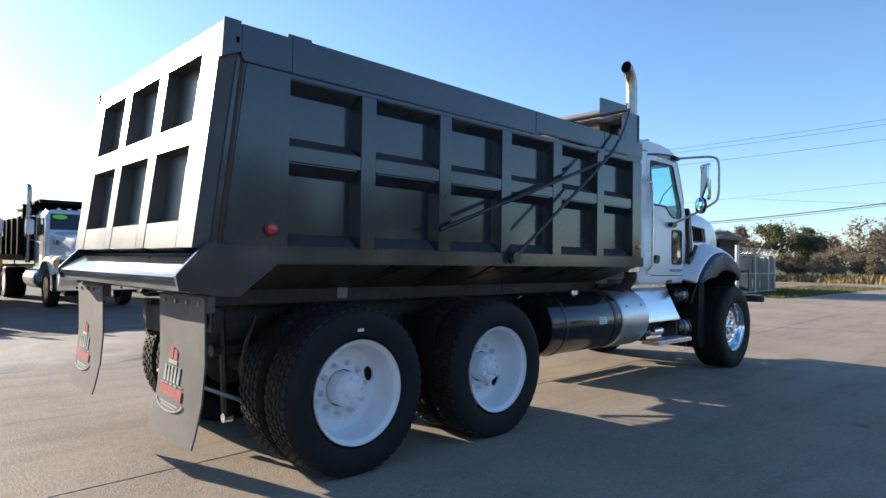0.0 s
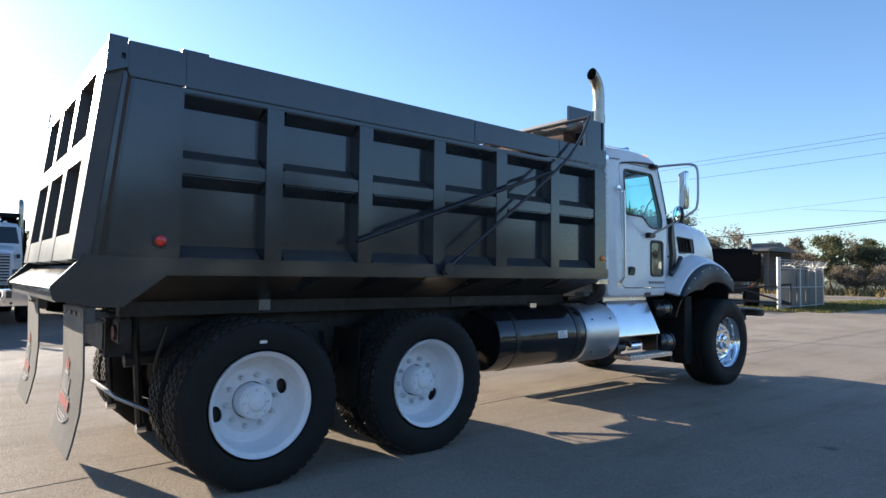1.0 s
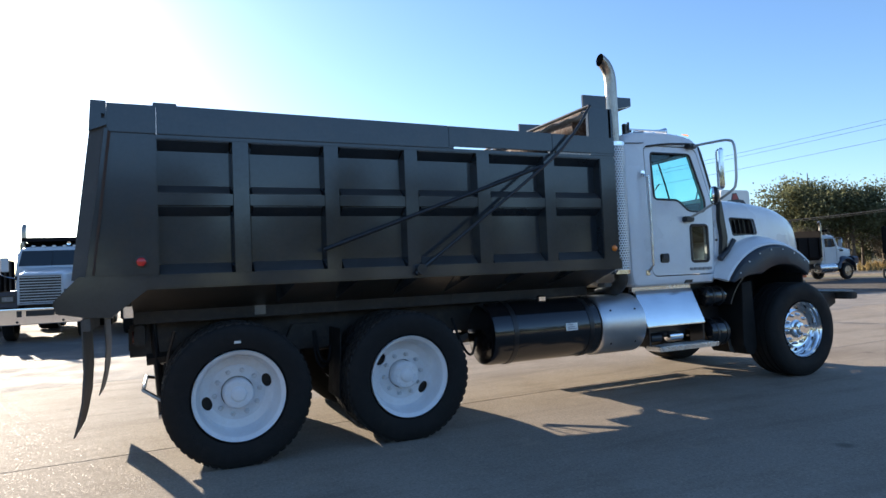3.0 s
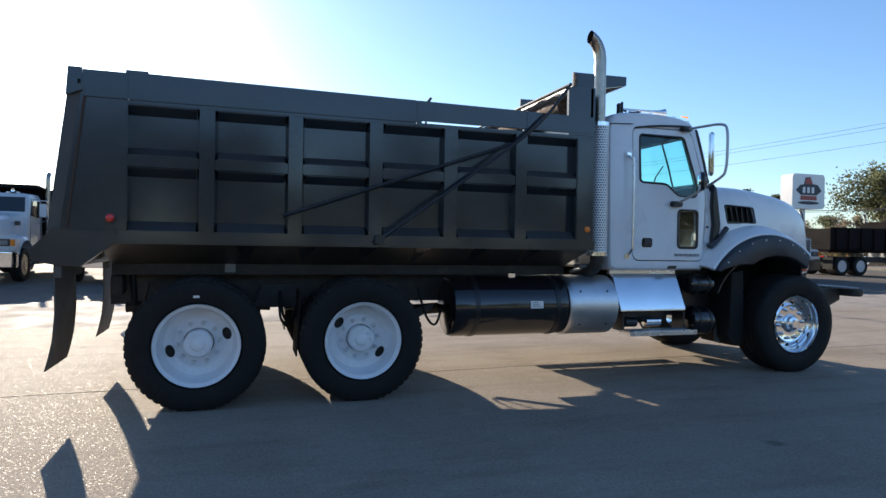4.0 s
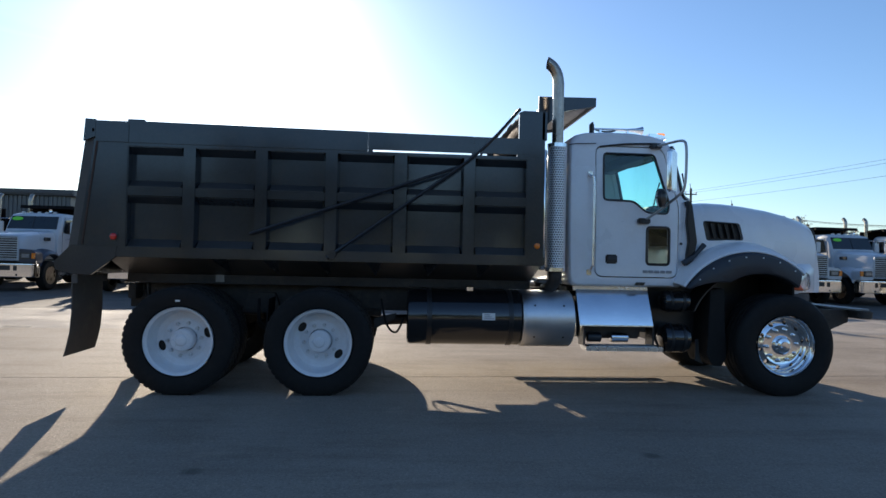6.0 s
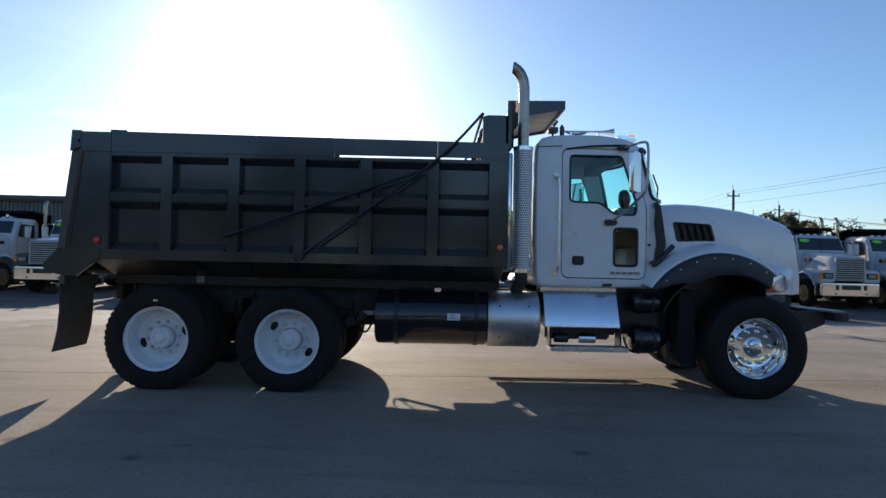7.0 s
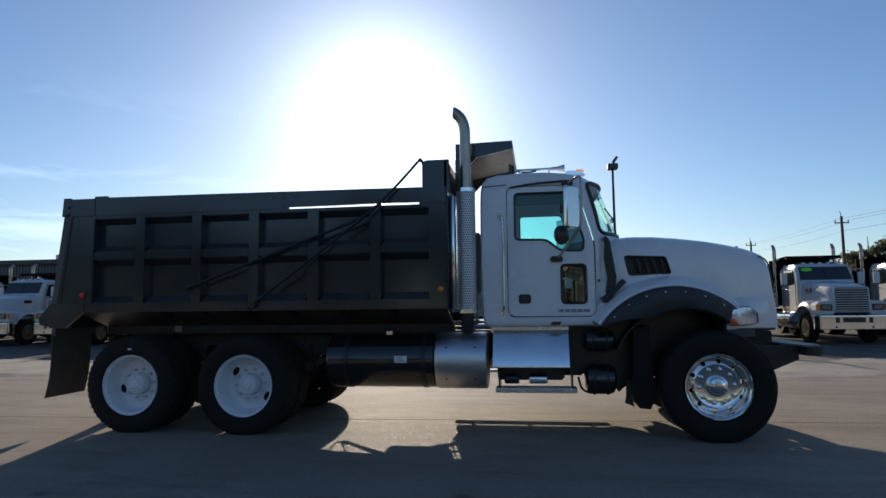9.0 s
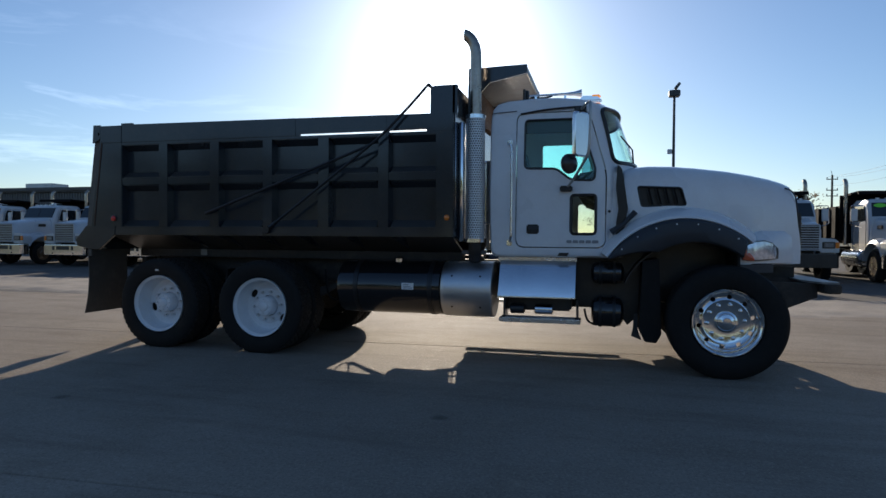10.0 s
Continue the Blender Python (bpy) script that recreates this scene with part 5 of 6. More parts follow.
def hood_y(x):
    for (xa, wa, *_), (xb, wb, *_) in zip(HOOD, HOOD[1:]):
        if xa <= x <= xb:
            return CY - (wa + (wb - wa) * (x - xa) / (xb - xa))
    return CY - 0.85


bm = B()
loft(bm, [[(x, hood_y(x) + d, z) for x, z in grown(VENT, 0.004)] for d in (0.045, 0.05)])
vent = part("hood_vent", bm, BLACK, hood, "black louvred side vent")
for k in range(4):
    x = 7.985 + k * 0.082
    part("louvre", loft(B(), [[(x + s, hood_y(x + s) + 0.012, z), (x + 0.006 + s, hood_y(x) + 0.012, z), (x + 0.03 + s, hood_y(x) + 0.044, z), (x + 0.022 + s, hood_y(x) + 0.044, z)] for z, s in ((1.695, 0.02), (1.855, -0.02))]), BLACK, vent)
line = [(x, hood_y(x) + 0.002, z) for x, z in VENT]
part("vent_rim", tube(B(), line + line[:2], 0.008, 6, False), BLACK, vent)

FC, FR = (8.32, 0.66), 0.876
IC, IR = (8.42, 0.66), 0.655
for near in (True, False):
    f = (lambda y: y) if near else mir
    secs = []
    for k in range(33):
        a = radians(146 - 99 * k / 32)
        c, s = math.cos(a), math.sin(a)
        grow = 0.11 + 0.02 * math.sin(math.pi * k / 32)
        sec = [(0.0, 3.165), (0.012, 3.150), (0.035, 3.160), (grow * 0.62, 3.235), (grow * 0.9, 3.34), (grow + 0.02, 3.48), (grow - 0.02, 3.50), (0.05, 3.30), (-0.005, 3.19)]
        secs.append([(FC[0] + (FR + d) * c, f(y), FC[1] + (FR + d) * s) for d, y in sec])
    part("fender", loft(B(), secs), WHITE, truck, "white front fender crown")
    secs = []
    for k in range(33):
        a = radians(146 - 95 * k / 32)
        c, s = math.cos(a), math.sin(a)
        po, pi_ = Vector((FC[0] + (FR + 0.004) * c, FC[1] + (FR + 0.004) * s)), Vector((IC[0] + IR * c, IC[1] + IR * s))
        pi_ = po.lerp(pi_, min(1, 0.12 + k / 9))     # tapers to a point behind the wheel
        sec = [(0.0, 3.150), (0.12, 3.118), (0.5, 3.100), (0.92, 3.108), (1.0, 3.122), (1.0, 3.36), (0.95, 3.36), (0.93, 3.135), (0.3, 3.15), (0.0, 3.18)]
        secs.append([(lambda q: (q.x, f(y), q.y))(po.lerp(pi_, t)) for t, y in sec])
    flare = part("fender_flare", loft(B(), secs), FLARE, truck, "dark plastic wheel arch flare with bright rivets")
    for k in range(7):
        a = radians(136 - 80 * k / 6)
        q = Vector((FC[0] + (FR - 0.045) * math.cos(a), FC[1] + (FR - 0.045) * math.sin(a)))
        part("rivet", cyl(B(), (q.x, f(3.116), q.y), (q.x, f(3.104), q.y), 0.008, seg=8), LABELW, flare)
    # nose corner under and round the headlight
    secs = []
    for x, yo, zt in ((8.82, 3.245, 1.33), (8.95, 3.262, 1.37), (9.06, 3.335, 1.41), (9.18, 3.46, 1.45), (9.30, 3.56, 1.48), (9.40, 3.66, 1.49), (9.45, 3.75, 1.48)):
        secs.append([(x, f(yo + 0.01), 1.06 + 0.05 * (x > 8.9)), (x, f(yo), 1.16), (x, f(yo + 0.005), zt - 0.12), (x, f(yo + 0.05), zt - 0.05), (x, f(yo + 0.16), zt + 0.01), (x, f(3.84), zt + 0.10), (x, f(3.84), 1.09)])
    part("nose_corner", loft(B(), secs), WHITE, truck, "", 50)
    secs = []
    for x, yo, z0_, z1_ in ((8.850, 3.222, 1.15, 1.25), (8.885, 3.212, 1.145, 1.290), (8.96, 3.232, 1.145, 1.318), (9.05, 3.292, 1.15, 1.325), (9.14, 3.380, 1.155, 1.305), (9.21, 3.478, 1.16, 1.25)):
        secs.append([(x, f(yo), z0_), (x, f(yo - 0.012), (z0_ + z1_) / 2), (x, f(yo), z1_), (x, f(yo + 0.07), z1_ - 0.01), (x, f(yo + 0.07), z0_ + 0.01)])
    hl = part("headlight", loft(B(), secs), CLEAR, truck, "clear wraparound headlight with an amber corner")
    rim = []
    for ring in secs:
        zm = (ring[0][2] + ring[2][2]) / 2
        rim.append([(p[0] + (0.010 if ring is secs[-1] else -0.006 if ring is secs[0] else 0), p[1] + (0.010 if near else -0.010), zm + (p[2] - zm) * 1.12) for p in ring])
    part("lens_seal", loft(B(), rim), BLACK, hl)
    secs = []
    for x, yo, z0_, z1_ in ((8.846, 3.217, 1.148, 1.245), (8.870, 3.207, 1.143, 1.25), (8.905, 3.206, 1.140, 1.21), (8.945, 3.216, 1.140, 1.165)):
        secs.append([(x, f(yo), z0_), (x, f(yo - 0.012), (z0_ + z1_) / 2), (x, f(yo), z1_), (x, f(yo + 0.03), z1_), (x, f(yo + 0.03), z0_)])
    part("turn_lens", loft(B(), secs), TURNL, hl)
    part("valance", loft(B(), [[(x, f(y), z) for y, z in ((yo, 1.02), (yo, 1.10), (yo + 0.12, 1.10), (yo + 0.12, 1.02))] for x, yo in ((8.80, 3.19), (8.98, 3.255), (9.16, 3.42))]), FLARE, truck)
    # black liner over the wheel
    secs = []
    for k in range(25):
        a = radians(160 - 140 * k / 24)
        secs.append([(IC[0] + r * math.cos(a) * 1.06, f(y), IC[1] + r * math.sin(a)) for r, y in ((0.665, 3.30), (0.665, 3.80), (0.65, 3.80), (0.65, 3.30))])
    part("wheel_liner", loft(B(), secs), BLACK, truck)
    part("liner_front", box(B(), 8.79, 8.812, *sorted((f(3.16), f(3.80))), 1.0, 1.32), RUBBER, truck)
    part("liner_wall", prism(B(), [(7.80, 0.85), (9.15, 0.85), (9.10, 1.25), (8.6, 1.34), (8.0, 1.30), (7.80, 1.15)], *sorted((f(3.78), f(3.80)))), BLACK, truck)
    # rubber latch and seal between hood and cab
    part("cowl_panel", prism(B(), [(7.56, 1.16), (7.72, 1.20), (7.74, 1.6), (7.70, 2.03), (7.62, 2.05), (7.60, 1.7)], *sorted((f(3.345), f(3.46))), bev=0.02), WHITE, truck)
    part("cowl_seal", prism(B(), [(7.665, 1.20), (7.71, 1.20), (7.742, 1.40), (7.760, 1.52), (7.784, 1.646), (7.752, 1.864), (7.722, 2.053), (7.678, 2.10), (7.663, 1.862), (7.690, 1.644), (7.668, 1.50)], *sorted((f(3.300), f(3.46))), bev=0.008), BLACK, truck)
    part("hood_latch", tube(B(), [(7.62, f(3.29), 1.405), (7.74, f(3.28), 1.49), (7.855, f(3.29), 1.615)], [0.035, 0.022, 0.030], 8), FLARE, truck)
for s in (-1, 1):     # dark edge trim down the nose
    line = [(9.32, 0.63, 1.945), (9.39, 0.602, 1.915), (9.435, 0.582, 1.84), (9.455, 0.575, 1.69)]
    part("nose_trim", tube(B(), curve_pts([(x - 0.006, CY + s * (w - 0.046), z - 0.082) for x, w, z in line], 5), 0.008, 8), FLARE, hood)
grille = part("grille", box(B(), 9.47, 9.51, CY - 0.44, CY + 0.44, 1.16, 1.62, 0.01), BLACK, truck, "dark grille in a chrome surround")
for k in range(8):
    part("grille_bar", box(B(), 9.51, 9.52, CY - 0.42, CY + 0.42, 1.19 + 0.052 * k, 1.205 + 0.052 * k), CHROME, grille)
# mirrors on tubular arms
for near in (True, False):
    f = (lambda y: y) if near else mir
    arm = part("mirror_arm", tube(B(), curve_pts([(7.30, f(3.33), 2.675), (7.35, f(3.10), 2.675), (7.40, f(2.90), 2.665), (7.41, f(2.83), 2.60), (7.41, f(2.82), 2.40), (7.40, f(2.825), 2.20), (7.37, f(2.87), 2.11), (7.26, f(3.10), 1.96), (7.17, f(3.28), 1.86)], 6), 0.014, 8), GALV, cab, "bright tubular mirror arm")
    part("arm_mount", box(B(), 7.10, 7.23, *sorted((f(3.24), f(3.31))), 1.825, 1.885, 0.012), BLACK, cab)
    part("arm_mount", box(B(), 7.24, 7.36, *sorted((f(3.27), f(3.36))), 2.65, 2.70, 0.012), BLACK, cab)
    # glasses are turned towards the driver
    c, w_, n_ = Vector((7.32, 2.94, 0)), Vector((0.643, 0.766, 0)), Vector((-0.766, 0.643, 0))
    def turned(u, d, z):
        q = c + w_ * u + n_ * d
        return (q.x, f(q.y), z)
    def mirror_box(name, hw, z0_, z1_, d0, d1, r, m, label=""):
        poly = round_poly([(-hw, z0_), (hw, z0_), (hw, z1_), (-hw, z1_)], r)
        part(name, loft(B(), [[turned(u * k, d, (z0_ + z1_) / 2 + (z - (z0_ + z1_) / 2) * k) for u, z in poly] for d, k in ((d0, 0.93), (d0 + 0.012, 1.0), (d1, 1.0))]), m, cab, label)
    mirror_box("mirror_head", 0.10, 2.14, 2.575, -0.022, 0.016, 0.03, POLISH, "tall polished metal mirror housing")
    mirror_box("mirror_face", 0.090, 2.15, 2.565, 0.0165, 0.020, 0.02, MIRROR)
    for name, prof, m, label in (("convex_mirror", ((0.085, 0.0), (0.098, 0.015), (0.09, 0.032), (0.05, 0.042), (0.004, 0.045)), MIRROR, "round convex mirror"), ("convex_shell", ((0.099, 0.014), (0.095, -0.02), (0.05, -0.045), (0.004, -0.05)), BLACK, "")):
        part(name, loft(B(), [[turned(-0.065 + r * math.cos(2 * math.pi * k / 24), d + 0.085, 2.075 + r * math.sin(2 * math.pi * k / 24)) for k in range(24)] for r, d in prof]), m, cab, label)
# front bumper on extended frame ends
part("front_bumper", prism(B(), round_poly([(9.50, 3.05), (9.66, 3.05), (9.66, mir(3.05)), (9.50, mir(3.05))], 0.07), 0.85, 0.935, "z", bev=0.012), FRAME, truck, "plain dark steel channel bumper")
part("bumper_top", prism(B(), round_poly([(9.40, 3.40), (9.49, 3.10), (9.64, 3.10), (9.64, mir(3.10)), (9.49, mir(3.10)), (9.40, mir(3.40))], 0.03), 0.937, 0.955, "z"), PLATE, truck)
for s in (1, -1):
    part("tow_bracket", prism(B(), [(9.05, 0.98), (9.50, 0.93), (9.50, 0.82), (9.28, 0.66), (9.20, 0.66)], CY + s * 0.52 - 0.02, CY + s * 0.52 + 0.02), FRAME, truck)
    part("tow_bracket", prism(B(), [(9.10, 0.94), (9.50, 0.93), (9.50, 0.80), (9.22, 0.68), (9.14, 0.70)], CY + s * 0.98 - 0.02, CY + s * 0.98 + 0.02), FRAME, truck)

# ---------- ground ----------
bm = B()
box(bm, -700, 900, -600, 900, -0.60, -0.14)
solid("ground", bm, SOIL, "bare soil and dry turf reaching the horizon", "ground", kind="structure")
JA = math.atan(0.045)   # the slabs lie slightly askew to the truck


def rough_sheet(x0, x1, y0, y1, step, z, amp, seedv, edge=0.0):
    bm = B()
    nx, ny = int((x1 - x0) / step), int((y1 - y0) / step)
    g = []
    for j in range(ny + 1):
        row = []
        for i in range(nx + 1):
            x, y = x0 + (x1 - x0) * i / nx, y0 + (y1 - y0) * j / ny
            h = z + amp * (noise.noise((x * 0.8 + seedv, y * 0.8, seedv)) + 0.6 * noise.noise((x * 3.1, y * 3.1, seedv)))
            if edge:
                d = min(j, ny - j) / ny
                h -= edge * max(0, 1 - d * 5 + 0.9 * noise.noise((x * 0.5, y * 0.5, 7.0)))
            row.append(bm.verts.new((x, y, h)))
        g.append(row)
    for j in range(ny):
        for i in range(nx):
            bm.faces.new((g[j][i], g[j][i + 1], g[j + 1][i + 1], g[j + 1][i]))
    return bm


solid("yard", rough_sheet(-70, 44, 6.0, 62, 1.0, -0.035, 0.012, 3.0), YARD, "old worn asphalt of the truck yard", "yard", kind="structure")
solid("dirt_strip", rough_sheet(-40, 26, 7.9, 13.4, 0.16, 0.0, 0.032, 5.0, 0.10), DIRT, "strip of pale broken dirt and rubble beside the slabs", "dirt", kind="structure")
solid("road", box(B(), 49.5, 58, -200, 260, -0.2, -0.06), ROADM, "grey asphalt road past the yard", "road", kind="structure")
for x in (49.2, 58.0):
    solid("kerb", box(B(), x, x + 0.3, -200, 260, -0.2, 0.04, 0.03), CONCRETE, "pale concrete kerb along the road", "kerb", kind="structure")
solid("lawn", rough_sheet(28.5, 49, 8.9, 13, 0.5, -0.01, 0.04, 8.0), SOIL, "rough lawn strip by the fence", "lawn", kind="structure")
rng = random.Random(4)


def blades(spots, m, name, label, cat):
    """Many narrow upright blades in one mesh; spots: x, y, z, height, width."""
    v, f = [], []
    for x, y, z, h, w in spots:
        a = rng.uniform(0, math.pi)
        dx, dy, lx, ly = math.cos(a) * w, math.sin(a) * w, rng.uniform(-0.4, 0.4) * h, rng.uniform(-0.4, 0.4) * h
        n = len(v)
        v += [(x - dx, y - dy, z), (x + dx, y + dy, z), (x + lx + dx * 0.5, y + ly + dy * 0.5, z + h * 0.7), (x + lx * 1.4, y + ly * 1.4, z + h)]
        f += [(n, n + 1, n + 2), (n, n + 2, n + 3)]
    me = bpy.data.meshes.new(name)
    me.from_pydata(v, [], f)
    me.materials.append(m)
    return tagged(new(name, me), label, cat, kind="stuff")


blades([(rng.uniform(28.6, 49), rng.uniform(8.7, 13), -0.02, rng.uniform(0.05, 0.16), rng.uniform(0.02, 0.05)) for _ in range(9000)], GRASS, "grass", "short yellow-green grass by the fence", "grass")
spots = []
for _ in range(1500):
    cx, cy = rng.uniform(59, 82), rng.uniform(-40, 90)
    hh = max(0.15, 0.55 + 0.6 * noise.noise((cx * 0.15, cy * 0.15, 2.0)))
    for _ in range(16):
        spots.append((cx + rng.gauss(0, 0.5), cy + rng.gauss(0, 0.5), -0.15, hh * rng.uniform(0.5, 1.5), rng.uniform(0.04, 0.14)))
blades(spots, STRAW, "weeds", "tall dry golden weeds beyond the road", "weeds")

# ---------- trucks parked across the yard ----------
DARKBED = mat("fleet_bed_black", (0.012, 0.010, 0.010), 0.7, 0, 0.3, 2, 0.05, 40, 0, (0.022, 0.013, 0.011), 0.5, 0.06)
BGLENS = mat("parked_lens", (0.20, 0.21, 0.23), 0.15, 0.2, 0.3, 20, 0.1, 40, 0.5)


def parked_truck(paint, fender, bumper, sticker, slatm, group="trucks parked in a row", label="white conventional dump truck parked in a row"):
    """Faces -y, with its bumper at y = 0."""
    t = thing("parked_truck", (0, 0, 0), label, "truck", group)
    hood_s = []
    for y, w, zt, zb in ((0.10, 0.56, 1.86, 1.03), (0.16, 0.585, 1.92, 1.03), (0.5, 0.64, 1.98, 1.05), (1.0, 0.72, 2.05, 1.08), (1.75, 0.86, 2.13, 1.08)):
        hood_s.append([(-w, y, zb), (-w, y, zt - 0.25), (-w + 0.05, y, zt - 0.10), (-w + 0.17, y, zt - 0.02), (0, y, zt), (w - 0.17, y, zt - 0.02), (w - 0.05, y, zt - 0.10), (w, y, zt - 0.25), (w, y, zb)])
    hood_ob = part("hood", loft(B(), hood_s), paint, t)
    for s in (-1, 1):
        part("side_vent", box(B(), s * 0.80 - 0.03, s * 0.80 + 0.03, 1.15, 1.5, 1.74, 1.86, 0.01), BLACK, hood_ob)
        secs = []
        for k in range(15):
            a = radians(172 - 150 * k / 14)
            c, q = math.cos(a), math.sin(a)
            secs.append([(s * xx, 1.15 - r * c * 1.08, 0.58 + r * q) for xx, r in ((0.60, 0.90), (0.90, 0.86), (1.04, 0.80), (1.10, 0.70), (1.07, 0.69), (0.60, 0.72))])
        fob = part("fender", loft(B(), secs), fender, t)
        part("fender_front", prism(B(), [(s * 0.54, 0.97), (s * 1.09, 0.97), (s * 1.09, 1.30), (s * 0.98, 1.40), (s * 0.54, 1.44)], 0.10, 0.55, "y", bev=0.02), fender, t)
        hl = part("headlight", box(B(), s * 0.78 - 0.18, s * 0.78 + 0.18, 0.07, 0.11, 1.10, 1.31, 0.01), BLACK, t)
        part("lens", box(B(), s * 0.78 - 0.13, s * 0.78 + 0.13, 0.055, 0.075, 1.14, 1.27, 0.006), BGLENS, hl)
        part("turn_lamp", box(B(), s * 1.025 - 0.055, s * 1.025 + 0.055, 0.07, 0.14, 1.11, 1.30, 0.008), AMBER, t)
        # front rims take a darker steel to imitate the shade they stand in
        w = part("wheel", lathe(B(), [(0.33, s * 1.05), (0.33, s * 0.99), (0.29, s * 0.97), (0.20, s * 0.99), (0.12, s * 1.06), (0.01, s * 1.07)], (0, 1.15, 0.52), 24, "x"), STEEL, t)
        part("tyre", lathe(B(), [(0.32, s * 0.80), (0.40, s * 0.78), (0.50, s * 0.80), (0.52, s * 0.84), (0.52, s * 1.00), (0.50, s * 1.05), (0.40, s * 1.07), (0.32, s * 1.05)], (0, 1.15, 0.52), 32, "x", True), RUBBER, w)
        for yw in (6.7, 8.05):
            w = part("wheel", lathe(B(), [(0.33, s * 1.18), (0.30, s * 1.08), (0.2, s * 1.0), (0.12, s * 1.1), (0.01, s * 1.12)], (0, yw, 0.52), 20, "x"), BGWHITE, t)
            part("tyre", lathe(B(), [(0.32, s * 0.60), (0.5, s * 0.60), (0.52, s * 0.66), (0.52, s * 1.15), (0.48, s * 1.2), (0.32, s * 1.19)], (0, yw, 0.52), 28, "x", True), RUBBER, w)
        part("exhaust_pipe", tube(B(), [(s * 1.06, 3.55, 1.2), (s * 1.06, 3.55, 3.30)] + curve_pts([(s * 1.06, 3.55, 3.36), (s * 1.06, 3.60, 3.48), (s * 1.06, 3.70, 3.56)], 3), 0.07, 12), STEEL, t)
        mh = part("mirror_head", box(B(), s * 1.28 - 0.10, s * 1.28 + 0.10, 2.08, 2.16, 2.02, 2.45, 0.02), paint, t)
        part("mirror_arm", tube(B(), [(s * 1.0, 2.15, 2.55), (s * 1.36, 2.12, 2.55), (s * 1.40, 2.12, 2.48), (s * 1.40, 2.12, 1.95), (s * 1.3, 2.14, 1.88), (s * 1.0, 2.15, 1.8)], 0.016, 6), CHROME, t)
        part("fuel_tank", lathe(B(), [(0.25, 2.2), (0.30, 2.24), (0.30, 3.7), (0.25, 3.74)], (s * 0.85, 0, 0.75), 20, "y"), ALU, t)
    # cab
    secs = []
    for y, w, zt, zb in ((1.74, 0.93, 2.12, 1.0), (1.78, 0.95, 2.16, 1.0), (1.90, 0.96, 2.38, 1.0), (2.06, 0.955, 2.66, 1.0), (2.12, 0.95, 2.73, 1.0), (2.4, 0.95, 2.79, 1.0), (3.2, 0.95, 2.80, 1.0), (3.36, 0.94, 2.74, 1.0), (3.40, 0.92, 2.60, 1.0)):
        secs.append([(-w, y, zb), (-w, y, 1.9), (-w + 0.03, y, zt - 0.15), (-w + 0.10, y, zt - 0.03), (-w + 0.3, y, zt), (w - 0.3, y, zt), (w - 0.10, y, zt - 0.03), (w - 0.03, y, zt - 0.15), (w, y, 1.9), (w, y, zb)])
    cab_ob = part("cab", loft(B(), secs), paint, t, "", 40)
    ws = B()
    for (y0, z0, y1, z1) in ((1.805, 2.17, 2.028, 2.645),):
        loft(ws, [[(-0.86, y0 - 0.02, z0), (0.86, y0 - 0.02, z0), (0.86, y0 + 0.03, z0), (-0.86, y0 + 0.03, z0)], [(-0.80, y1 - 0.02, z1), (0.80, y1 - 0.02, z1), (0.80, y1 + 0.03, z1), (-0.80, y1 + 0.03, z1)]])
    wso = part("windscreen", ws, BGGLASS, cab_ob, "dark windscreen")
    part("windscreen_post", tube(B(), [(0, 1.78, 2.17), (0, 2.005, 2.645)], 0.012, 6), BLACK, wso)
    if sticker:
        bm = lathe(B(), [(1.0, 0.0), (1.0, 0.01)], (0, 0, 0), 24, "y")
        st = part("sticker", bm, GREENST, cab_ob, "oval green sticker on the windscreen")
        st.matrix_basis = pose(-0.58, 1.938, 2.55, -25, 0, 0) @ Matrix.Diagonal((0.19, 1.0, 0.075, 1))
    for s in (-1, 1):
        part("side_window", prism(B(), round_poly([(2.10, 2.05), (2.25, 2.55), (3.05, 2.55), (3.05, 2.02), (2.5, 2.02)], 0.05), s * 0.935, s * 0.962, "x"), BGGLASS, cab_ob)
        part("door_seam", tube(B(), [(s * 0.958, 2.02, 1.1), (s * 0.958, 2.02, 2.0), (s * 0.945, 2.2, 2.62), (s * 0.945, 3.15, 2.62), (s * 0.958, 3.15, 1.1)], 0.008, 5), BLACK, cab_ob)
    for x in (-0.55, -0.28, 0, 0.28, 0.55):
        part("roof_lamp", box(B(), x - 0.05, x + 0.05, 2.18, 2.30, 2.76, 2.82, 0.015), SIGNW, cab_ob)
    part("horn", lathe(B(), [(0.02, 2.75), (0.025, 2.35), (0.06, 2.24), (0.002, 2.25)], (0.4, 0, 2.87), 12, "y"), CHROME, cab_ob)
    # grille with slats, bumper
    g = part("grille", prism(B(), round_poly([(-0.52, 1.05), (0.52, 1.05), (0.52, 1.85), (-0.52, 1.85)], 0.04), 0.085, 0.12, "y"), BLACK, t)
    line = [(x, 0.085, z) for x, z in round_poly([(-0.52, 1.05), (0.52, 1.05), (0.52, 1.85), (-0.52, 1.85)], 0.04)]
    part("grille_surround", tube(B(), line + line[:2], 0.022, 6, False), slatm, g)
    for k in range(10):
        z = 1.105 + 0.077 * k
        part("slat", box(B(), -0.50, 0.50, 0.070, 0.09, z - 0.010, z + 0.010), slatm, g)
    bp = part("bumper", prism(B(), round_poly([(-1.10, 0.16), (-1.02, 0.0), (1.02, 0.0), (1.10, 0.16), (1.10, 0.40), (-1.10, 0.40)], 0.05), 0.48, 0.93, "z", bev=0.02), bumper, t)
    part("bumper_slot", box(B(), -0.34, 0.34, -0.004, 0.02, 0.71, 0.87), BLACK, bp)
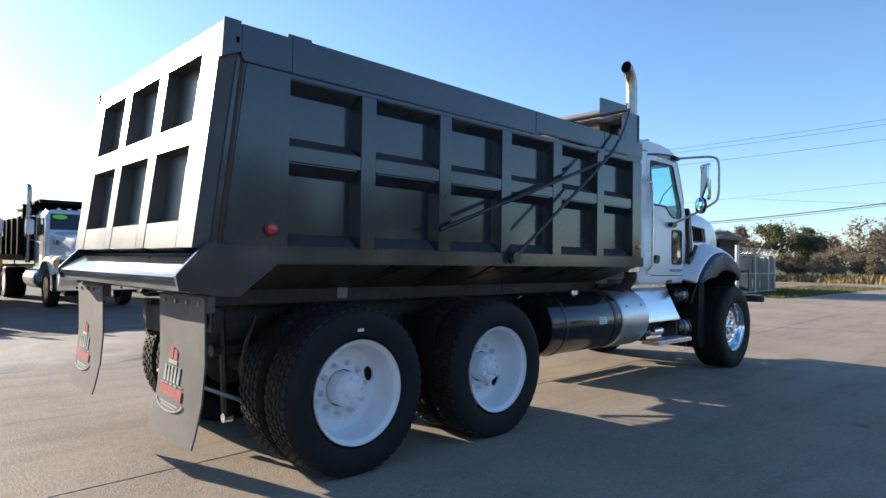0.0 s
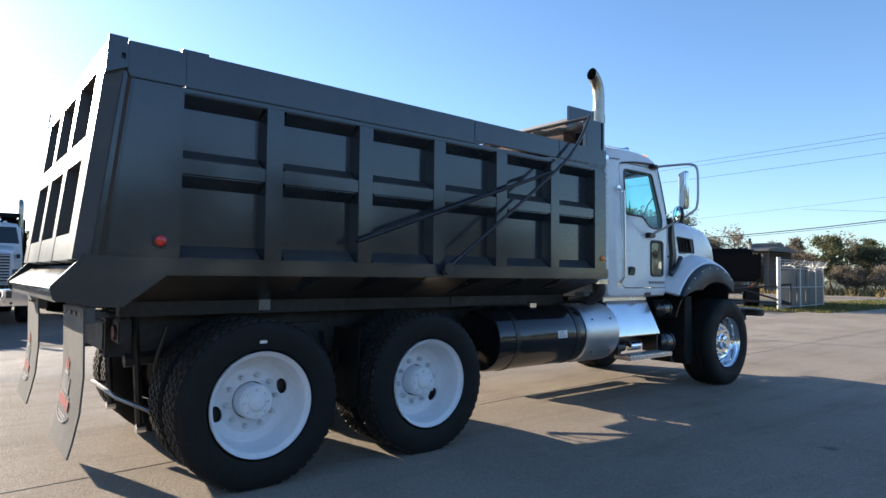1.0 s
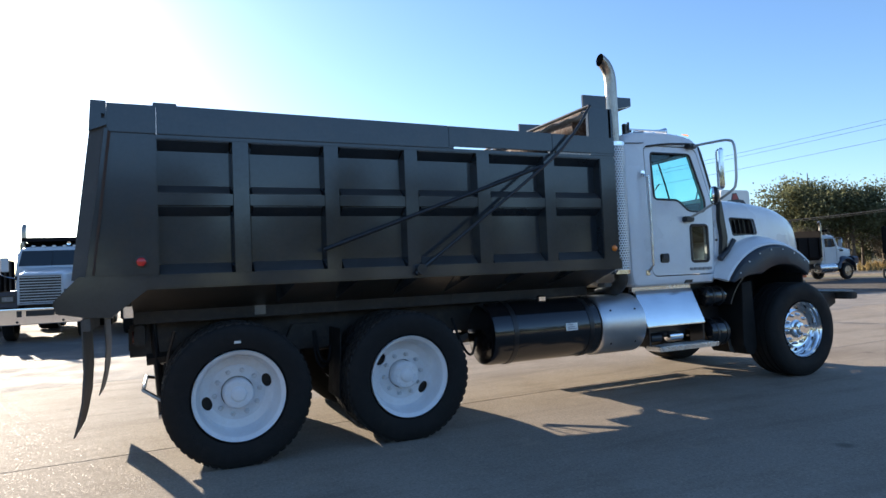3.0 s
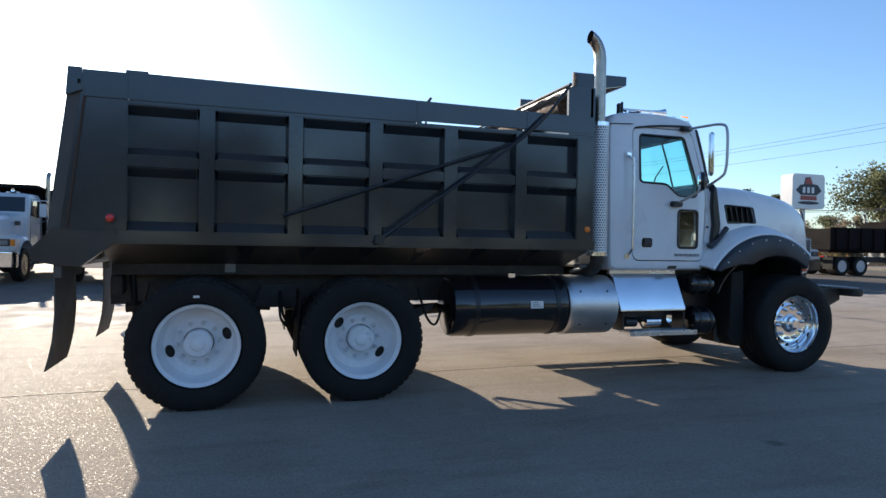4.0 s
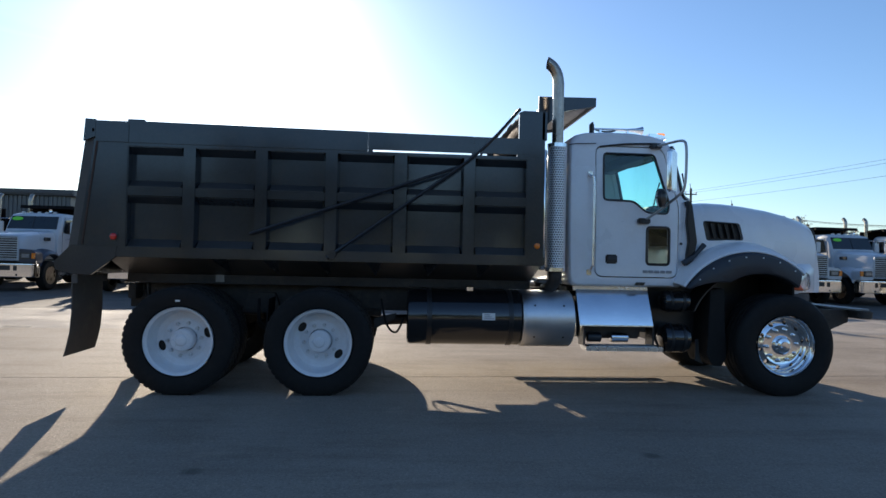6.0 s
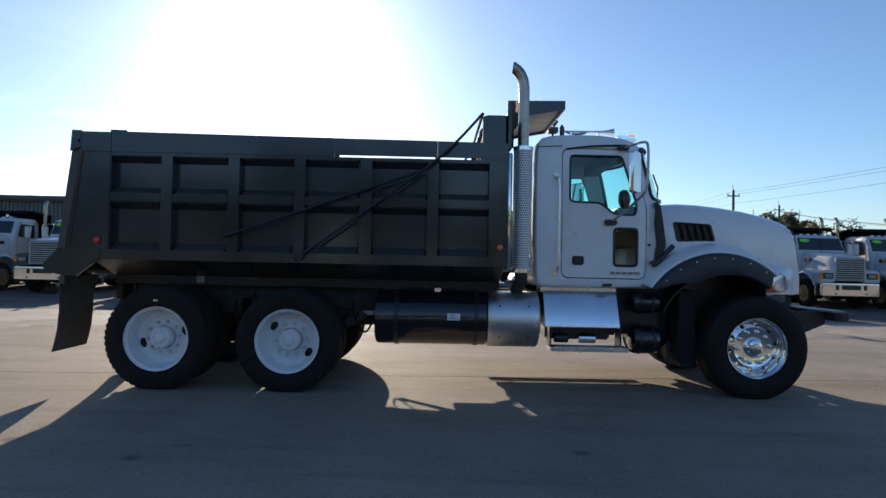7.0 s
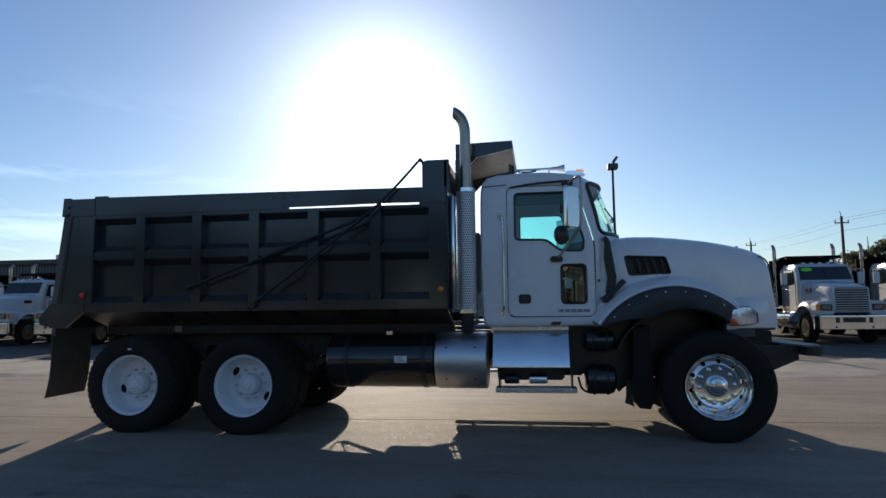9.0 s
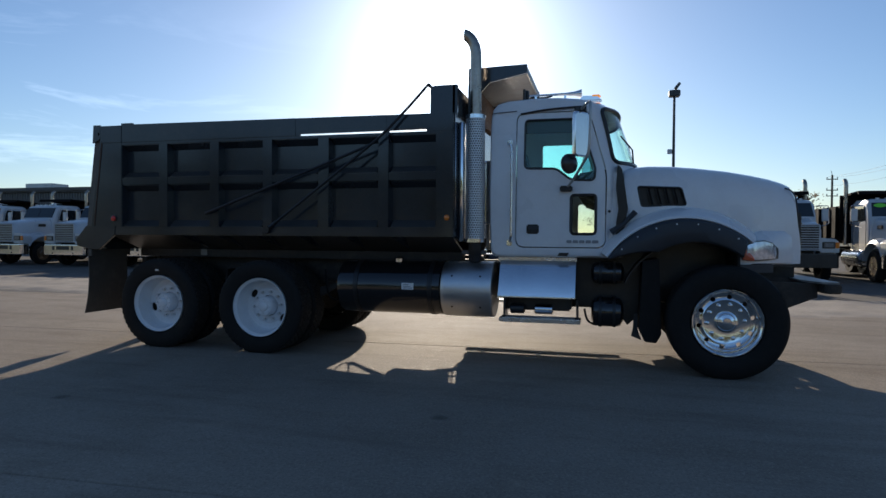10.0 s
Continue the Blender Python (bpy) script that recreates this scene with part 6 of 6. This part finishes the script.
    for s in (-1, 1):
        part("tow_hole", box(B(), s * 0.50 - 0.06, s * 0.50 + 0.06, -0.004, 0.02, 0.70, 0.87, 0.002), BLACK, bp)
        part("fog_hole", cyl(B(), (s * 0.55, -0.003, 0.56), (s * 0.55, 0.02, 0.56), 0.035, seg=10), BLACK, bp)
    # frame and bed
    part("frame", box(B(), -0.45, 0.45, 0.4, 8.8, 0.72, 1.02), FRAME, t)
    part("bed", prism(B(), [(-1.02, 1.25), (1.02, 1.25), (1.20, 1.45), (1.20, 2.62), (1.14, 2.62), (1.14, 1.5), (-1.14, 1.5), (-1.14, 2.62), (-1.20, 2.62), (-1.20, 1.45)], 3.75, 8.9, "y"), DARKBED, t)
    part("tailgate", box(B(), -1.2, 1.2, 8.9, 8.96, 1.4, 2.55, 0.01), DARKBED, t)
    part("rear_bar", box(B(), -1.1, 1.1, 8.95, 9.03, 0.98, 1.10, 0.01), FRAME, t)
    for s in (-1, 1):
        part("tail_lamp", box(B(), s * 0.8 - 0.1, s * 0.8 + 0.1, 9.03, 9.05, 1.0, 1.07), RED, t)
        part("rear_flap", box(B(), s * 0.9 - 0.3, s * 0.9 + 0.3, 8.75, 8.77, 0.35, 1.0), RUBBER, t)
    part("bed_front", box(B(), -1.2, 1.2, 3.70, 3.76, 1.45, 3.0, 0.01), DARKBED, t)
    part("cab_shield", prism(B(), [(3.76, 2.98), (3.76, 3.06), (2.75, 3.10), (2.70, 2.98), (2.76, 2.98), (2.80, 3.04)], -0.95, 0.95, "x"), DARKBED, t)
    for s in (-1, 1):
        for k in range(6):
            part("bed_rib", box(B(), s * 1.2, s * 1.28, 3.9 + 0.92 * k, 4.02 + 0.92 * k, 1.45, 2.6, 0.006), DARKBED, t)
    return t


GRILLEB = mat("grille_bars", (0.52, 0.54, 0.57), 0.4, 0.5, 0.15, 6, 0.05, 60)
BGGLASS = mat("parked_glass", (0.02, 0.026, 0.03), 0.06, 0, 0.1, 3, 0, 20, 0.5)
kinds = {
    "a": parked_truck(BGWHITE, NAVY, CHROME, False, GRILLEB, label="white truck with dark fenders and chrome bumper, parked in a row"),
    "c": parked_truck(BGWHITE, BGWHITE, CHROME, True, GRILLEB, label="white truck with a green windscreen sticker, parked in a row"),
    "d": parked_truck(BGWHITE, BGWHITE, BLACK, True, GRILLEB, label="white truck with a black bumper and green sticker"),
    "e": parked_truck(BGWHITE, NAVY, CHROME, True, GRILLEB, label="white truck with dark fenders and green windscreen sticker"),
    "w": parked_truck(BGWHITE, BGWHITE, CHROME, False, GRILLEB, label="plain white truck with a chrome bumper, parked in a row"),
}
first = {}
for kind, x, y, yaw in (("c", 5.0, 18.6, 0), ("e", 1.72, 18.6, 1), ("a", -1.36, 18.6, -1), ("c", -4.7, 18.6, 1), ("e", -8.68, 18.6, 0), ("c", -11.9, 18.6, 1), ("w", -15.25, 18.6, 0), ("w", -18.6, 18.6, -1), ("a", -22.0, 18.7, 1),
                        ("c", 9.4, 18.7, 0), ("d", 13.65, 18.6, 0), ("c", 17.1, 18.6, 0), ("c", 20.15, 18.6, -1), ("c", 23.05, 18.6, 1), ("d", 26.05, 18.6, 0), ("a", 41.7, 24.1, 90), ("a", 38.0, 17.35, 117)):
    if kind not in first:
        first[kind] = kinds[kind]
        kinds[kind].matrix_basis = pose(x, y, -0.03, 0, 0, yaw)
    else:
        copy_thing(kinds[kind], pose(x, y, -0.03, 0, 0, yaw))

# ---------- corner fence ----------
fence = thing("fence", (30, 10.9, 0), "chain-link fence with grey slats and barbed wire on top", "fence")
FP = [(29.2, 10.82), (31.9, 10.97), (34.3, 11.18), (35.8, 11.36), (37.4, 12.6)]
for i, (x, y) in enumerate(FP):
    r = 0.085 if i == 0 else 0.04
    h = 2.32 if i == 0 else 2.25
    p = part("post", cyl(B(), (x, y, -0.1), (x, y, h - 0.35 if i else h), r, seg=14), GALV, fence)
    if i:
        part("barb_arm", tube(B(), [(x, y, h - 0.37), (x + 0.05, y - 0.2, h)], 0.02, 6), GALV, p)
for (xa, ya), (xb, yb) in zip(FP, FP[1:]):
    for z in (0.12, 1.0, 1.85):
        part("rail", tube(B(), [(xa, ya, z), (xb, yb, z)], 0.022, 6), GALV, fence)
    n = int(math.hypot(xb - xa, yb - ya) / 0.095)
    d = Vector((xb - xa, yb - ya, 0)).normalized()
    q = Vector((-d.y, d.x, 0)) * 0.004
    v, f = [], []
    for k in range(n):
        if rng.random() < 0.07:
            continue
        wide = rng.uniform(0.062, 0.086)
        a, b = Vector((xa, ya, 0)) + d * (0.095 * k + 0.005), Vector((xa, ya, 0)) + d * (0.095 * k + wide)
        m0 = len(v)
        zt = 1.83 + rng.uniform(-0.10, 0.03)
        for p in (a - q, b - q, b + q, a + q):
            v += [(p.x, p.y, 0.08), (p.x, p.y, zt)]
        for s in range(4):
            i0, i1 = m0 + 2 * s, m0 + 2 * ((s + 1) % 4)
            f.append((i0, i1, i1 + 1, i0 + 1))
        f.append((m0 + 1, m0 + 3, m0 + 5, m0 + 7))
    me = bpy.data.meshes.new("slats")
    me.from_pydata([Vector(p) - fence.location for p in v], [], f)
    me.materials.append(SLATM)
    o = new("slats", me)
    o.parent = fence
    tagged(o, kind="stuff")
    L = math.hypot(xb - xa, yb - ya)
    pts = []
    for k in range(int(L * 26)):
        t = k / 26
        a = k * 0.9
        pts.append((xa + d.x * t + 0.02, ya + d.y * t + 0.15 * math.cos(a) - 0.1, 2.08 + 0.15 * math.sin(a)))
    part("barbed_wire", tube(B(), pts, 0.006, 4), GALV, fence)
    for z in (1.95, 2.1, 2.22):
        part("barbed_wire", tube(B(), [(xa, ya - 0.12, z), (xb, yb - 0.12, z)], 0.006, 4), GALV, fence)

gate = thing("barrier_gate", (29.6, 10.5, 0), "brown steel pipe swing gate hung on the fence post", "gate")
for name, a, b in (("top_bar", (29.6, 10.5, 1.14), (27.2, 13.1, 0.78)), ("bottom_bar", (29.6, 10.5, 0.28), (27.2, 13.1, 0.50)), ("end_bar", (27.2, 13.1, 0.80), (27.2, 13.1, 0.48)), ("hinge_bar", (29.6, 10.5, 1.2), (29.6, 10.5, 0.2)), ("brace", (29.6, 10.5, 0.30), (28.2, 12.02, 0.92)), ("prop", (27.3, 13.0, 0.5), (27.3, 13.0, -0.05))):
    part(name, tube(B(), [a, b], 0.045, 8), FRAME, gate)

# ---------- company sign ----------
sign = thing("pole_sign", (34.64, 26.42, 0), "white rounded company sign box on a steel pole", "sign")
nrm = Vector((0, -1, 0))
right = Vector((1, 0, 0))
SC = Vector((34.64, 26.42, 4.81))
def on_sign(u, w, out):
    if abs(out) > 0.5:     # things on the face
        u, out = u * 0.86, out - 0.178
    return SC + right * u + Vector((0, 0, w)) + nrm * out
def sign_plate(name, pts, o0, o1, m, parent, label="", bev=0.0):
    bm = B()
    a, b = [on_sign(u, w, o0) for u, w in pts], [on_sign(u, w, o1) for u, w in pts]
    loft(bm, [a, b])
    return part(name, bm, m, parent, label)
boxp = sign_plate("sign_box", round_poly([(-1.245, -1.03), (1.245, -1.03), (1.245, 1.03), (-1.245, 1.03)], 0.26, 6), -0.42, 0.42, SIGNW, sign)
part("pole", cyl(B(), (34.64, 26.42, -0.1), (34.64, 26.42, 3.80), 0.16, seg=18), SIGNW, sign)
sign_plate("logo_shape", [(-1.15, 0.05), (-0.75, 0.38), (-0.45, 0.40), (-0.30, 0.82), (0.12, 0.86), (0.35, 0.45), (0.8, 0.40), (1.15, 0.05), (0.7, -0.22), (-0.7, -0.22)], 0.6, 0.612, DARKINK, boxp)
sign_plate("logo_shape", [(-0.35, 0.42), (-0.22, 0.78), (0.10, 0.80), (0.30, 0.45)], 0.612, 0.622, REDINK, boxp)
sign_plate("logo_bar", [(-0.75, -0.52), (0.75, -0.52), (0.70, -0.26), (-0.70, -0.26)], 0.6, 0.612, REDINK, boxp)
for u in (-0.55, -0.15, 0.25):
    sign_plate("logo_bar", [(u, -0.10), (u + 0.22, -0.10), (u + 0.22, 0.25), (u, 0.25)], 0.612, 0.624, SIGNW, boxp)
sign_plate("logo_shape", [(0.95 * math.cos(2 * math.pi * k / 24), -0.68 + 0.10 * math.sin(2 * math.pi * k / 24)) for k in range(24)], 0.6, 0.612, DARKINK, boxp)

# ---------- lamp, power poles, wires ----------
lamp = thing("area_light", (10.3, 23.9, 0), "tall dark pole with floodlights on top", "street lamp")
part("pole", cyl(B(), (10.3, 23.9, -0.1), (10.3, 23.9, 7.3), 0.075, 0.05, 12), BLACK, lamp)
part("lamp_head", box(B(), 10.08, 10.52, 23.7, 24.1, 7.20, 7.45, 0.03), BLACK, lamp)
part("camera_arm", tube(B(), [(10.3, 23.9, 7.4), (10.38, 23.9, 7.58)], 0.03, 6), BLACK, lamp)
part("flood_head", prism(B(), [(10.28, 7.55), (10.46, 7.78), (10.55, 7.72), (10.40, 7.50)], 23.8, 24.0), BLACK, lamp)
part("pole_box", box(B(), 10.05, 10.24, 23.85, 23.95, 4.85, 5.05, 0.02), BGWHITE, lamp)


def power_pole(x, y, h, arms):
    p = thing("power_pole", (x, y, 0), "weathered wooden power pole with crossarm", "power pole", "power poles")
    part("pole", cyl(B(), (x, y, -0.2), (x, y, h), 0.16, 0.11, 12), WOODP, p)
    for z in arms:
        a = part("crossarm", box(B(), x - 0.62, x + 0.62, y - 0.05, y + 0.05, z - 0.05, z + 0.05), WOODP, p)
        for dx in (-0.55, 0.55):
            part("insulator", lathe(B(), [(0.03, 0), (0.06, 0.04), (0.05, 0.12), (0.06, 0.16), (0.02, 0.22)], (x + dx, y, z + 0.06), 10, "z"), GALV, a)
    part("pole_pin", cyl(B(), (x - 0.02, y, h), (x - 0.1, y, h + 0.5), 0.03, seg=6), WOODP, p)


power_pole(34.5, 57.4, 9.1, (8.5,))
power_pole(33.9, 80.0, 9.1, (8.6, 7.3, 6.6))
power_pole(46.2, -14.0, 11.6, (11.0,))
power_pole(48.3, 74.0, 9.4, (8.8,))


def wire(a, b, sag, r, label):
    a, b = Vector(a), Vector(b)
    pts = [a.lerp(b, k / 24) - Vector((0, 0, 4 * sag * (k / 24) * (1 - k / 24))) for k in range(25)]
    solid("wire", tube(B(), pts, r, 5), CABLE, label, "wire", "power lines")


for dz, dx in ((0.25, -0.7), (0.25, 0.7), (-0.75, 0)):
    wire((34.5 + dx, 57.4, 8.5 + dz), (46.2 + dx, -14, 11.0 + dz), 0.9, 0.010, "thin power line hung between poles")
    wire((34.5 + dx, 57.4, 8.5 + dz), (33.9 + dx, 80.0, 8.6 + dz), 0.3, 0.010, "thin power line hung between poles")
wire((93.8, 88.6, 9.2), (46.2, -14, 7.75), 0.15, 0.012, "thin power line hung between poles")
wire((55.4, 19.6, 7.1), (46.2, -14, 3.2), 0.1, 0.010, "thin service wire dropped from a power line")
wire((48.3, 74, 8.65), (46.8, -14, 8.65), 4.2, 0.032, "thick dark cable hung between poles")
wire((48.3, 74, 8.55), (46.8, -14, 8.50), 4.2, 0.016, "thin power line hung between poles")

# ---------- long metal building across the yard ----------
hall = thing("metal_building", (-49, 52, 0), "long low metal building with a dark roof edge", "building")
part("wall", box(B(), -78, -20.2, 46, 60, -0.1, 5.55), SIDING, hall)
bm = B()
for k in range(180):
    x = -77.9 + k * 0.32
    box(bm, x, x + 0.09, 45.94, 46.0, 0, 5.5)
o = part("wall_ribs", bm, SIDING, hall)
tagged(o, kind="stuff")
part("roof", prism(B(), [(45.6, 5.5), (45.6, 5.95), (53, 6.3), (60.4, 5.95), (60.4, 5.5)], -78.4, -19.8, "x"), ROOFM, hall, "dark sheet metal roof with a deep edge")
part("gutter", box(B(), -78.4, -19.8, 45.45, 45.6, 5.62, 5.78, 0.02), ROOFM, hall)
for x in (-70, -56, -42, -28):
    d = part("bay_door", box(B(), x - 2.2, x + 2.2, 45.9, 45.97, 0, 4.2), ROOFM, hall)
for x in (-47.8, -35.0):
    part("roof_unit", box(B(), x - 1.7, x + 1.7, 47, 49, 5.98, 6.50, 0.04), BGWHITE, hall)
shed = thing("shed_house", (-26, 70, 0), "small house roof beyond the parked trucks", "house")
part("wall", box(B(), -31.5, -20.5, 66, 74, -0.1, 4.2), SIDING, shed)
part("roof", prism(B(), [(-32, 4.1), (-26, 7.4), (-20, 4.1)], 65.5, 74.5, "y"), ROOFM, shed)
low = thing("long_shed", (63, 25.7, 0), "low dark open shed beyond the road", "building")
part("back_wall", box(B(), 65.5, 65.7, 24.4, 27.0, -0.1, 3.9), ROOFM, low)
for y in (24.5, 25.7, 26.9):
    part("post", box(B(), 60.5, 60.7, y - 0.09, y + 0.09, -0.1, 3.95), WOODP, low)
part("roof", prism(B(), [(59.8, 3.95), (59.8, 4.12), (63, 4.55), (66.3, 4.12), (66.3, 3.95)], 24.1, 27.3, "y"), ROOFM, low, "dark sheet metal roof")
part("roof_cap", prism(B(), [(62.3, 4.42), (62.3, 4.72), (63, 4.85), (63.8, 4.72), (63.8, 4.42)], 24.4, 26.8, "y"), ROOFM, low)


# ---------- trees ----------
def tree_parts(seed, h, spread, base, leaf, kind, n, fine=1.0):
    r = random.Random(seed)
    tb = B()
    tips = []
    top = Vector((r.uniform(-0.3, 0.3), r.uniform(-0.3, 0.3), h * 0.92))
    trunk = [Vector((0, 0, -0.2)).lerp(top, k / 6) + Vector((r.uniform(-0.12, 0.12), r.uniform(-0.12, 0.12), 0)) * (k > 0) for k in range(7)]
    tube(tb, trunk, [0.022 * h * (1 - 0.85 * k / 6) for k in range(7)], 7)
    for k in range(15 if kind == "bare" else 11):
        f = r.uniform(base, 0.97)
        p = Vector((0, 0, 0)).lerp(top, f)
        a = r.uniform(0, 2 * math.pi)
        ln = spread * (1.15 - 0.75 * f if kind != "pine" else 1.0 - 0.35 * abs(f - 0.75)) * r.uniform(0.55, 1.1)
        q = p + Vector((math.cos(a) * ln, math.sin(a) * ln, ln * r.uniform(0.1, 0.7)))
        m = p.lerp(q, 0.5) + Vector((0, 0, 0.1 * ln))
        tube(tb, [p, m, q], [0.008 * h, 0.005 * h, 0.002 * h], 5)
        tips += [m, q]
        for _ in range(4 if kind == "bare" else 2):
            s = q + Vector((r.uniform(-1, 1), r.uniform(-1, 1), r.uniform(-0.2, 0.9))) * ln * 0.45
            tube(tb, [m.lerp(q, r.random()), s], [0.003 * h, 0.0012 * h], 4)
            tips.append(s)
    v, fc = [], []
    for _ in range(n):
        c = r.choice(tips)
        sd = spread * (0.16 if kind == "pine" else 0.13 if kind == "bare" else 0.2)
        p = c + Vector((r.gauss(0, sd), r.gauss(0, sd), r.gauss(0, sd * (0.45 if kind == "pine" else 0.8))))
        s = r.uniform(0.07, 0.16) if kind != "bush" else r.uniform(0.06, 0.13)
        s *= fine
        u = Vector((r.gauss(0, 1), r.gauss(0, 1), r.gauss(0, 1))).normalized()
        w = u.orthogonal().normalized() * s
        u = u * s * 1.3
        n0 = len(v)
        v += [p - u - w * 0.4, p + w, p + u, p - w * 0.8 + u * 0.2]
        fc.append((n0, n0 + 1, n0 + 2, n0 + 3))
    me = bpy.data.meshes.new("crown")
    me.from_pydata(v, [], fc)
    me.materials.append(leaf)
    return to_mesh(tb, "trunk"), me


def tree_of(label, *args):
    t = thing("tree", (0, 0, 0), label, "tree", "trees beyond the road")
    tm, cm = tree_parts(*args)
    tm.materials.append(BARK)
    for nm, me in (("trunk", tm), ("crown", cm)):
        o = new(nm, me)
        o.parent = t
    return t


TREES = [tree_of("scrubby green-brown tree with an uneven crown", 11, 7.2, 2.6, 0.25, LEAFG, "oak", 5400),
         tree_of("brown half-bare tree with thin branches", 12, 7.5, 2.5, 0.25, LEAFB, "bare", 2600),
         tree_of("tall pine with flat clumps of needles", 13, 10.5, 2.6, 0.55, LEAFG, "pine", 5000),
         tree_of("brown leafy shrub tree", 14, 5.0, 2.3, 0.12, LEAFB, "bush", 6000),
         tree_of("dark green leafy tree", 15, 6.2, 2.8, 0.15, LEAFG, "bush", 6000),
         tree_of("bare grey winter tree with fine twigs", 16, 8.0, 2.8, 0.3, LEAFB, "bare", 350),
         tree_of("tan-brown leafy tree with fine foliage", 17, 6.6, 2.7, 0.12, LEAFB, "oak", 17000, 0.6),
         tree_of("olive green tree with a dense fine crown", 18, 7.6, 2.7, 0.2, LEAFG, "oak", 17000, 0.6),
         tree_of("slender pine with a small ragged crown", 19, 10.5, 1.35, 0.72, LEAFG, "pine", 2600)]
used = set()


def plant(k, x, y, s, a):
    m = pose(x, y, -0.14, 0, 0, a) @ Matrix.Scale(s, 4)
    if k not in used:
        used.add(k)
        TREES[k].matrix_basis = m
        return
    c = copy_thing(TREES[k], pose(x, y, -0.14, 0, 0, a))
    c.scale = (s, s, s)


rt = random.Random(21)
for k in range(84):       # the wood beyond the road
    y = -45 + 1.5 * k + rt.uniform(-1, 1)
    x = 84 + rt.uniform(-3, 9) + max(0, (y - 30) * 0.1)
    plant(rt.choice((0, 1, 3, 4, 0, 5, 1, 3, 5)), x, y, rt.uniform(0.55, 0.95), rt.uniform(0, 360))
for k in range(24):       # behind the parked row
    plant(rt.choice((0, 3, 3, 5, 1)), 40 + 1.9 * k + rt.uniform(-1, 1), 72 - 0.55 * k + rt.uniform(-3, 3), rt.uniform(0.65, 0.95) * (0.75 if k > 13 else 1), rt.uniform(0, 360))
for k in range(52):       # lower brush in front of it
    plant(rt.choice((3, 3, 4)), 79 + rt.uniform(-2, 3), -40 + 2.1 * k + rt.uniform(-1, 1), rt.uniform(0.35, 0.6), rt.uniform(0, 360))
for k in range(15):       # unseen line of trees across the lot, added to darken the bed's reflections
    plant(rt.choice((0, 4, 0, 4)), -46 + 7.2 * k + rt.uniform(-1, 1), -50 + rt.uniform(-3, 3), rt.uniform(1.3, 1.7), rt.uniform(0, 360))
    plant(rt.choice((4, 4, 0)), -42 + 7.2 * k + rt.uniform(-1, 1), -44 + rt.uniform(-2, 2), rt.uniform(0.7, 1.1), rt.uniform(0, 360))
for k in range(34):       # far line behind the yard
    plant(rt.choice((0, 1, 5, 5, 3)), 8 + 3.0 * k + rt.uniform(-1, 1), 108 + rt.uniform(-6, 8), rt.uniform(0.85, 1.15), rt.uniform(0, 360))
for x, y, s in ((52, 76, 0.95), (44, 66, 0.75), (88, 12, 0.9), (92, 26, 0.74), (90, 2, 0.85), (70, 44, 0.7), (69.5, 41.4, 0.9)):
    plant(2, x, y, s, 40 * x)
for k, x, y, s in ((6, 72, 36, 0.95), (7, 75.5, 41.5, 1.08), (5, 75, 34.5, 1.0), (6, 78, 33, 0.65), (1, 74, 30, 0.8), (6, 74, 38, 0.9), (7, 71, 41, 1.05), (5, 73, 33, 0.9), (2, 37.7, 59.5, 0.78), (2, 39.4, 60.5, 0.7), (8, 60, 57.1, 0.88), (8, 60, 53.7, 0.78), (7, 60, 39.2, 1.42), (7, 61, 35.5, 1.22), (5, 80, 17, 0.9), (5, 80, 14.7, 0.85), (6, 58, 37.3, 0.65), (5, 62, 37, 0.75), (2, -30.6, 84, 1.0), (2, -33.5, 86, 0.9)):
    plant(k, x, y, s, 31 * y)

# ---------- concrete slabs ----------
SU, SV, GAP = 24.4, 4.6, 0.011
bm = box(B(), -SU / 2 + GAP / 2, SU / 2 - GAP / 2, -SV / 2 + GAP / 2, SV / 2 - GAP / 2, -0.12, 0.0)
bmesh.ops.bevel(bm, geom=[e for e in bm.edges if all(v.co.z > -0.01 for v in e.verts)], offset=0.006, segments=1, affect="EDGES")
slab_mesh = to_mesh(bm, "slab", 20)
slab_mesh.materials.append(CONCRETE)
pave = thing("pavement", (0, 0, 0), "pale worn concrete slabs with open joints", "pavement", kind="structure")
solid("joint_bed", box(B(), -32, 66, -21, 8.4, -0.14, -0.03), SOIL, "dark grit in the slab joints", "joint", kind="structure").rotation_euler.z = JA
rs = random.Random(9)
for i in range(-2, 2):
    for j in range(-5, 1):
        u, v = 18.1 + SU * (i + 0.5), 3.88 + SV * (j + 0.5)
        o = new("slab", slab_mesh)
        o.parent = pave
        c, s = math.cos(JA), math.sin(JA)
        o.matrix_basis = pose(u * c - (v - 3.88) * s, 3.88 + u * s + (v - 3.88) * c, rs.uniform(-0.003, 0.0), 0, 0, math.degrees(JA) + (180 if rs.random() < 0.5 else 0))
